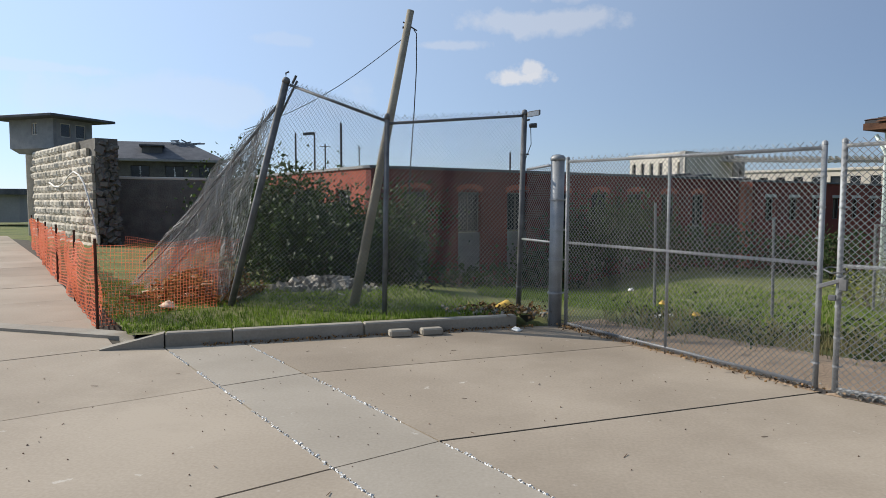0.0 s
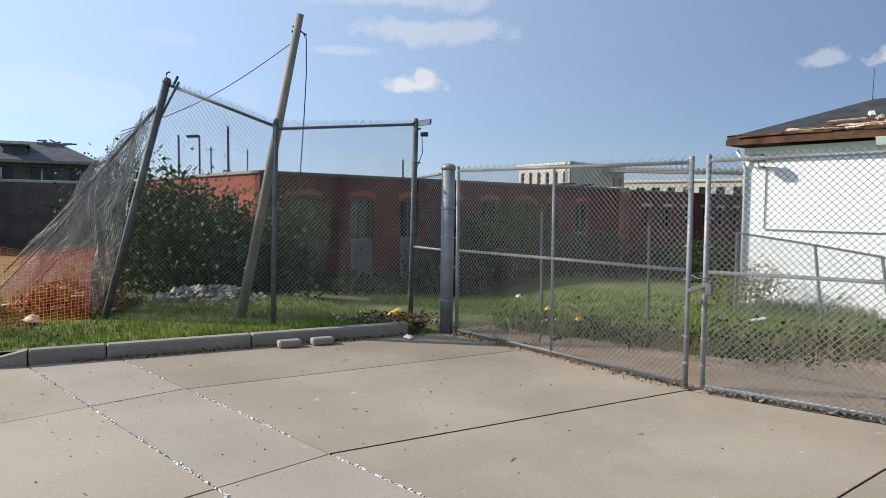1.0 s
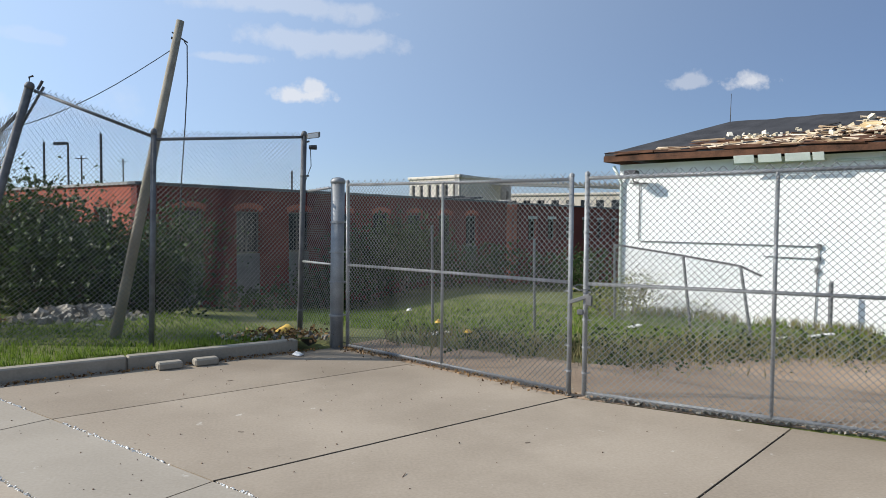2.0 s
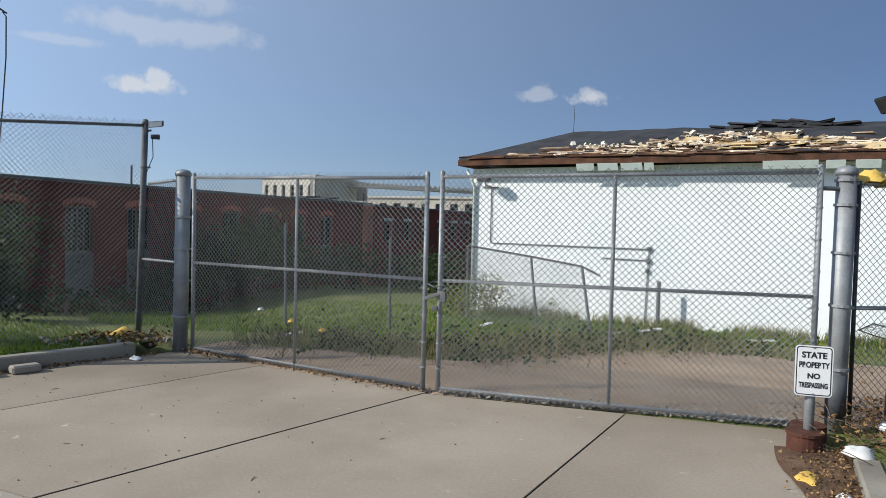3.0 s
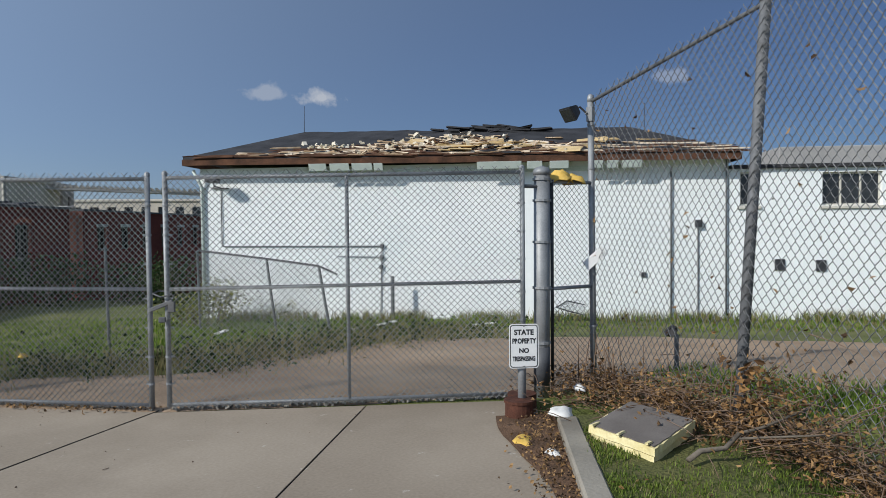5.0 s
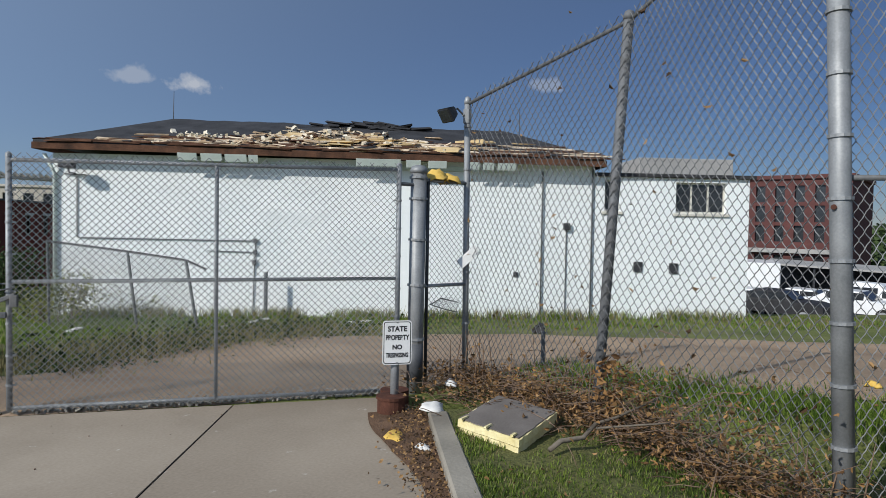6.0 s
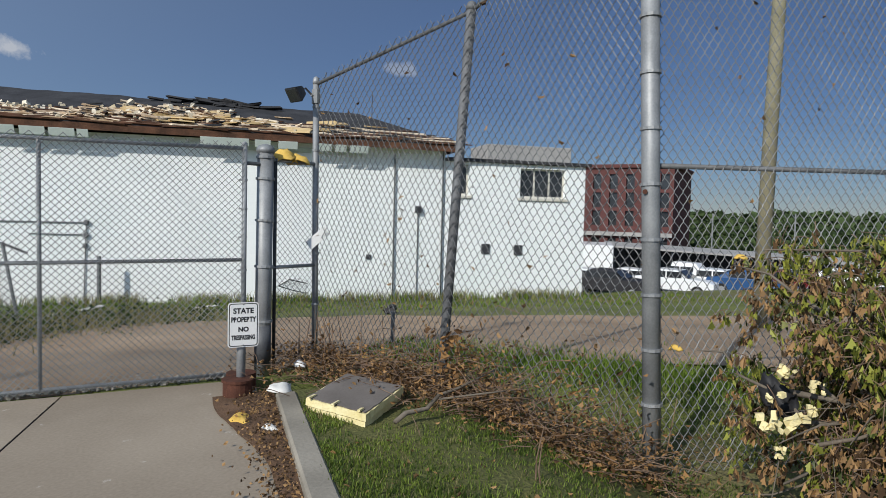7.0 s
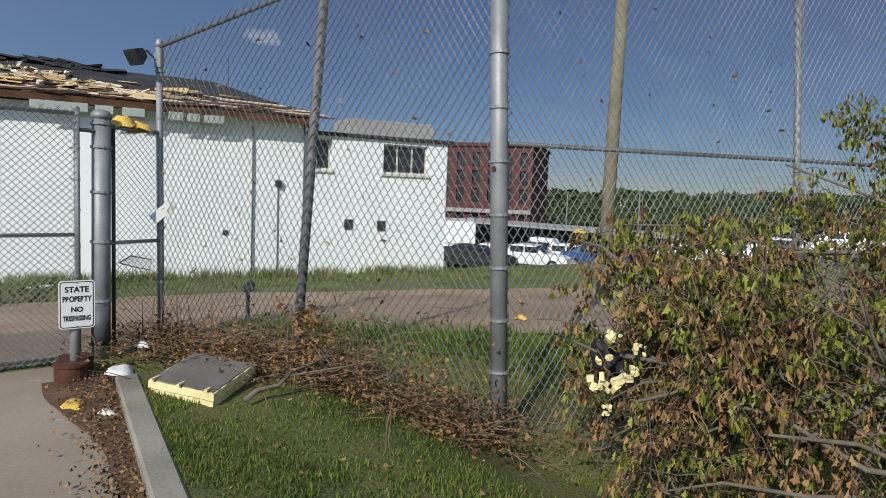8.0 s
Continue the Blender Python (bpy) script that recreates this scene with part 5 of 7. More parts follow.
q = [bm.verts.new(p) for p in (hp(-0.4, 4.46, 0.5), hp(HL + 0.4, 4.46, 0.5), hp(HL + 0.4, 4.46, -8), hp(-0.4, 4.46, -8), hp(0.6, 5.85, -3), hp(HL - 2.0, 5.9, -3))]
for f in ((0, 1, 5, 4), (1, 2, 5), (2, 3, 4, 5), (3, 0, 4), (3, 2, 1, 0)):
    bm.faces.new([q[i] for i in f])
hr = part("roof", bm, GREYROOF, house)
bm = block(bmesh.new(), hp(2.3, 4.9, -0.6), hd * 1.3, hn * 1.6, V(0, 0, 0.5))
dm = part("dormer", bm, STONE_CORE_SHADE, house)
bm = block(bmesh.new(), hp(2.15, 5.4, -0.4), hd * 1.6, hn * 1.6, V(0, 0, 0.09))
part("dormer_roof", bm, GREYROOF, dm)
vs, fs = [], []
for i in range(14):
    chip(vs, fs, hp(rng.uniform(HL - 3.0, HL - 1.4), rng.uniform(5.6, 5.95), -2.6), rng.uniform(0.5, 1.2), 0.12, 0.1, hd + V(0, 0, rng.uniform(-0.6, 0.3)))
tagged(part("broken_rafters", (vs, fs), BROWNPAINT, house, "broken dark rafters at the roof's end"), kind="stuff")

tower = thing("guard_tower", polar(-32.8, 43, 0), "grey guard tower with a flat overhanging roof", "tower")
ta, tb = polar(-35.5, 43.6, 0), polar(-32.8, 41.2, 0)
td = (tb - ta).normalized()
tn = V(-td.y, td.x, 0)
TW = (tb - ta).length
tp = lambda s, z, out=0.0: V(*(ta + td * s - tn * out).xy, z + 0.15)
bm = bmesh.new()
k0 = [bm.verts.new(tp(s, 4.25, o)) for s, o in ((0.3, -0.3), (TW - 0.3, -0.3), (TW - 0.3, -2.2), (0.3, -2.2))]
k1 = [bm.verts.new(tp(s, 4.5, o)) for s, o in ((0.05, 0), (TW - 0.05, 0), (TW - 0.05, -2.5), (0.05, -2.5))]
for i in range(4):
    bm.faces.new((k0[i], k0[(i + 1) % 4], k1[(i + 1) % 4], k1[i]))
bm.faces.new(k0[::-1])
part("bracket_base", bm, BROWNPAINT, tower)
part("cabin_wall", wall_with_holes(0, TW, 4.5, 6.05, [(1.6, 2.0, 5.2, 5.85)], 0.15, tp, True), BROWNPAINT, tower)
tside = lambda s, z, out=0.0: V(*(tb + tn * s + td * out).xy, z + 0.15)
part("cabin_wall", wall_with_holes(0.16, 2.5, 4.5, 6.05, [(0.45, 1.1, 5.1, 5.85), (1.4, 2.05, 5.1, 5.85)], 0.15, tside, True), BROWNPAINT, tower)
tleft = lambda s, z, out=0.0: V(*(ta + tn * s - td * out).xy, z + 0.15)
part("cabin_wall", wall_with_holes(0.16, 2.5, 4.5, 6.05, [(0.5, 1.2, 5.1, 5.8)], 0.15, tleft, True), BROWNPAINT, tower)
window(tower, tp, 1.6, 2.0, 5.2, 5.85, 2, 0.03)
window(tower, tside, 0.45, 1.1, 5.1, 5.85, 1, 0.03)
window(tower, tside, 1.4, 2.05, 5.1, 5.85, 1, 0.03)
bm = block(bmesh.new(), tp(-0.9, 6.05, 0.9), td * (TW + 1.8), tn * 4.2, V(0, 0, 0.14), 0.02)
part("roof", bm, GREYROOF, tower)
bm = block(bmesh.new(), tp(0.8, -0.3, -0.4), td * (TW - 1.6), tn * 2.0, V(0, 0, 4.4))
part("shaft", bm, STONE_CORE_SHADE, tower)
bm = block(bmesh.new(), polar(-34.6, 42.0, -0.3), V(0.9, 0.4, 0), V(-0.3, 0.8, 0), V(0, 0, 4.6), 0.03)
solo("stone_pier", bm, STONE, "square stone pier at the end of the prison wall", "pier")
bm = block(bmesh.new(), polar(-37.6, 70, 0.0), V(3.0, 1, 0), V(-1, 4, 0), V(0, 0, 2.4))
sh = thing("far_house", polar(-37.6, 70, 0), "small distant house past the sidewalk", "house")
part("wall", bm, CREAM_GREY, sh)
bm = block(bmesh.new(), polar(-37.85, 69.5, 2.4), V(3.6, 1.2, 0), V(-1.2, 4.4, 0), V(0, 0, 0.5))
part("roof", bm, GREYROOF, sh)

# ---- far prison blocks ----
def far_block(name, label, p, q, z0, z1, depth, m, rows, cols, size, roofm):
    g = thing(name, V(p.x, p.y, z0), label, "building")
    d = (q - p).normalized()
    n = V(-d.y, d.x, 0)
    L = (q - p).length
    fn = lambda s, z, out=0.0: V(*(p + d * s - n * out).xy, z)
    holes = []
    for zz in rows:
        for k in range(cols):
            c = L * (k + 0.5) / cols
            holes.append((c - size[0] / 2, c + size[0] / 2, zz, zz + size[1]))
    part("wall", wall_with_holes(0, L, z0, z1, holes, 0.4, fn, True), m, g)
    for h in holes:
        bm = block(bmesh.new(), fn(h[0], h[2], -0.25), d * (h[1] - h[0]), n * 0.05, V(0, 0, h[3] - h[2]))
        part("window", bm, DARKGLASS, g)
    bm = block(bmesh.new(), fn(-0.2, z1, 0.2), d * (L + 0.4), n * depth, V(0, 0, 0.35), 0.05)
    part("roof", bm, roofm, g)
    for s in (0.0, L - 0.4):
        bm = block(bmesh.new(), fn(s, z0, -0.402), d * 0.4, n * (depth - 0.6), V(0, 0, z1 - z0))
        part("side_wall", bm, m, g)
    return g, fn


far_block("stone_cell_block", "cream stone cell block with a row of small windows", polar(12.4, 92, 0), polar(16.6, 86, 0), -4, 7.5, 9, CREAM, (5.0,), 6, (0.65, 1.7), CREAM)
# flank's shade put into its stone: grey where the front is cream
far_block("stone_cell_block", "stone flank with small windows, greyed as shaded", polar(16.65, 86, 0), polar(21.0, 100, 0), -4, 7.6, 0.9, CREAM_GREY, (5.2, 1.6), 7, (0.9, 1.2), CREAM_GREY)
_, ffn = far_block("stone_cell_block", "far stone block with tall windows and roof beams", polar(20.6, 104, 0), polar(31.5, 98, 0), -4, 5.9, 8, CREAM, (3.2,), 9, (1.2, 2.0), CREAM)
for i in range(34):
    p, q2 = polar(17.0 + i * 0.4, 92 - i * 0.1, 7.35 - i * 0.02), polar(17.4 + i * 0.4, 97, 7.2 - i * 0.02)
    solo("roof_beam", block(bmesh.new(), p, V(0.28, 0, 0), q2 - p, V(0, 0, 0.3)), CREAM, "pale concrete beam on the far roof", "beam", "roof beams")
solo("roof_slab", block(bmesh.new(), polar(17, 91.5, 7.0), polar(31.5, 90, 6.3) - polar(17, 91.5, 7.0), V(0.4, 1.5, 0), V(0, 0, 0.22)), CREAM_GREY, "long pale roof edge of the far cell block", "roof slab")
far_block("red_cell_block", "tall red brick cell block with slit windows", polar(83.2, 62, 0), polar(91.2, 60, 0), -3.5, 6.15, 10, PRISON, (4.35, 2.75, 1.15, -1.25), 6, (0.72, 1.3), PRISON)
solo("string_course", block(bmesh.new(), polar(83.2, 61.8, 0.25), polar(91.2, 59.8, 0.25) - polar(83.2, 61.8, 0.25), V(-0.2, 0, 0), V(0, 0, 0.35)), CREAM_GREY, "pale stone band on the red block", "trim")
far_block("far_office", "distant concrete office block above the trees", polar(96.2, 300, 0), polar(98.8, 300, 0), -4, 3.8, 20, CREAM, (0.5,), 6, (1.4, 1.2), CREAM)


# ---- trees and shrubs ----
def limb(bm, p, d, length, r, depth, tips):
    p, d = Vector(p), Vector(d).normalized()
    pts, radii = [p], [r]
    for i in range(3):
        d = (d + V(rng.uniform(-0.25, 0.25), rng.uniform(-0.25, 0.25), rng.uniform(-0.1, 0.2))).normalized()
        pts.append(pts[-1] + d * length / 3)
        radii.append(r * (1 - 0.2 * (i + 1)))
    tube(bm, pts, radii, 6)
    tips.append((pts[-1], d))
    tips.append((pts[2], d))
    if depth:
        for _ in range(3):
            side = V(rng.uniform(-1, 1), rng.uniform(-1, 1), rng.uniform(-0.1, 0.8))
            limb(bm, pts[rng.choice((2, 3))], d * 0.6 + side * 0.8, length * 0.66, r * 0.5, depth - 1, tips)


def shrub(name, foot, high, wide, count, size, m, label, category="shrub", stems=5, group="", trunk=0.05):
    g = thing(name, foot, label, category, group)
    tips = []
    foot = Vector(foot)
    for i in range(stems):
        bm = bmesh.new()
        a = rng.uniform(0, 6.283)
        k = rng.uniform(0.2, 1.0) * wide / high
        limb(bm, foot + V(rng.uniform(-0.3, 0.3), rng.uniform(-0.3, 0.3), -0.05), V(math.cos(a) * k, math.sin(a) * k, 1), high * 0.36, trunk, 2, tips)
        part("stem", bm, BARK, g, smooth=True)
    vs, fs = [], []
    for i in range(count):
        t, d = rng.choice(tips)
        r = size * 4.5
        p = t + V(rng.gauss(0, r), rng.gauss(0, r), rng.gauss(0, r * 0.8))
        if p.z < foot.z + 0.02 or p.z > foot.z + high * rng.uniform(0.85, 1.02):
            continue
        leaf(vs, fs, p, size * rng.uniform(0.6, 1.3), droop=0.2)
    tagged(part("crown", (vs, fs), m, g), kind="stuff")
    return g


def on_land(az, d):
    p = polar(az, d, 0)
    return V(p.x, p.y, land(p.x, p.y) - 0.02)


for az, d, h, w, n in ((-16.5, 17.5, 3.5, 1.9, 7000), (-13.6, 16.5, 2.6, 1.7, 7000), (-10.9, 17.0, 2.15, 1.5, 6500), (-7.4, 21.6, 3.9, 0.45, 2600), (-18.8, 19.0, 3.0, 1.6, 5000), (-8.0, 16.5, 1.6, 1.2, 3000)):
    shrub("overgrown_shrub", on_land(az, d), h, w, n, 0.12, LEAF_DARK, "dense overgrown green shrub against the brick building", stems=6, group="shrubs")
for az, d, h, w, n in ((-2.2, 21.0, 0.8, 0.6, 700), (1.5, 23.5, 0.9, 0.8, 900), (5.6, 25.5, 1.8, 1.2, 1600), (9.5, 27.5, 4.0, 1.6, 3600), (12.5, 30.0, 4.4, 1.6, 3600), (16.0, 31.0, 2.2, 1.8, 1800), (19.5, 33.0, 2.4, 1.8, 1800), (24.0, 36.0, 2.0, 2.0, 1800), (27.5, 33.0, 2.4, 1.6, 1600)):
    shrub("vine_shrub", on_land(az, d), h, w, n, 0.16, LEAF_DARK, "dark leafy shrub growing up the shaded brick wall", stems=5, group="shrubs")
for az, d, h, w, n in ((-18.3, 34, 5.6, 1.2, 500), (-20.5, 40, 5.4, 1.6, 600), (-22.0, 56, 6.6, 1.6, 500), (-19.2, 45, 6.0, 1.4, 500), (-16.8, 38, 4.8, 1.4, 700), (3.0, 46, 4.8, 1.0, 160), (-9.2, 50, 5.0, 0.8, 160)):
    shrub("tree", on_land(az, d), h, w, n, 0.2, LEAF_DARK, "sparse ragged tree rising behind the wall", "tree", 3, "trees", 0.1)
for az, d, h, w, n in ((31.3, 19.6, 1.5, 0.6, 900), (35.5, 20.2, 0.7, 0.6, 600), (29.2, 18.2, 1.0, 0.5, 700)):
    shrub("bush", on_land(az, d), h, w, n, 0.07, LEAF, "small grey-green bush at the white building's corner", stems=6, group="bushes", trunk=0.02)

# far tree line and hills
vs, fs = [], []
for i in range(15000):
    az = rng.uniform(88, 130)
    d = rng.uniform(180, 420)
    h = 1.8 + d * math.tan(radians(0.55 + 0.35 * noise.noise(Vector((az * 0.35, 0, 0))) + 0.02 * (az - 95) * (1 if az > 95 else 0)))
    p = polar(az, d, rng.uniform(-6, max(0, h)) if rng.random() < 0.6 else h - rng.uniform(0, 2))
    leaf(vs, fs, p, rng.uniform(1.2, 2.8))
solo("far_woods", (vs, fs), FARTREES, "dark green wooded hill along the horizon", "woods", "", "stuff")
vs, fs = [], []
for i in range(9000):
    az = rng.uniform(91, 128)
    d = rng.uniform(80, 105)
    leaf(vs, fs, polar(az, d, rng.uniform(-4.5, 1.4 + 0.7 * noise.noise(Vector((az * 0.6, 3, 0))))), rng.uniform(0.4, 1.0))
solo("tree_belt", (vs, fs), FARTREES, "belt of dark trees behind the parking lot", "trees", "", "stuff")
vs, fs = [], []
for i in range(900):
    az = rng.uniform(-60, -34)
    d = rng.uniform(90, 200)
    leaf(vs, fs, polar(az, d, rng.uniform(0, 1.5 + d * 0.006)), rng.uniform(1.5, 4))
solo("far_woods", (vs, fs), FARTREES, "far trees beyond the sidewalk", "woods", "", "stuff")

# yard poles behind the brick building
for az, el, d, r, arm in ((-15.25, 5.55, 42, 0.06, 0), (-13.72, 5.59, 44, 0.06, 1), (-11.54, 6.4, 40, 0.07, 0), (-12.86, 4.73, 46, 0.05, 2), (-10.07, 4.63, 55, 0.05, 2), (2.63, 4.08, 60, 0.08, 0)):
    f, h = polar(az, d, -1), polar(az, d, 1.9 + d * math.tan(radians(el)))
    yp = thing("yard_pole", f, "thin dark yard pole rising behind the brick building", "pole", "yard poles")
    part("pole", rod([f, h], r, 6), DARKMETAL, yp)
    if arm == 1:
        part("lamp_head", block(bmesh.new(), h + V(-0.75, 0, -0.15), V(0.7, 0, 0.05), V(0, 0.25, 0), V(0, 0, 0.16)), DARKMETAL, yp)
    elif arm == 2:
        part("cross_arm", rod([h + V(-0.35, 0, -0.2), h + V(0.35, 0, -0.2)], 0.03, 5), DARKMETAL, yp)

# ---- wooden poles and wires ----
POLE_F, POLE_H = V(-2.04, 10.93, 0.1), V(-1.09, 10.965, 4.88)
pole = thing("wooden_pole", POLE_F, "leaning weathered wooden pole with wires at its top", "pole")
part("shaft", rod([POLE_F - V(0.02, 0, 0.1), POLE_F.lerp(POLE_H, 0.5), POLE_H], [0.082, 0.072, 0.056], 12), WOODPOLE, pole, smooth=True)
part("insulator_pin", rod([POLE_H + V(-0.12, 0, -0.18), POLE_H + V(0.1, -0.02, -0.32)], 0.012, 6), DARKMETAL, pole)
part("insulator_pin", rod([POLE_H + V(-0.13, 0, -0.26), POLE_H + V(-0.05, 0, -0.28)], 0.02, 6), DARKMETAL, pole)
w1 = POLE_H + V(-0.08, 0, -0.4)
w2 = V(-3.98, 11.5, 3.08)
pts = [w1.lerp(w2, f) + V(0, 0, -0.18 * math.sin(math.pi * f)) for f in [i / 10 for i in range(11)]]
solo("overhead_wire", rod(pts, 0.0065, 5), DARKMETAL, "thin dark wire slung from the pole to the fence", "wire")
solo("hanging_wire", rod([POLE_H + V(0.05, 0, -0.3), POLE_H + V(0.09, 0, -0.36), POLE_H + V(0.09, -0.01, -0.9), POLE_H + V(0.05, 0, -1.6), POLE_H + V(0.0, 0, -2.3), POLE_H + V(-0.03, 0, -2.9)], 0.009, 5), DARKMETAL, "loose wire hanging down from the pole", "wire")
up_f = V(12.85, -1.79, -0.4)
up = thing("utility_pole", up_f, "tall wooden utility pole behind the fence", "pole")
part("shaft", rod([up_f, up_f + V(0, -0.04, 4), up_f + V(-0.01, -0.12, 9)], [0.13, 0.12, 0.10], 12), MOSSPOLE, up, smooth=True)

# lamps on the fences
cl = thing("floodlight", CP_H, "small grey floodlight and sensor on the corner post", "lamp", "floodlights")
bm = block(bmesh.new(), CP_H + V(0.03, -0.14, -0.08), V(0.2, -0.03, 0.03), V(0.03, 0.16, 0.03), V(0, 0, 0.09), 0.012)
part("head", bm, GALV_OLD, cl)
bm = block(bmesh.new(), CP_H + V(0.045, -0.146, -0.07), V(0.17, -0.026, 0.026), V(-0.001, -0.006, 0), V(0, 0, 0.07))
part("lens", bm, WHITE, cl)
part("arm", rod([CP_H + V(0, 0, -0.12), CP_H + V(0.08, -0.04, -0.1)], 0.016, 6), GALV_OLD, cl)
part("sensor", rod([CP_H + V(0.08, -0.06, -0.2), CP_H + V(0.19, -0.1, -0.2)], [0.035, 0.04], 8), DARKMETAL, cl)
part("cable", rod([CP_H + V(0.1, -0.03, -0.22), CP_H + V(0.11, -0.02, -0.5), CP_H + V(0.0, -0.03, -0.8)], 0.007, 5), DARKMETAL, cl)
fl = thing("floodlight", T_H, "dark square floodlight on a bracket at the fence post", "lamp", "floodlights")
hp0 = V(6.797, 3.936, 3.151)
fd = V(-0.62, 0.28, -0.42).normalized()
fr = fd.cross(V(0, 0, 1)).normalized()
fu = fr.cross(fd)
bm = bmesh.new()
mouth = [bm.verts.new(hp0 + fd * 0.07 + fr * x + fu * y) for x, y in ((-0.115, -0.09), (0.115, -0.09), (0.115, 0.09), (-0.115, 0.09))]
rear = [bm.verts.new(hp0 - fd * 0.07 + fr * x + fu * y) for x, y in ((-0.06, -0.05), (0.06, -0.05), (0.06, 0.05), (-0.06, 0.05))]
bm.faces.new(mouth)
bm.faces.new(rear[::-1])
for k in range(4):
    bm.faces.new((mouth[k], rear[k], rear[(k + 1) % 4], mouth[(k + 1) % 4]))
bmesh.ops.bevel(bm, geom=bm.edges[:], offset=0.01, segments=2, affect="EDGES")
part("head", bm, DARKMETAL, fl)
bm = block(bmesh.new(), hp0 + fd * 0.072 - fr * 0.095 - fu * 0.072, fr * 0.19, fu * 0.144, fd * 0.006, 0.002)
part("lens", bm, DARKGLASS, fl)
part("yoke", rod([hp0 - fd * 0.07, hp0 - fd * 0.13, V(6.96, 3.84, 3.15)], 0.012, 6), DARKMETAL, fl)
part("arm", rod([V(7.01, 3.81, 3.14), V(6.95, 3.845, 3.15)], 0.018, 6), GALV, fl)
part("collar", rod([V(7.01, 3.815, 3.06), V(7.01, 3.815, 3.22)], 0.05, 8), GALV, fl)
bm = block(bmesh.new(), V(6.92, 3.80, 1.36), V(0.10, -0.19, 0.19), V(0.012, 0.008, 0.0), V(-0.035, 0.06, 0.09), 0.003)
solo("bent_plate", bm, WHITE, "bent white plate hanging tilted on the fence post", "plate")
# ---- sign ----
sg = thing("no_trespassing_sign", V(5.58, 3.82, 0), "white metal sign with black lettering on a short steel post", "sign")
part("post", rod([V(5.58, 3.82, 0), V(5.58, 3.82, 0.9)], 0.042, 12), GALV, sg, smooth=True)
SX, SY = V(0.70, -0.714, 0), V(0, 0, 1)
so = V(5.58, 3.82, 0.695) + V(-0.045, -0.06, 0) * 0.8
SW, SH = 0.292, 0.437
out = SX.cross(SY)


def rounded(w, h, r, thick, lift):
    bm = bmesh.new()
    ring = []
    for cx, cy, a0 in ((w / 2 - r, h / 2 - r, 0), (-w / 2 + r, h / 2 - r, 90), (-w / 2 + r, -h / 2 + r, 180), (w / 2 - r, -h / 2 + r, 270)):
        for k in range(5):
            a = radians(a0 + 22.5 * k)
            ring.append((cx + r * math.cos(a), cy + r * math.sin(a)))
    f = [bm.verts.new(so + SX * x + SY * y + out * (lift + thick)) for x, y in ring]
    b = [bm.verts.new(so + SX * x + SY * y + out * lift) for x, y in ring]
    bm.faces.new(f)
    bm.faces.new(b[::-1])
    for i in range(len(ring)):
        bm.faces.new((f[i], b[i], b[(i + 1) % len(ring)], f[(i + 1) % len(ring)]))
    return bm


part("plate", rounded(SW, SH, 0.03, 0.004, 0), WHITE, sg)
part("border", rounded(SW - 0.02, SH - 0.02, 0.025, 0.0015, 0.0045), BLACK, sg)
part("face", rounded(SW - 0.036, SH - 0.036, 0.02, 0.0015, 0.0065), WHITE, sg)
for text, y, size in (("STATE", 0.135, 0.072), ("PROPERTY", 0.05, 0.068), ("NO", -0.045, 0.062), ("TRESPASSING", -0.125, 0.062)):
    cu = bpy.data.curves.new("lettering", "FONT")
    cu.body, cu.size, cu.align_x, cu.align_y, cu.extrude, cu.offset = text, size, "CENTER", "CENTER", 0.0006, 0.0026
    cu.materials.append(BLACK)
    ob = new("lettering", cu)
    wide = {"STATE": 0.95, "PROPERTY": 0.72, "NO": 1.0, "TRESPASSING": 0.6}[text]
    m = Matrix((SX * wide, SY, out)).transposed().to_4x4()
    m.translation = so + SY * y + out * 0.0095 - base_of(sg)
    ob.parent = sg
    ob.matrix_basis = m
for y in (0.2, -0.2):
    part("bolt", rod([so + SY * y + out * 0.006, so + SY * y + out * 0.013], 0.008, 8), GALV_OLD, sg)
can = thing("rusty_can", V(5.58, 3.82, 0), "rusty steel drum stub round the sign's foot", "drum")
part("drum", rod([V(5.5, 3.8, -0.02), V(5.5, 3.8, 0.15), V(5.5, 3.8, 0.16)], [0.14, 0.14, 0.15], 20), RUST, can, smooth=False)
part("rim", rod([V(5.5, 3.8, 0.15), V(5.5, 3.8, 0.175)], 0.152, 20), RUST, can)
can2 = solo("rusty_can", rod([V(5.85, 4.0, -0.02), V(5.85, 4.0, 0.14)], 0.15, 18), RUST, "rusty steel drum stub behind the sign", "drum")

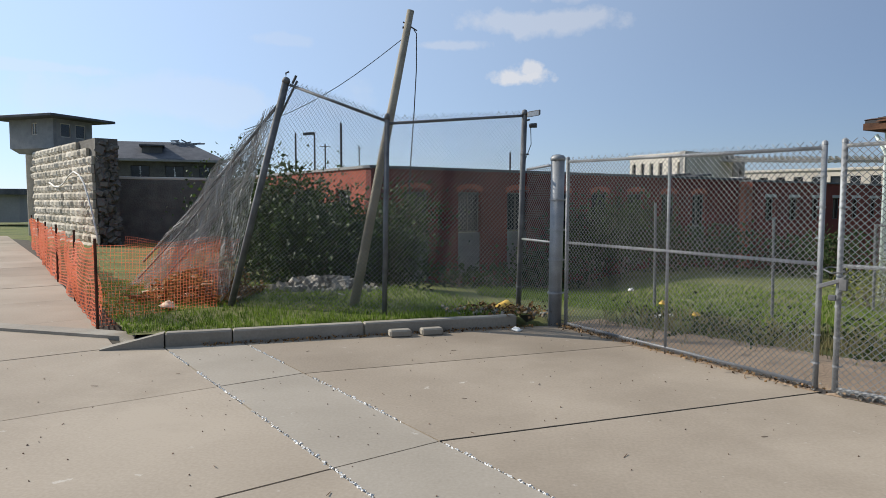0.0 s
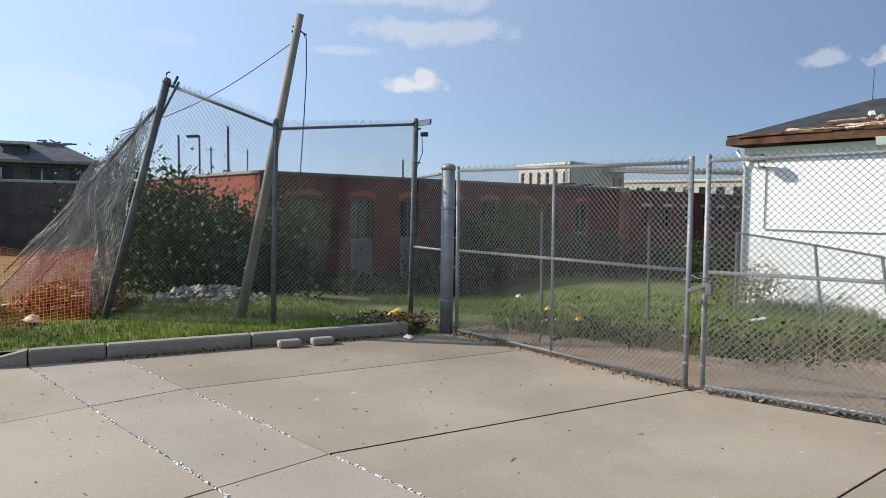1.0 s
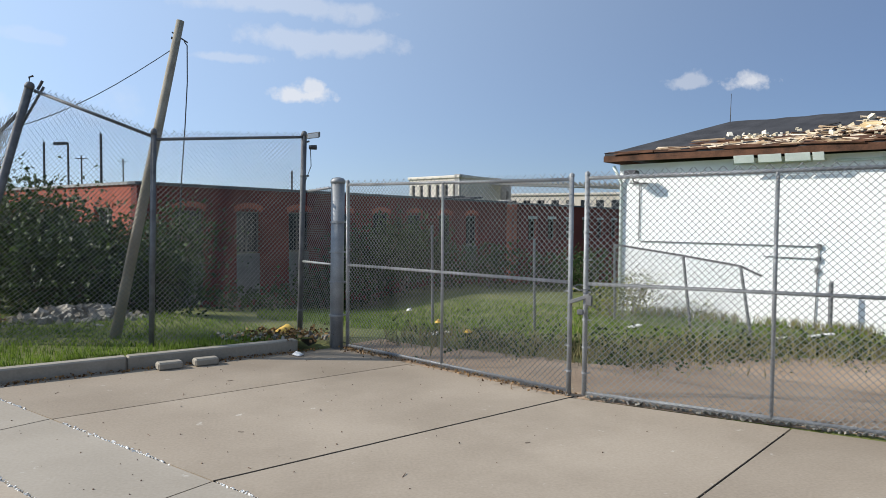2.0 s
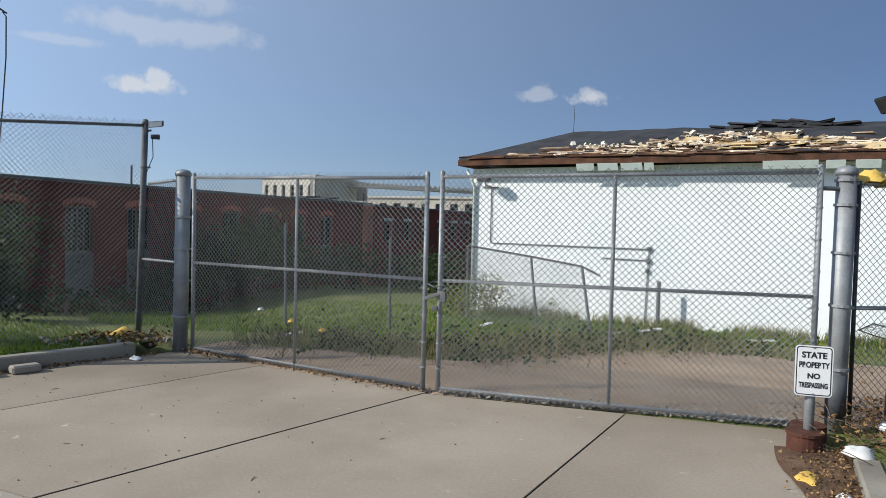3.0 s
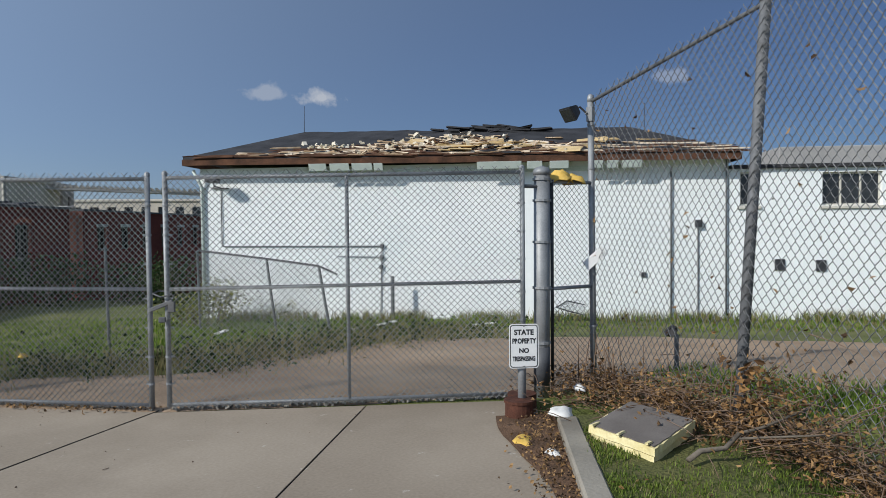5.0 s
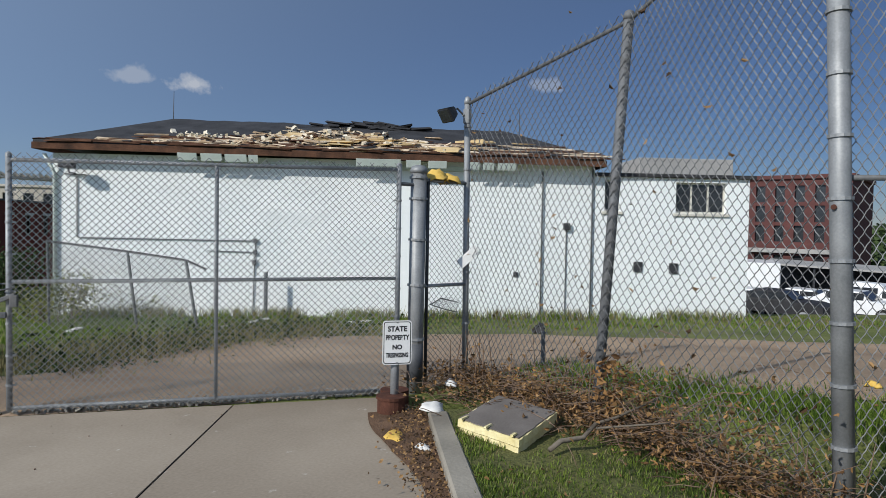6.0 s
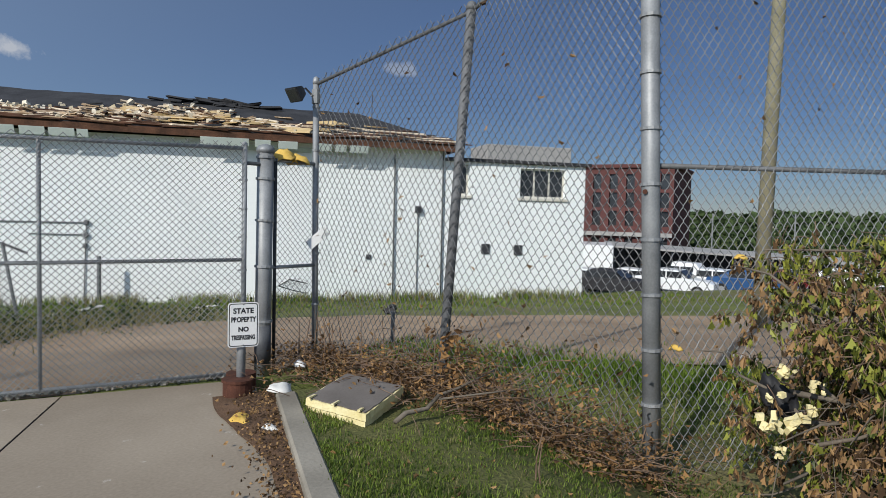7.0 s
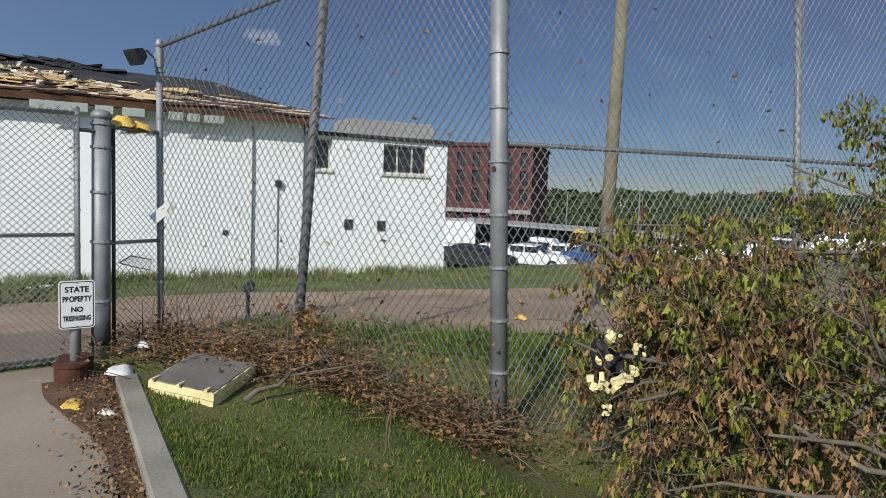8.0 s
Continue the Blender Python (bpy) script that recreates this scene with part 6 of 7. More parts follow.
# ---- foam slab and litter ----
slab = thing("foam_slab", V(5.3, 2.5, 0.1), "broken yellow foam board with grey felt facing lying on the grass", "foam board")
FO = V(4.80, 2.13, 0.085)
fx, fy = V(0.24, 0.68, 0.0), V(0.75, -0.03, 0.0)
for nm, lift, th, m, grow in (("lower_layer", 0.0, 0.05, FOAM, 0.95), ("upper_layer", 0.066, 0.06, FOAM, 0.99), ("facing", 0.135, 0.007, FOAMTOP, 0.955)):
    bm = bmesh.new()
    n = 16
    top, bot = [], []
    for side in range(4):
        for i in range(n):
            f = i / n
            u, v = ((f, 0), (1, f), (1 - f, 1), (0, 1 - f))[side]
            j = 0.02 * noise.noise(Vector((u * 9, v * 9, lift * 50))) * 0.8
            c = (Vector((u, v)) - Vector((0.5, 0.5)))
            c = c * (grow + j * 2.2)
            if nm == "facing" and side in (1,) and 0.2 < f < 0.75:
                c *= 0.985
            p = FO + fx * (c.x + 0.5) + fy * (c.y + 0.5) + V(0, 0, lift * 0.92 + 0.05 * (c.y + 0.5))
            bot.append(bm.verts.new(p))
            top.append(bm.verts.new(p + V(0, 0, th) + V(rng.uniform(-0.006, 0.006), rng.uniform(-0.006, 0.006), 0)))
    bm.faces.new(top)
    bm.faces.new(bot[::-1])
    for i in range(len(top)):
        bm.faces.new((bot[i], bot[(i + 1) % len(bot)], top[(i + 1) % len(top)], top[i]))
    part(nm, bm, m, slab, {"facing": "grey-brown felt facing", "upper_layer": "", "lower_layer": ""}[nm])
vs, fs = [], []
for i in range(5):
    chip(vs, fs, FO + fx * (0.1 + 0.2 * i) + fy * (0.98 if i % 2 else 0.03) + V(0, 0, 0.135), rng.uniform(0.06, 0.14), 0.03, 0.015, fx if i % 2 else fy)
tagged(part("torn_edge", (vs, fs), FOAM, slab, "torn pale edges"), kind="stuff")


def scrap(name, p, size, m, label, category="scrap", flat=0.25):
    """A crumpled sheet: rings of a torn oval, raised and creased at random."""
    p = Vector(p)
    n, seed = 12, rng.uniform(0, 50)
    turn = rng.uniform(0, 6.283)
    edge = [rng.uniform(0.7, 1.15) for _ in range(n)]
    vs, fs = [], []
    for low in (0, 1):
        vs.append(p + V(0, 0, flat * size * 0.75 - 0.012 * low))
        for k in (0.35, 0.7, 1.0):
            for i in range(n):
                a = 6.283 * i / n
                x, y = math.cos(a) * size * k * edge[i], math.sin(a) * size * k * edge[i] * 0.62
                z = flat * size * (0.8 * (1 - k ** 2) + 0.55 * noise.noise(Vector((x / size * 2.3, y / size * 2.3, seed))))
                vs.append(p + V(x * math.cos(turn) - y * math.sin(turn), x * math.sin(turn) + y * math.cos(turn), max(-0.01, z) - 0.012 * low))
    half = 1 + 3 * n
    for i in range(n):
        j = (i + 1) % n
        for b, flip in ((0, False), (half, True)):
            tri = [(b, b + 1 + i, b + 1 + j)] + [(b + 1 + r * n + i, b + 1 + (r + 1) * n + i, b + 1 + (r + 1) * n + j, b + 1 + r * n + j) for r in (0, 1)]
            fs += [t[::-1] if flip else t for t in tri]
        fs.append((1 + 2 * n + i, half + 1 + 2 * n + i, half + 1 + 2 * n + j, 1 + 2 * n + j))
    return solo(name, (vs, fs), m, label, category, smooth=True)


scrap("yellow_rag", (6.58, 3.97, 2.36), 0.17, YELLOW, "crumpled yellow scrap caught on the fence rail", flat=1.0)
scrap("yellow_rag", (6.76, 3.9, 2.35), 0.14, YELLOW, "crumpled yellow scrap caught on the fence rail", flat=1.0)
scrap("pale_slab_fragment", (5.53, 3.35, 0.125), 0.2, PAPER, "pale rounded fragment lying on the kerb's end", flat=0.3)
scrap("yellow_scrap", (4.87, 3.33, 0.02), 0.15, YELLOW, "flat yellow foam scrap on the concrete edge")
scrap("white_scrap", (4.7, 2.93, 0.03), 0.1, PAPER, "crumpled white plastic scrap in the dirt", flat=0.5)
scrap("white_scrap", (6.18, 3.51, 0.2), 0.13, PAPER, "torn white insulation scrap in the dry leaves", flat=0.35)
scrap("white_scrap", (0.55, 9.82, 0.02), 0.1, PAPER, "small white plastic scrap by the gate post", flat=0.5)
for i, (x, y) in enumerate(((-1.2, 9.2), (-0.77, 9.35))):
    bm = block(bmesh.new(), V(x, y, 0.0), V(0.29, 0.10, 0), V(-0.06, 0.15, 0), V(0, 0, 0.1), 0.02)
    solo("concrete_block", bm, KERB, "broken concrete block lying against the kerb", "block", "blocks")
for x, y, m, lab in ((0.42, 10.7, YELLOW, "yellow plastic scrap in the leaf heap"), (-5.0, 11.5, PAPER, "white board scrap in the debris"), (-4.9, 10.4, SPLINTER, "splintered board on the lawn"), (-5.6, 12.2, PAPER, "white sheet scrap in the debris")):
    scrap("scrap", (x, y, 0.22), 0.2, m, lab, flat=0.5)

for az, d, w, turn in ((13.9, 11.6, 0.5, 20), (41.5, 15.5, 0.4, -10), (44.0, 16.8, 0.7, 5), (52.0, 16.6, 0.6, -30), (31.0, 15.5, 0.45, 30)):
    f = on_land(az, d)
    c, s = math.cos(radians(turn)), math.sin(radians(turn))
    bm = block(bmesh.new(), f + V(0, 0, 0.03), V(c, s, 0.03) * w, V(-s, c, 0) * 0.12, V(0, 0, 0.03), 0.004)
    solo("loose_board", bm, PAPER, "pale loose board lying in the grass", "board", "boards")
# wooden stakes inside the gate, and the bent inner fence
for (az, eb, et, label) in ((14.45, -7.46, 0.07, "thin grey steel stake standing in the grass"), (23.05, -8.19, -1.0, "thin grey steel stake standing in the grass")):
    d = 14.8 if az < 20 else 14.2
    f = on_land(az, d)
    solo("steel_stake", rod([f - V(0, 0, 0.05), V(f.x - 0.03, f.y, 1.83 + d * math.tan(radians(et)))], 0.03, 8), GALV_OLD, label, "stake", "stakes")
bent = thing("bent_fence", on_land(35, 15), "old bent chain-link fence sagging in the grass", "fence", "fences")
b_l, b_m, b_m2, b_r = polar(29.5, 17.5, 1.38), polar(34.8, 16.0, 1.2), polar(39.0, 15.4, 1.04), polar(40.5, 15.2, 0.86)
part("rail", rod([b_l, b_m, b_m2, b_r], 0.024, 8), DARKMETAL, bent)
for az, d, h, a2 in ((35.5, 15.6, b_m, 0), (39.9, 15.0, b_m2, 0), (29.6, 17.5, b_l, 0)):
    part("post", rod([on_land(az, d), h], 0.03, 8), GALV_OLD, bent)
part("chain_link", chain(on_land(29.6, 17.5), on_land(35.5, 15.6), b_m, b_l, wave=0.1, seed=31, r=0.003), WIRE, bent)
part("chain_link", chain(on_land(35.5, 15.6), on_land(39.9, 15.0), b_m2, b_m, wave=0.1, seed=32, r=0.003), WIRE, bent)

# ---- orange safety fence ----
K1 = V(-5.5, 9.5, 0.05)
stakes = [K1, V(-7.5, 12.2, 0.05), V(-9.7, 15.1, 0.05), V(-12.3, 18.6, 0.0), V(-15.2, 22.6, 0.0), V(-18.6, 27.2, 0.0)]
of = thing("orange_safety_fence", K1, "sagging translucent orange plastic safety fence on steel stakes", "safety fence")
for i, p in enumerate(stakes):
    part("stake", rod([p - V(0, 0, 0.1), p + V(0.02 * (i % 2), 0, 1.28)], 0.022, 6), RUST, of)
for i, (p, q) in enumerate(zip(stakes, stakes[1:])):
    part("net", ribbon_net(p, q, q + V(0, 0, 1.15), p + V(0, 0, 1.18), 0.06 if i < 2 else 0.1, 0.022 if i < 2 else 0.045, 0.16, 40 + i), ORANGE, of)
part("net", ribbon_net(K1, LEAN_F + V(-0.15, -0.12, 0), LEAN_F + V(-0.05, -0.2, 1.15), K1 + V(0, 0, 1.18), 0.05, 0.004, 0.08, 50), ORANGE, of)
part("net", ribbon_net(V(-6.6, 12.4, 0.1), LEAN_F + V(-0.2, 0.3, 0), LEAN_F + V(0.1, 0.3, 1.15), V(-6.6, 12.4, 1.2), 0.05, 0.004, 0.12, 51), ORANGE, of)

# ---- parking lot ----
def car(name, at, turn, m, label, truck=False, high=1.0):
    """A car along x, rounded by its profile, with wheels and windows."""
    g = thing(name, (0, 0, 0), label, "car", "parked cars")
    L = 4.7 if not truck else 5.5
    prof = [(-L / 2, 0.35), (-L / 2, 0.8), (-L / 2 + 0.5, 0.95), (-0.9, 1.0), (-0.35, 1.42), (0.9, 1.46), (1.7, 1.02), (L / 2 - 0.1, 0.95), (L / 2, 0.6), (L / 2, 0.35)]
    if truck:
        prof = [(-L / 2, 0.45), (-L / 2, 1.0), (-1.2, 1.15), (-0.7, 1.75), (0.8, 1.8), (1.0, 1.15), (L / 2, 1.15), (L / 2, 0.45)]
    bm = bmesh.new()
    rows = []
    for y, k in ((-0.9, 0.0), (-0.82, 1.0), (0.82, 1.0), (0.9, 0.0)):
        rows.append([bm.verts.new((x, y * (1 - 0.16 * max(0, z - 0.95) / 0.5), z if k else 0.35 + (z - 0.35) * 0.93)) for x, z in prof])
    for r0, r1 in zip(rows, rows[1:]):
        for i in range(len(prof)):
            bm.faces.new((r0[i], r0[(i + 1) % len(prof)], r1[(i + 1) % len(prof)], r1[i]))
    bm.faces.new(rows[0][::-1])
    bm.faces.new(rows[-1])
    part("body", bm, m, g)
    for y in (-0.885, 0.855):
        for x0, x1 in ((-0.62, 0.2), (0.28, 1.1)):
            bm = bmesh.new()
            block(bm, (x0, y, 1.02), (x1 - x0, 0, 0), (0, 0.03, 0), (0, 0.0, 0.34 if not truck else 0.5))
            for v in bm.verts:
                v.co.y *= 1 - 0.1 * max(0, v.co.z - 1.02)
            part("side_window", bm, DARKGLASS, g)
    bm = bmesh.new()
    q = [bm.verts.new(p) for p in ((-0.93, -0.72, 1.02), (-0.93, 0.72, 1.02), (-0.42, 0.64, 1.4), (-0.42, -0.64, 1.4))]
    bm.faces.new(q)
    bmesh.ops.translate(bm, verts=bm.verts, vec=(-0.03, 0, 0.02))
    r = bmesh.ops.extrude_face_region(bm, geom=bm.faces[:])
    bmesh.ops.translate(bm, verts=[v for v in r["geom"] if isinstance(v, bmesh.types.BMVert)], vec=(0.02, 0, -0.02))
    part("windscreen", bm, DARKGLASS, g)
    for x in (-L / 2 + 0.85, L / 2 - 0.9):
        for y in (-0.86, 0.86):
            wh = part("wheel", rod([(x, y - 0.1, 0.33), (x, y + 0.1, 0.33)], 0.33, 16), TYRE, g)
            part("rim", rod([(x, y - 0.105, 0.33), (x, y + 0.105, 0.33)], 0.2, 12), GALV, wh)
    g.matrix_basis = Matrix.Translation(at) @ Matrix.Rotation(radians(turn), 4, "Z")
    return g


def lot(az, d):
    p = polar(az, d, 0)
    return V(p.x, p.y, land(p.x, p.y))


proto = car("parked_car", lot(85.0, 40), 60, CARWHITE, "white sedan parked in the lot")
for az, d, turn in ((88.6, 41, 75), (91.6, 40, 70), (95.0, 41, 70), (100.2, 44, 66), (103.5, 45, 70), (107.5, 46, 75), (111, 46, 65), (115, 45, 72)):
    copy_thing(proto, Matrix.Translation(lot(az, d)) @ Matrix.Rotation(radians(turn), 4, "Z"))
car("parked_truck", lot(92.5, 47), 70, CARWHITE, "white pickup truck parked in the lot", True)
# black car added to fill the dark strip at the annex foot
car("parked_car", lot(86.6, 38), 72, BLACK, "black sedan added at the dark strip beside the annex")
car("parked_car", lot(99.4, 40), 64, CARRED, "dark red car parked in the lot")
car("parked_car", lot(97.4, 40), 70, CARBLUE, "blue car parked in the lot")
bm = block(bmesh.new(), lot(83.6, 48) + V(0, 0, 0.5), V(-0.5, -2.6, 0), V(6, 0.5, 0), V(0, 0, 2.5), 0.05)
vn = thing("box_trailer", lot(84, 48), "white box trailer parked behind the cars", "trailer")
part("box", bm, CARWHITE, vn)
part("axle", rod([lot(84, 48) + V(0, -2, 0.3), lot(84, 48) + V(0, 0, 0.3)], 0.3, 12), TYRE, vn)
cpk = thing("carport", lot(93, 50), "long low carport roof on steel posts over the cars", "carport")
c0, c1 = polar(85.5, 52, 0), polar(104.5, 50, 0)
part("roof", block(bmesh.new(), V(c0.x, c0.y, -0.35), V(*(c1 - c0).xy, -0.5), V(6, 0, 0.1), V(0, 0, 0.12)), CREAM_GREY, cpk)
# dark panel added to stand in for the shade under the roof
part("shade_panel", block(bmesh.new(), V(c0.x + 5.5, c0.y, -4.6), V(*(c1 - c0).xy, -0.4), V(0.2, 0, 0), V(0, 0, 4.2)), DARKMETAL, cpk)
for i in range(8):
    p = c0.lerp(c1, (i + 0.5) / 8)
    zz = land(p.x, p.y)
    part("post", rod([V(p.x + 0.3, p.y, zz), V(p.x + 0.3, p.y, -0.35 - 0.5 * (i + 0.5) / 8)], 0.08, 6), DARKMETAL, cpk)
for az, d, h in ((100.0, 70, 0.6), (112, 60, 0.9), (94.2, 64, 0.4)):
    p = lot(az, d)
    lp = thing("lot_lamp", p, "slim grey lamp pole in the parking lot", "lamp pole", "lot lamps")
    part("pole", rod([p, V(p.x, p.y, h + 2)], 0.07, 6), GALV, lp)


def lot_at(u, v):
    p = polar(82 + 40 * u, 30 + 34 * v, 0)
    return (p.x, p.y, land(p.x, p.y) + 0.03)


sheet("parking_lot", lot_at, 30, 20, ASPHALT, label="asphalt parking lot below the verge", category="parking lot")

# ---- rubble, weeds and grass ----
vs, fs = [], []
for i in range(800):
    x, y = max(-4.6, min(-1.5, rng.gauss(-3.1, 0.75))), rng.gauss(13.4, 0.5)
    h = 0.34 * math.exp(-((x + 3.1) / 1.1) ** 2 - ((y - 13.6) / 0.7) ** 2)
    lump(vs, fs, (x, y, land(x, y) + 0.1 + h * rng.random()), rng.uniform(0.025, 0.1))
solo("rubble_heap", (vs, fs), RUBBLE, "low heap of broken pale stone and mortar", "rubble", "", "stuff")
vs, fs = [], []
for i in range(120):
    x, y = rng.gauss(0.25, 0.4), rng.gauss(10.55, 0.2)
    lump(vs, fs, (x, y, 0.14 + 0.05 * rng.random()), rng.uniform(0.012, 0.045))
for x, y, w in ((0.75, 10.5, 0.1), (0.1, 10.6, 0.12), (-0.35, 10.6, 0.1)):
    lump(vs, fs, (x, y, 0.13), w)
solo("rubble_heap", (vs, fs), RUBBLE, "scattered rubble and leaves at the corner post", "rubble", "", "stuff")


def litter(label, n, where, size, m, lobes=False, category="leaf litter"):
    vs, fs = [], []
    for i in range(n):
        leaf(vs, fs, where(), size * rng.uniform(0.6, 1.3), lobes)
    return solo("leaf_litter", (vs, fs), m, label, category, "", "stuff")


def debris_left():
    x = -4.95 + max(-1.1, min(0.8, rng.gauss(0, 0.5)))
    y = 11.9 + max(-0.9, min(1.2, rng.gauss(0, 0.5)))
    return (x, y, 0.14 + 0.55 * rng.random() * math.exp(-((x + 4.95) / 0.7) ** 2))


litter("heap of rust-brown dead leaves under the collapsed fence", 3200, debris_left, 0.09, LEAF_RUST)
vs, fs = [], []
for i in range(70):
    chip(vs, fs, debris_left(), rng.uniform(0.1, 0.45), rng.uniform(0.03, 0.12), 0.02)
solo("splintered_boards", (vs, fs), SPLINTER, "broken pale boards in the leaf heap", "boards", "", "stuff")


litter("brown leaves blown against the corner post", 500, lambda: (rng.gauss(0.45, 0.35), rng.gauss(10.55, 0.25), 0.15 + 0.12 * rng.random()), 0.06, LEAF_DRY)
litter("dead leaves along the foot of the gate", 420, lambda: (lambda f: (1.25 + 2.1 * f + rng.gauss(0, 0.07), 10.15 - 3.35 * f + rng.gauss(0, 0.07), 0.02 + 0.04 * rng.random()))(rng.random() ** 1.5), 0.04, LEAF_DRY)


litter("brown leaves along the foot of the kerb", 520, lambda: (lambda q: (q.x, q.y, 0.01 + 0.03 * rng.random()))(KERB_A.lerp(KERB_B, rng.uniform(0.15, 0.98)) - V(KN.x, KN.y, 0) * abs(rng.gauss(0.02, 0.06))), 0.035, LEAF_RUST)
vs, fs = [], []
for i in range(900):
    q = V(3.45, 6.72, 0).lerp(V(6.1, 4.15, 0), rng.random()) + V(0.7, 0.71, 0) * abs(rng.gauss(0.08, 0.22))
    lump(vs, fs, (q.x, q.y, 0.02), rng.uniform(0.006, 0.022))
for i in range(500):
    q = V(1.25, 10.2, 0).lerp(V(3.4, 6.8, 0), rng.random()) + V(0.85, 0.53, 0) * abs(rng.gauss(0.1, 0.2))
    lump(vs, fs, (q.x, q.y, 0.02), rng.uniform(0.006, 0.02))
solo("loose_gravel", (vs, fs), RUBBLE, "loose pale gravel along the foot of the gate", "gravel", "", "stuff")


def along_kerb():
    p = KR_A + KR_D * rng.uniform(-0.5, 3.6) - KR_N * abs(rng.gauss(0.12, 0.14))
    return (p.x, p.y, 0.03 + 0.06 * rng.random())


litter("dead brown leaves along the kerb", 1300, along_kerb, 0.03, LEAF_DRY)


def under_fence():
    f = rng.random()
    p = T_F.lerp(R_F, f) + V(rng.gauss(-0.42, 0.3), rng.gauss(0.0, 0.3), 0)
    w = (p - KR_A).dot(KR_N) - 0.14
    h = (0.3 + 0.38 * smooth(f, 0.25, 0.6) * (1 - 0.6 * smooth(f, 0.8, 1.0))) * (0.7 + 0.8 * noise.noise(Vector((p.x * 3, p.y * 3, 1))))
    return (p.x, p.y, (verge(p.x, p.y, w) if w > 0 else 0.03) + 0.03 + abs(rng.gauss(0, max(0.03, h * 0.5))))


litter("tangle of dry brown leaves along the tall fence", 2700, under_fence, 0.043, LEAF_RUST, True)
litter("withered grey-brown leaves heaped along the tall fence", 3200, under_fence, 0.042, LEAF_DRY, True)
bm = bmesh.new()
for i in range(1100):
    p = Vector(under_fence())
    d = V(rng.uniform(-1, 1), rng.uniform(-1, 1), rng.uniform(-0.2, 0.5))
    p.z -= 0.03
    tube(bm, [p, p + d * 0.2, p + d * 0.38 + V(0, 0, -0.03)], [0.004, 0.0035, 0.002], 4, False)
for i in range(46):
    f = rng.random()
    p = T_F.lerp(R_F, f) + V(rng.uniform(-0.5, 0.2), rng.uniform(-0.3, 0.3), 0.05)
    d = V(rng.uniform(-0.3, 0.3), rng.uniform(-0.3, 0.3), 1)
    tube(bm, [p, p + d * 0.35, p + d * 0.6], [0.008, 0.006, 0.003], 4, False)
for i in range(5):
    a = V(5.0, 1.55, 0.02) if i < 2 else V(5.75, 1.75, 0.0)
    a = a + V(rng.uniform(-0.1, 0.1), rng.uniform(-0.1, 0.1), 0) if i > 1 else V(4.25 + 0.05 * i, 0.63 + 0.05 * i, 0.0)
    top = a + V(rng.uniform(-0.06, 0.06), rng.uniform(-0.08, 0.08), 0.34 + 0.1 * i)
    tube(bm, [a, a.lerp(top, 0.5) + V(0, 0.02, 0), top], [0.007, 0.005, 0.003], 5, False)
solo("dry_twigs", bm, TWIG, "dry broken twigs tangled along the fence's foot", "twigs", "", "stuff")
litter("withered leaves hanging on a dead weed stalk", 110, lambda: (5.75 + rng.gauss(0, 0.08), 1.72 + rng.gauss(0, 0.09), rng.uniform(0.1, 0.78)), 0.07, LEAF_RUST, True, "dead weed")
br = thing("fallen_branch", V(5.0, 1.6, 0.1), "grey broken branch lying in the dry leaves", "branch")
part("limb", rod([V(4.85, 1.9, 0.16), V(4.98, 1.86, 0.2), V(5.1, 1.72, 0.22), V(5.28, 1.68, 0.29), V(5.42, 1.55, 0.33), V(5.7, 1.3, 0.45)], [0.02, 0.022, 0.019, 0.016, 0.012, 0.006], 8), DEADBARK, br, smooth=True)
part("twig", rod([V(5.2, 1.65, 0.28), V(5.3, 1.3, 0.34), V(5.5, 1.0, 0.36)], [0.01, 0.008, 0.004], 6), DEADBARK, br, smooth=True)

# fallen tree top on the verge
brush = thing("fallen_tree_top", V(4.6, -2.0, 0.1), "big fallen tree top with yellowing leaves and bare limbs", "fallen tree")
pile = lambda: V(rng.uniform(3.75, 6.0), rng.uniform(-5.0, -0.7), 0)
tips = []
for i in range(40):
    bm = bmesh.new()
    p = pile()
    p.z = rng.uniform(0.1, 0.8)
    limb(bm, p, V(rng.uniform(-0.9, 0.3), rng.uniform(-0.9, 0.5 if p.y < -2.2 else -0.3), rng.uniform(-0.1, 0.3)), rng.uniform(0.45, 0.8), rng.uniform(0.012, 0.026), 2, tips)
    part("limb", bm, DEADBARK if i % 3 else BARK, brush, smooth=True)
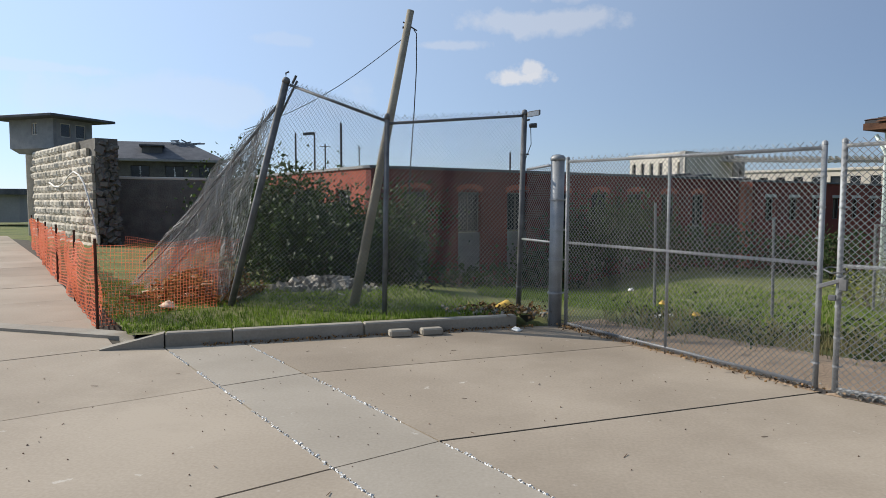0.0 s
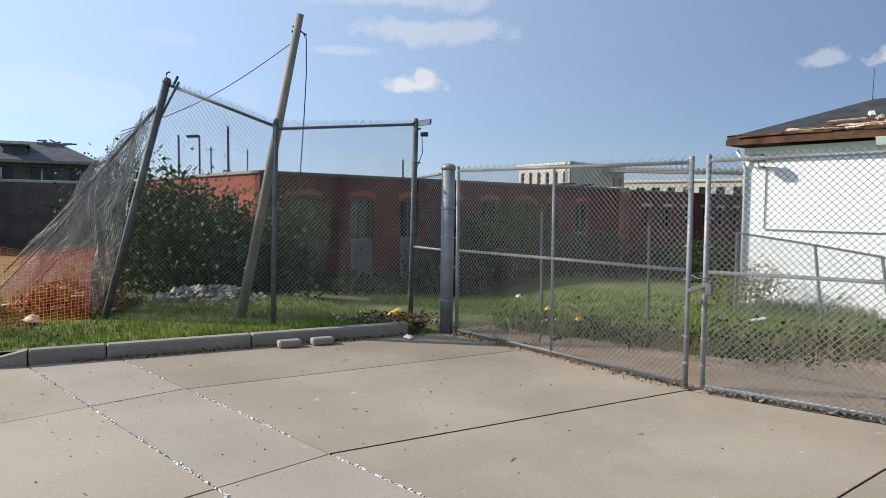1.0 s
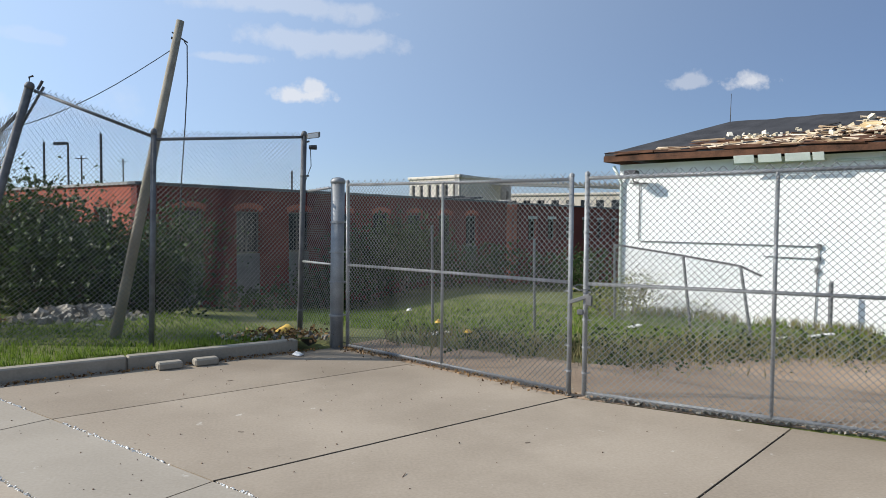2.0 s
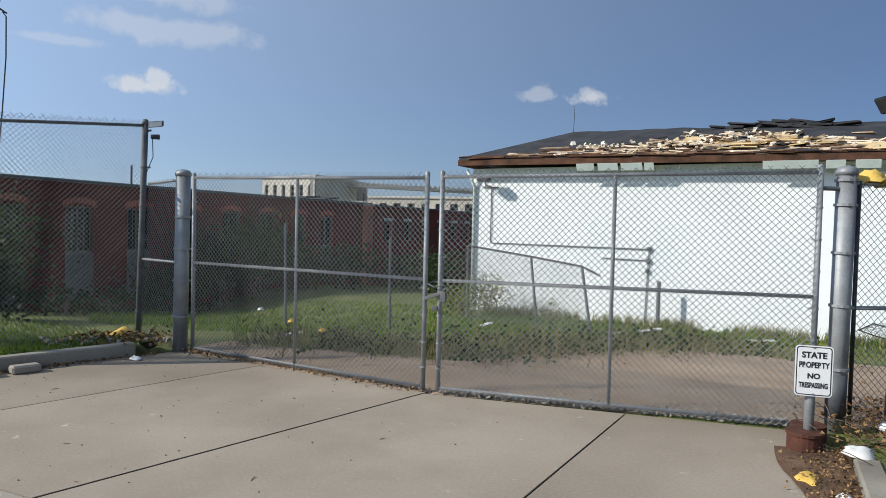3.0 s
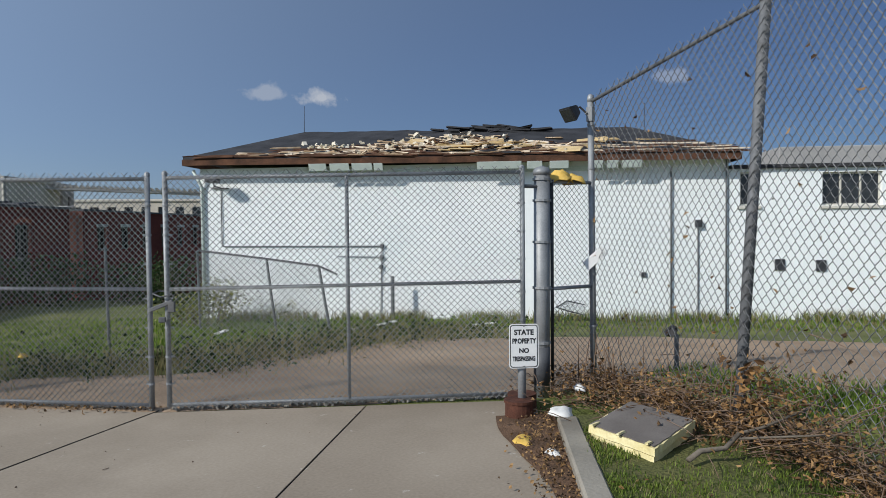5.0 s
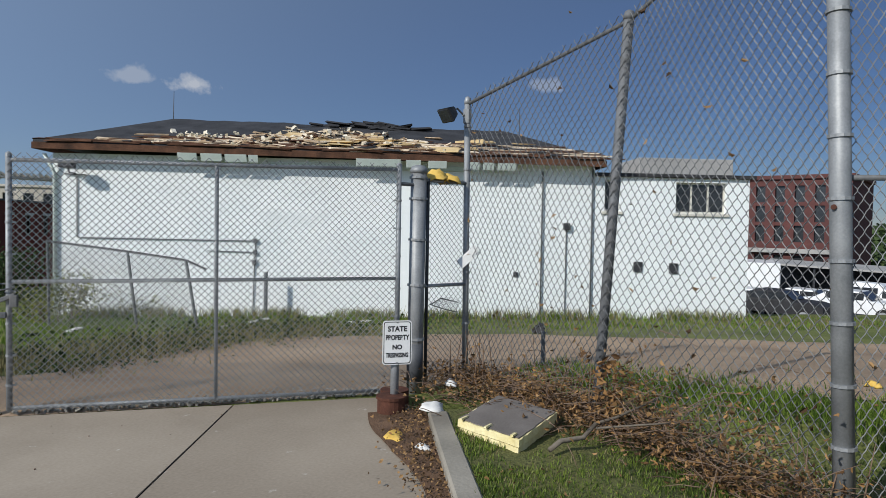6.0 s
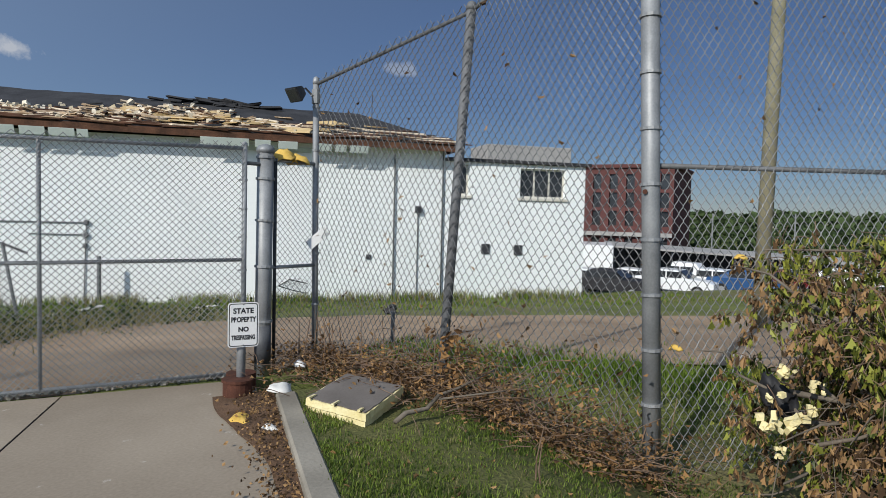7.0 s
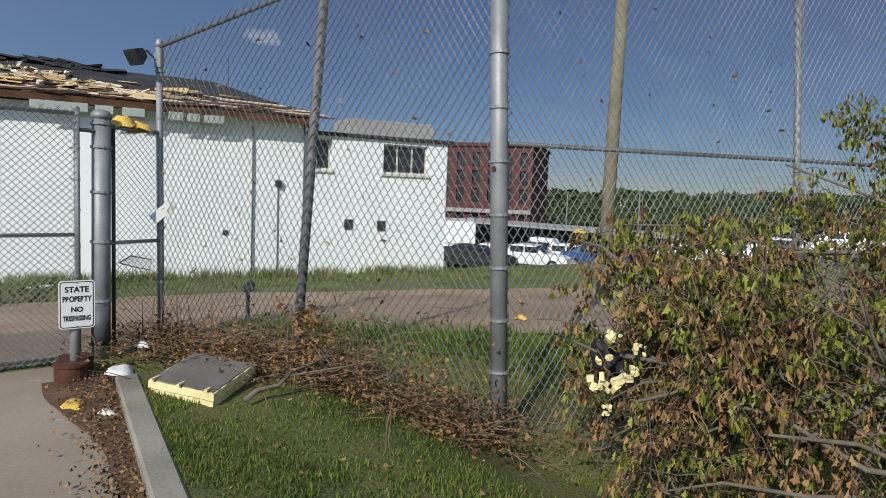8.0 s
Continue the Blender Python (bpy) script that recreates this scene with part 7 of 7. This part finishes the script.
BOUGHS = (
    (V(5.7, -3.7, 1.2), V(5.4, -2.1, 1.5), V(5.2, -0.75, 1.62), 0.016), (V(4.2, -3.8, 0.7), V(3.95, -2.6, 0.85), V(3.75, -1.7, 0.5), 0.024),
    (V(3.7, -2.9, 0.2), V(3.6, -2.0, 0.45), V(3.95, -1.2, 0.7), 0.02), (V(5.6, -4.4, 1.2), V(5.4, -3.2, 1.75), V(5.8, -2.3, 2.15), 0.018),
    (V(4.1, -1.95, 0.2), V(4.2, -1.35, 0.55), V(4.35, -0.8, 0.25), 0.022), (V(5.2, -3.4, 1.35), V(5.0, -2.6, 1.5), V(5.1, -1.7, 1.35), 0.022),
    (V(3.8, -3.6, 0.9), V(3.9, -2.7, 1.05), V(4.3, -2.0, 1.0), 0.018), (V(3.6, -2.4, 0.2), V(3.55, -1.7, 0.3), V(3.7, -1.0, 0.2), 0.016),
    (V(5.9, -4.6, 1.2), V(6.1, -3.6, 2.0), V(6.2, -2.9, 2.75), 0.02), (V(3.9, -3.3, 0.3), V(3.75, -2.5, 0.35), V(3.6, -1.5, 0.6), 0.024),
    (V(4.6, -1.4, 0.9), V(4.9, -0.9, 1.35), V(5.2, -0.55, 1.5), 0.014), (V(4.4, -1.0, 0.5), V(4.5, -0.55, 0.85), V(4.7, -0.3, 0.95), 0.012),
)
for a, b, c, w in BOUGHS:
    bend = V(rng.uniform(-0.06, 0.06), rng.uniform(-0.05, 0.05), rng.uniform(0.02, 0.08))
    part("limb", rod([a, a.lerp(b, 0.5) + bend, b, b.lerp(c, 0.5) + bend, c], [w, w * 0.9, w * 0.8, w * 0.6, w * 0.35], 8), DEADBARK, brush, smooth=True)
    tips += [(c, V(0, 0, 1)), (b.lerp(c, 0.6), V(0, 0, 1))] * 2
high_tips = []
for q in (V(6.15, -3.3, 2.4), V(6.2, -3.0, 2.7), V(6.1, -3.6, 2.1), V(6.0, -3.9, 1.8), V(5.9, -3.2, 1.9), V(6.2, -4.2, 2.3), V(5.3, -1.0, 1.7), V(5.2, -0.8, 1.5), V(5.25, -1.3, 1.5), V(5.5, -2.4, 1.9)):
    high_tips.append(q)
bm = bmesh.new()
for i in range(430):
    p = pile()
    p.x = rng.uniform(3.75, 4.7) if i % 2 else p.x
    p.y -= 0.1
    cap = 1.5 - 0.75 * smooth(p.y, -1.7, -0.3) + 0.3 * smooth(-p.y, 1.8, 3.5) - 0.5 * smooth(4.5 - p.x, 0, 1.0)
    p.z = rng.uniform(0.0, cap)
    d = V(rng.uniform(-0.5, 0.2), rng.uniform(-1, 1), rng.uniform(-0.6, 0.45)).normalized() * rng.uniform(0.2, 0.75)
    if p.y + d.y > -0.5:
        d.y = -abs(d.y)
    r = rng.choice((0.002, 0.003, 0.004, 0.007))
    tube(bm, [p, p + d * 0.35 + V(0, 0, rng.uniform(-0.04, 0.06)), p + d * 0.7 + V(rng.uniform(-0.05, 0.05), 0, rng.uniform(-0.05, 0.05)), p + d], [r, r * 0.9, r * 0.7, r * 0.4], 5, False)
for i in range(60):
    p = V(rng.uniform(4.6, 6.0), rng.uniform(-4.6, -1.2), 0)
    p.z = 1.0 + 0.25 * smooth(-p.y, 1.8, 3.5)
    d = V(rng.uniform(-0.3, 0.3), rng.uniform(-0.6, 0.9), rng.uniform(0.25, 0.75)) * rng.uniform(0.6, 1.1)
    tube(bm, [p, p + d * 0.4 + V(0, 0, 0.05), p + d * 0.75 + V(0, 0, 0.04), p + d], [0.007, 0.006, 0.004, 0.002], 5, False)
tagged(part("bare_twig_mass", bm, DEADBARK, brush, "grey bare twigs"), kind="stuff")
green, dry = ([], []), ([], [])
sprigs = bmesh.new()
for i in range(13500):
    if i % 36 == 0:
        p = rng.choice(high_tips) + V(rng.gauss(0, 0.13), rng.gauss(0, 0.14), rng.gauss(-0.08, 0.14))
    else:
        t, d = rng.choice(tips)
        p = t + V(rng.gauss(0, 0.13), rng.gauss(0, 0.14), rng.gauss(-0.1, 0.12))
        cap = 1.74 - 0.7 * smooth(p.y, -1.4, -0.45) + 0.15 * smooth(-p.y, 1.6, 3.0) - 0.5 * smooth(4.5 - p.x, 0, 1.0)
        cap *= 1 + 0.3 * noise.noise(Vector((p.x * 1.6, p.y * 1.6, 6)))
        if p.z > cap or rng.random() < 0.42:
            p.z = -0.1 + (cap + 0.1) * rng.uniform(0.05, 1.0) ** 0.7
        if noise.noise(p * 2.9) < -0.2 or p.x < 3.7 or (p.z > 0.78 * cap and rng.random() < 0.35):
            continue
    edge = -0.5 - 0.05 * (p.x - 4.0) + 0.22 * noise.noise(Vector((p.x * 2, p.z * 3.5, 2))) + 0.2 * smooth(p.x, 4.9, 5.6) * smooth(0.5 - p.z, 0, 0.5)
    if p.z < -0.1 or p.y > edge or (p.x < 4.4 and -0.98 < p.y < -0.55 and 0.42 < p.z < 1.05):
        continue
    fade = 0.5 - 0.2 * (p.z - 0.7) + 0.35 * noise.noise(p * 1.7)
    d = V(rng.uniform(-0.8, 0.5), rng.uniform(-0.8, 0.8), rng.uniform(-0.9, 0.25)).normalized() * rng.uniform(0.08, 0.22)
    tube(sprigs, [p, p + d * 0.5 + V(0, 0, 0.015), p + d], [0.0035, 0.003, 0.002], 3, False)
    tgt = dry if rng.random() < fade else green
    for k in range(7):
        q = p + d * rng.uniform(0.2, 1.05) + V(rng.gauss(0, 0.018), rng.gauss(0, 0.018), rng.gauss(-0.01, 0.015))
        leaf(*tgt, q, rng.uniform(0.03, 0.07), True, 1.6, rng.uniform(0.6, 1.1))
tagged(part("stalk_mass", sprigs, TWIG, brush, "thin brown leaf stalks"), kind="stuff")
tagged(part("green_leaves", green, LEAF, brush, "drooping yellow-green lobed leaves"), kind="stuff")
tagged(part("dry_leaves", dry, LEAF_DRY, brush, "withered brown leaves"), kind="stuff")
for x, y, z, w in ((4.2, -0.68, 0.66, 0.07), (4.24, -0.8, 0.66, 0.09), (4.26, -0.72, 0.8, 0.05), (4.25, -0.78, 0.95, 0.06), (4.15, -0.74, 0.5, 0.05), (4.22, -0.88, 0.74, 0.05), (4.3, -0.96, 0.86, 0.05)):
    vs, fs = [], []
    for k in range(7):
        lump(vs, fs, (x + rng.uniform(-0.3, 0.3) * w, y + rng.uniform(-0.9, 0.9) * w, z + rng.uniform(-0.6, 0.6) * w), w * rng.uniform(0.2, 0.45))
    solo("foam_scrap", (vs, fs), FOAM, "broken yellow foam scrap caught in the branches", "scrap")
bm = bmesh.new()
grid = []
for i in range(9):
    row = []
    for j in range(9):
        u, v = i / 8 - 0.5, j / 8 - 0.5
        crease = noise.noise(Vector((u * 5, v * 5, 3)))
        row.append(bm.verts.new(V(4.42, -0.78, 0.72) + V(0.05 + 0.09 * crease + 0.1 * u * u, 0.25 * u * (1 - 0.5 * abs(v)), 0.2 * v + 0.12 * u + 0.05 * crease)))
    grid.append(row)
for i in range(8):
    for j in range(8):
        bm.faces.new((grid[i][j], grid[i + 1][j], grid[i + 1][j + 1], grid[i][j + 1]))
r = bmesh.ops.extrude_face_region(bm, geom=bm.faces[:])
bmesh.ops.translate(bm, verts=[v for v in r["geom"] if isinstance(v, bmesh.types.BMVert)], vec=(0.012, 0, 0))
solo("black_sheet", bm, BLACK, "crumpled black plastic sheet stuck in the branches", "plastic sheet", smooth=True)


def tufts(label, n, where, h, w, m):
    vs, fs = [], []
    for i in range(n):
        x, y, z = where()
        for _ in range(3):
            blade(vs, fs, (x + rng.gauss(0, 0.02), y + rng.gauss(0, 0.02), z - 0.01), h * rng.uniform(0.5, 1.3), w)
    return solo("grass", (vs, fs), m, label, "grass", "", "stuff")


def on_lawn_left():
    u, w = rng.random(), 0.15 + 7 * rng.random() ** 1.7
    p = KERB_A.lerp(KERB_B, u) + w * WALK + V(-0.05, 0.13, 0)
    return (p.x, p.y, 0.155 * (1 - smooth(w, 3, 12)) + (land(p.x, p.y) + 0.02) * smooth(w, 1, 8))


def on_lawn_right():
    while True:
        p = KR_A + KR_D * rng.uniform(0, 8) + KR_N * (0.2 + 4.5 * rng.random() ** 1.3)
        w = (p - KR_A).dot(KR_N) - 0.14
        bare = noise.noise(Vector((p.x * 1.1, p.y * 1.1, 5))) + 0.5 * noise.noise(Vector((p.x * 4, p.y * 4, 8))) - 0.5 * math.exp(-((p.x - 5.2) / 0.7) ** 2 - ((p.y - 2.4) / 0.6) ** 2)
        if bare > rng.uniform(-0.35, 0.15):
            return (p.x, p.y, verge(p.x, p.y, w))


tufts("short green grass on the lawn behind the kerb", 5200, on_lawn_left, 0.085, 0.006, GRASS)
tufts("short green grass on the verge", 22000, on_lawn_right, 0.045, 0.005, GRASS_LUSH)
tufts("yellowed grass among the green on the verge", 1400, on_lawn_right, 0.06, 0.004, GRASS_DRY)
litter("small dead leaves strewn over the verge", 420, lambda: (lambda q: (q[0], q[1], q[2] + 0.03))(on_lawn_right()), 0.035, LEAF_DRY, True)


def yard():
    while True:
        x, y = rng.uniform(0, 16), rng.uniform(7, 24)
        n = 0.805 * x + 0.593 * y
        if n > 9.2 and y > 8.9 + 0.05 * x and 0.832 * (x - 10.5) + 0.555 * (y - 18.3) < -0.2 and rng.random() < 9 / n:
            return (x, y, land(x, y))


tufts("mown green grass in the yard behind the gate", 6500, yard, 0.1, 0.011, GRASS)


def wall_foot():
    while True:
        s = rng.uniform(0.5, 19.3)
        p = wp(s, 0, abs(rng.gauss(0.2, 0.4)) + 0.05)
        if noise.noise(Vector((s * 0.9, 2, 7))) > rng.uniform(-0.5, 0.35):
            return (p.x, p.y, land(p.x, p.y))


tufts("long green grass along the foot of the white wall", 900, wall_foot, 0.24, 0.011, GRASS)
tufts("long pale grass along the foot of the white wall", 900, wall_foot, 0.3, 0.010, GRASS_DRY)


def strip():
    f = rng.random()
    p = V(10.5, 10.5, 0).lerp(V(20.5, -3, 0), f) + WN * rng.uniform(0.2, 4.5)
    return (p.x, p.y, land(p.x, p.y))


tufts("green grass strip between the track and the white wall", 2600, strip, 0.08, 0.011, GRASS)
tufts("dry grass between the track and the white wall", 1300, strip, 0.09, 0.010, GRASS_DRY)


def track_edge():
    u = rng.uniform(0.02, 0.42)
    x, y, z = road_at(u, 0.93)
    return (x + rng.gauss(0.3, 0.5), y + rng.gauss(0.4, 0.6), z)


tufts("dry weeds along the gravel track", 1500, track_edge, 0.2, 0.008, GRASS_DRY)
vs, fs = [], []
for i in range(1500):
    x, y, z = track_edge()
    if noise.noise(Vector((x * 1.3, y * 1.3, 9))) < -0.12:
        continue
    h = abs(rng.gauss(0.1, 0.13))
    for k in range(5):
        leaf(vs, fs, (x + rng.gauss(0, 0.03), y + rng.gauss(0, 0.03), z + h * k / 4), rng.uniform(0.04, 0.09))
solo("weeds", (vs, fs), LEAF_DARK, "dark leafy weeds along the gravel track", "weeds", "", "stuff")


def behind_fence():
    f = rng.random()
    p = V(8.4, 3.6, 0).lerp(V(7.6, -3.5, 0), f) + V(rng.gauss(0, 0.5), 0, 0)
    return (p.x, p.y, land(p.x, p.y))


tufts("uncut green grass behind the tall fence", 2600, behind_fence, 0.12, 0.008, GRASS)


def caught():
    panels = ((T_F, Q_F), (Q_F, R_F), (R_F, S_F))
    a, b = rng.choice(panels)
    p = a.lerp(b, rng.random())
    return (p.x - 0.02, p.y, rng.uniform(0.4, 4.0) if rng.random() < 0.5 else rng.uniform(0.2, 1.4))


litter("dead leaves caught in the fence mesh", 120, caught, 0.06, LEAF_DRY, True)
for p, m, lab in ((V(2.0, 9.0, 0.72), PAPER, "white paper scrap caught in the mesh"), (V(2.28, 8.55, 0.62), YELLOW, "yellow scrap caught in the mesh"), (V(2.55, 8.12, 0.55), YELLOW, "yellow scrap caught in the mesh"), (V(5.9, -0.68, 1.52), YELLOW, "yellow foam scrap caught in the mesh"), (V(5.8, -0.2, 0.75), YELLOW, "yellow leaf scrap caught in the mesh")):
    scrap("mesh_scrap", p, 0.06, m, lab, flat=0.6)
vs, fs = [], []
for i in range(420):
    a, b = rng.uniform(-0.5, 8), rng.uniform(-4, 6)
    p = PO + a * PA + b * PB
    if p.x * 0.805 + p.y * 0.593 > 6.7 or (p - Vector((KERB_A.x, KERB_A.y))).dot(KN) > -0.1 or (Vector((p.x, p.y, 0)) - KR_A).dot(KR_N) > -0.3:
        continue
    r = rng.random()
    if r < 0.93:
        lump(vs, fs, (p.x, p.y, 0.004), rng.uniform(0.002, 0.007))
    else:
        chip(vs, fs, (p.x, p.y, 0.004), rng.uniform(0.02, 0.09), 0.005, 0.004)
GRIT = (vs, fs)
solo("stub_post", rod([V(8.64, 3.45, land(8.64, 3.45) - 0.1), V(8.64, 3.45, 0.44)], 0.03, 8), GALV_OLD, "short grey steel post standing alone behind the tall fence", "post")
vs, fs = [], []
for i in range(9):
    lump(vs, fs, V(13.54, 5.48, land(13.54, 5.48) + 0.1) + V(rng.gauss(0, 0.08), rng.gauss(0, 0.08), rng.uniform(-0.06, 0.05)), rng.uniform(0.05, 0.09))
solo("rubbish_bag", (vs, fs), BLACK, "black rubbish bag lying in the grass by the track", "bag")
fl0 = V(6.73, 3.93, 0.93)
flap = thing("mesh_flap", fl0, "torn flap of fine grey mesh hooked on the narrow panel", "scrap")
rim = [fl0 + SX * x + V(0, 0, z) + out * 0.05 for x, z in ((-0.17, 0.03), (-0.05, 0.10), (0.16, 0.05), (0.14, -0.06), (-0.02, -0.02), (-0.17, 0.03))]
part("rim_wire", rod(rim, 0.006, 5), DARKMETAL, flap)
part("fine_mesh", chain(rim[0], rim[3], rim[2], rim[1], pitch=0.025, r=0.0018, seed=61), WIRE_PALE, flap)
litter("withered leaves hanging high in the mesh", 34, lambda: (lambda q, z: (q.x - 0.03, q.y - 0.02, z))(R_F.lerp(S_F, rng.uniform(0.05, 0.95)), rng.uniform(2.4, 4.3)), 0.05, TWIG, True)
solo("grit", GRIT, TWIG, "scattered grit and twig bits on the concrete", "grit", "", "stuff")
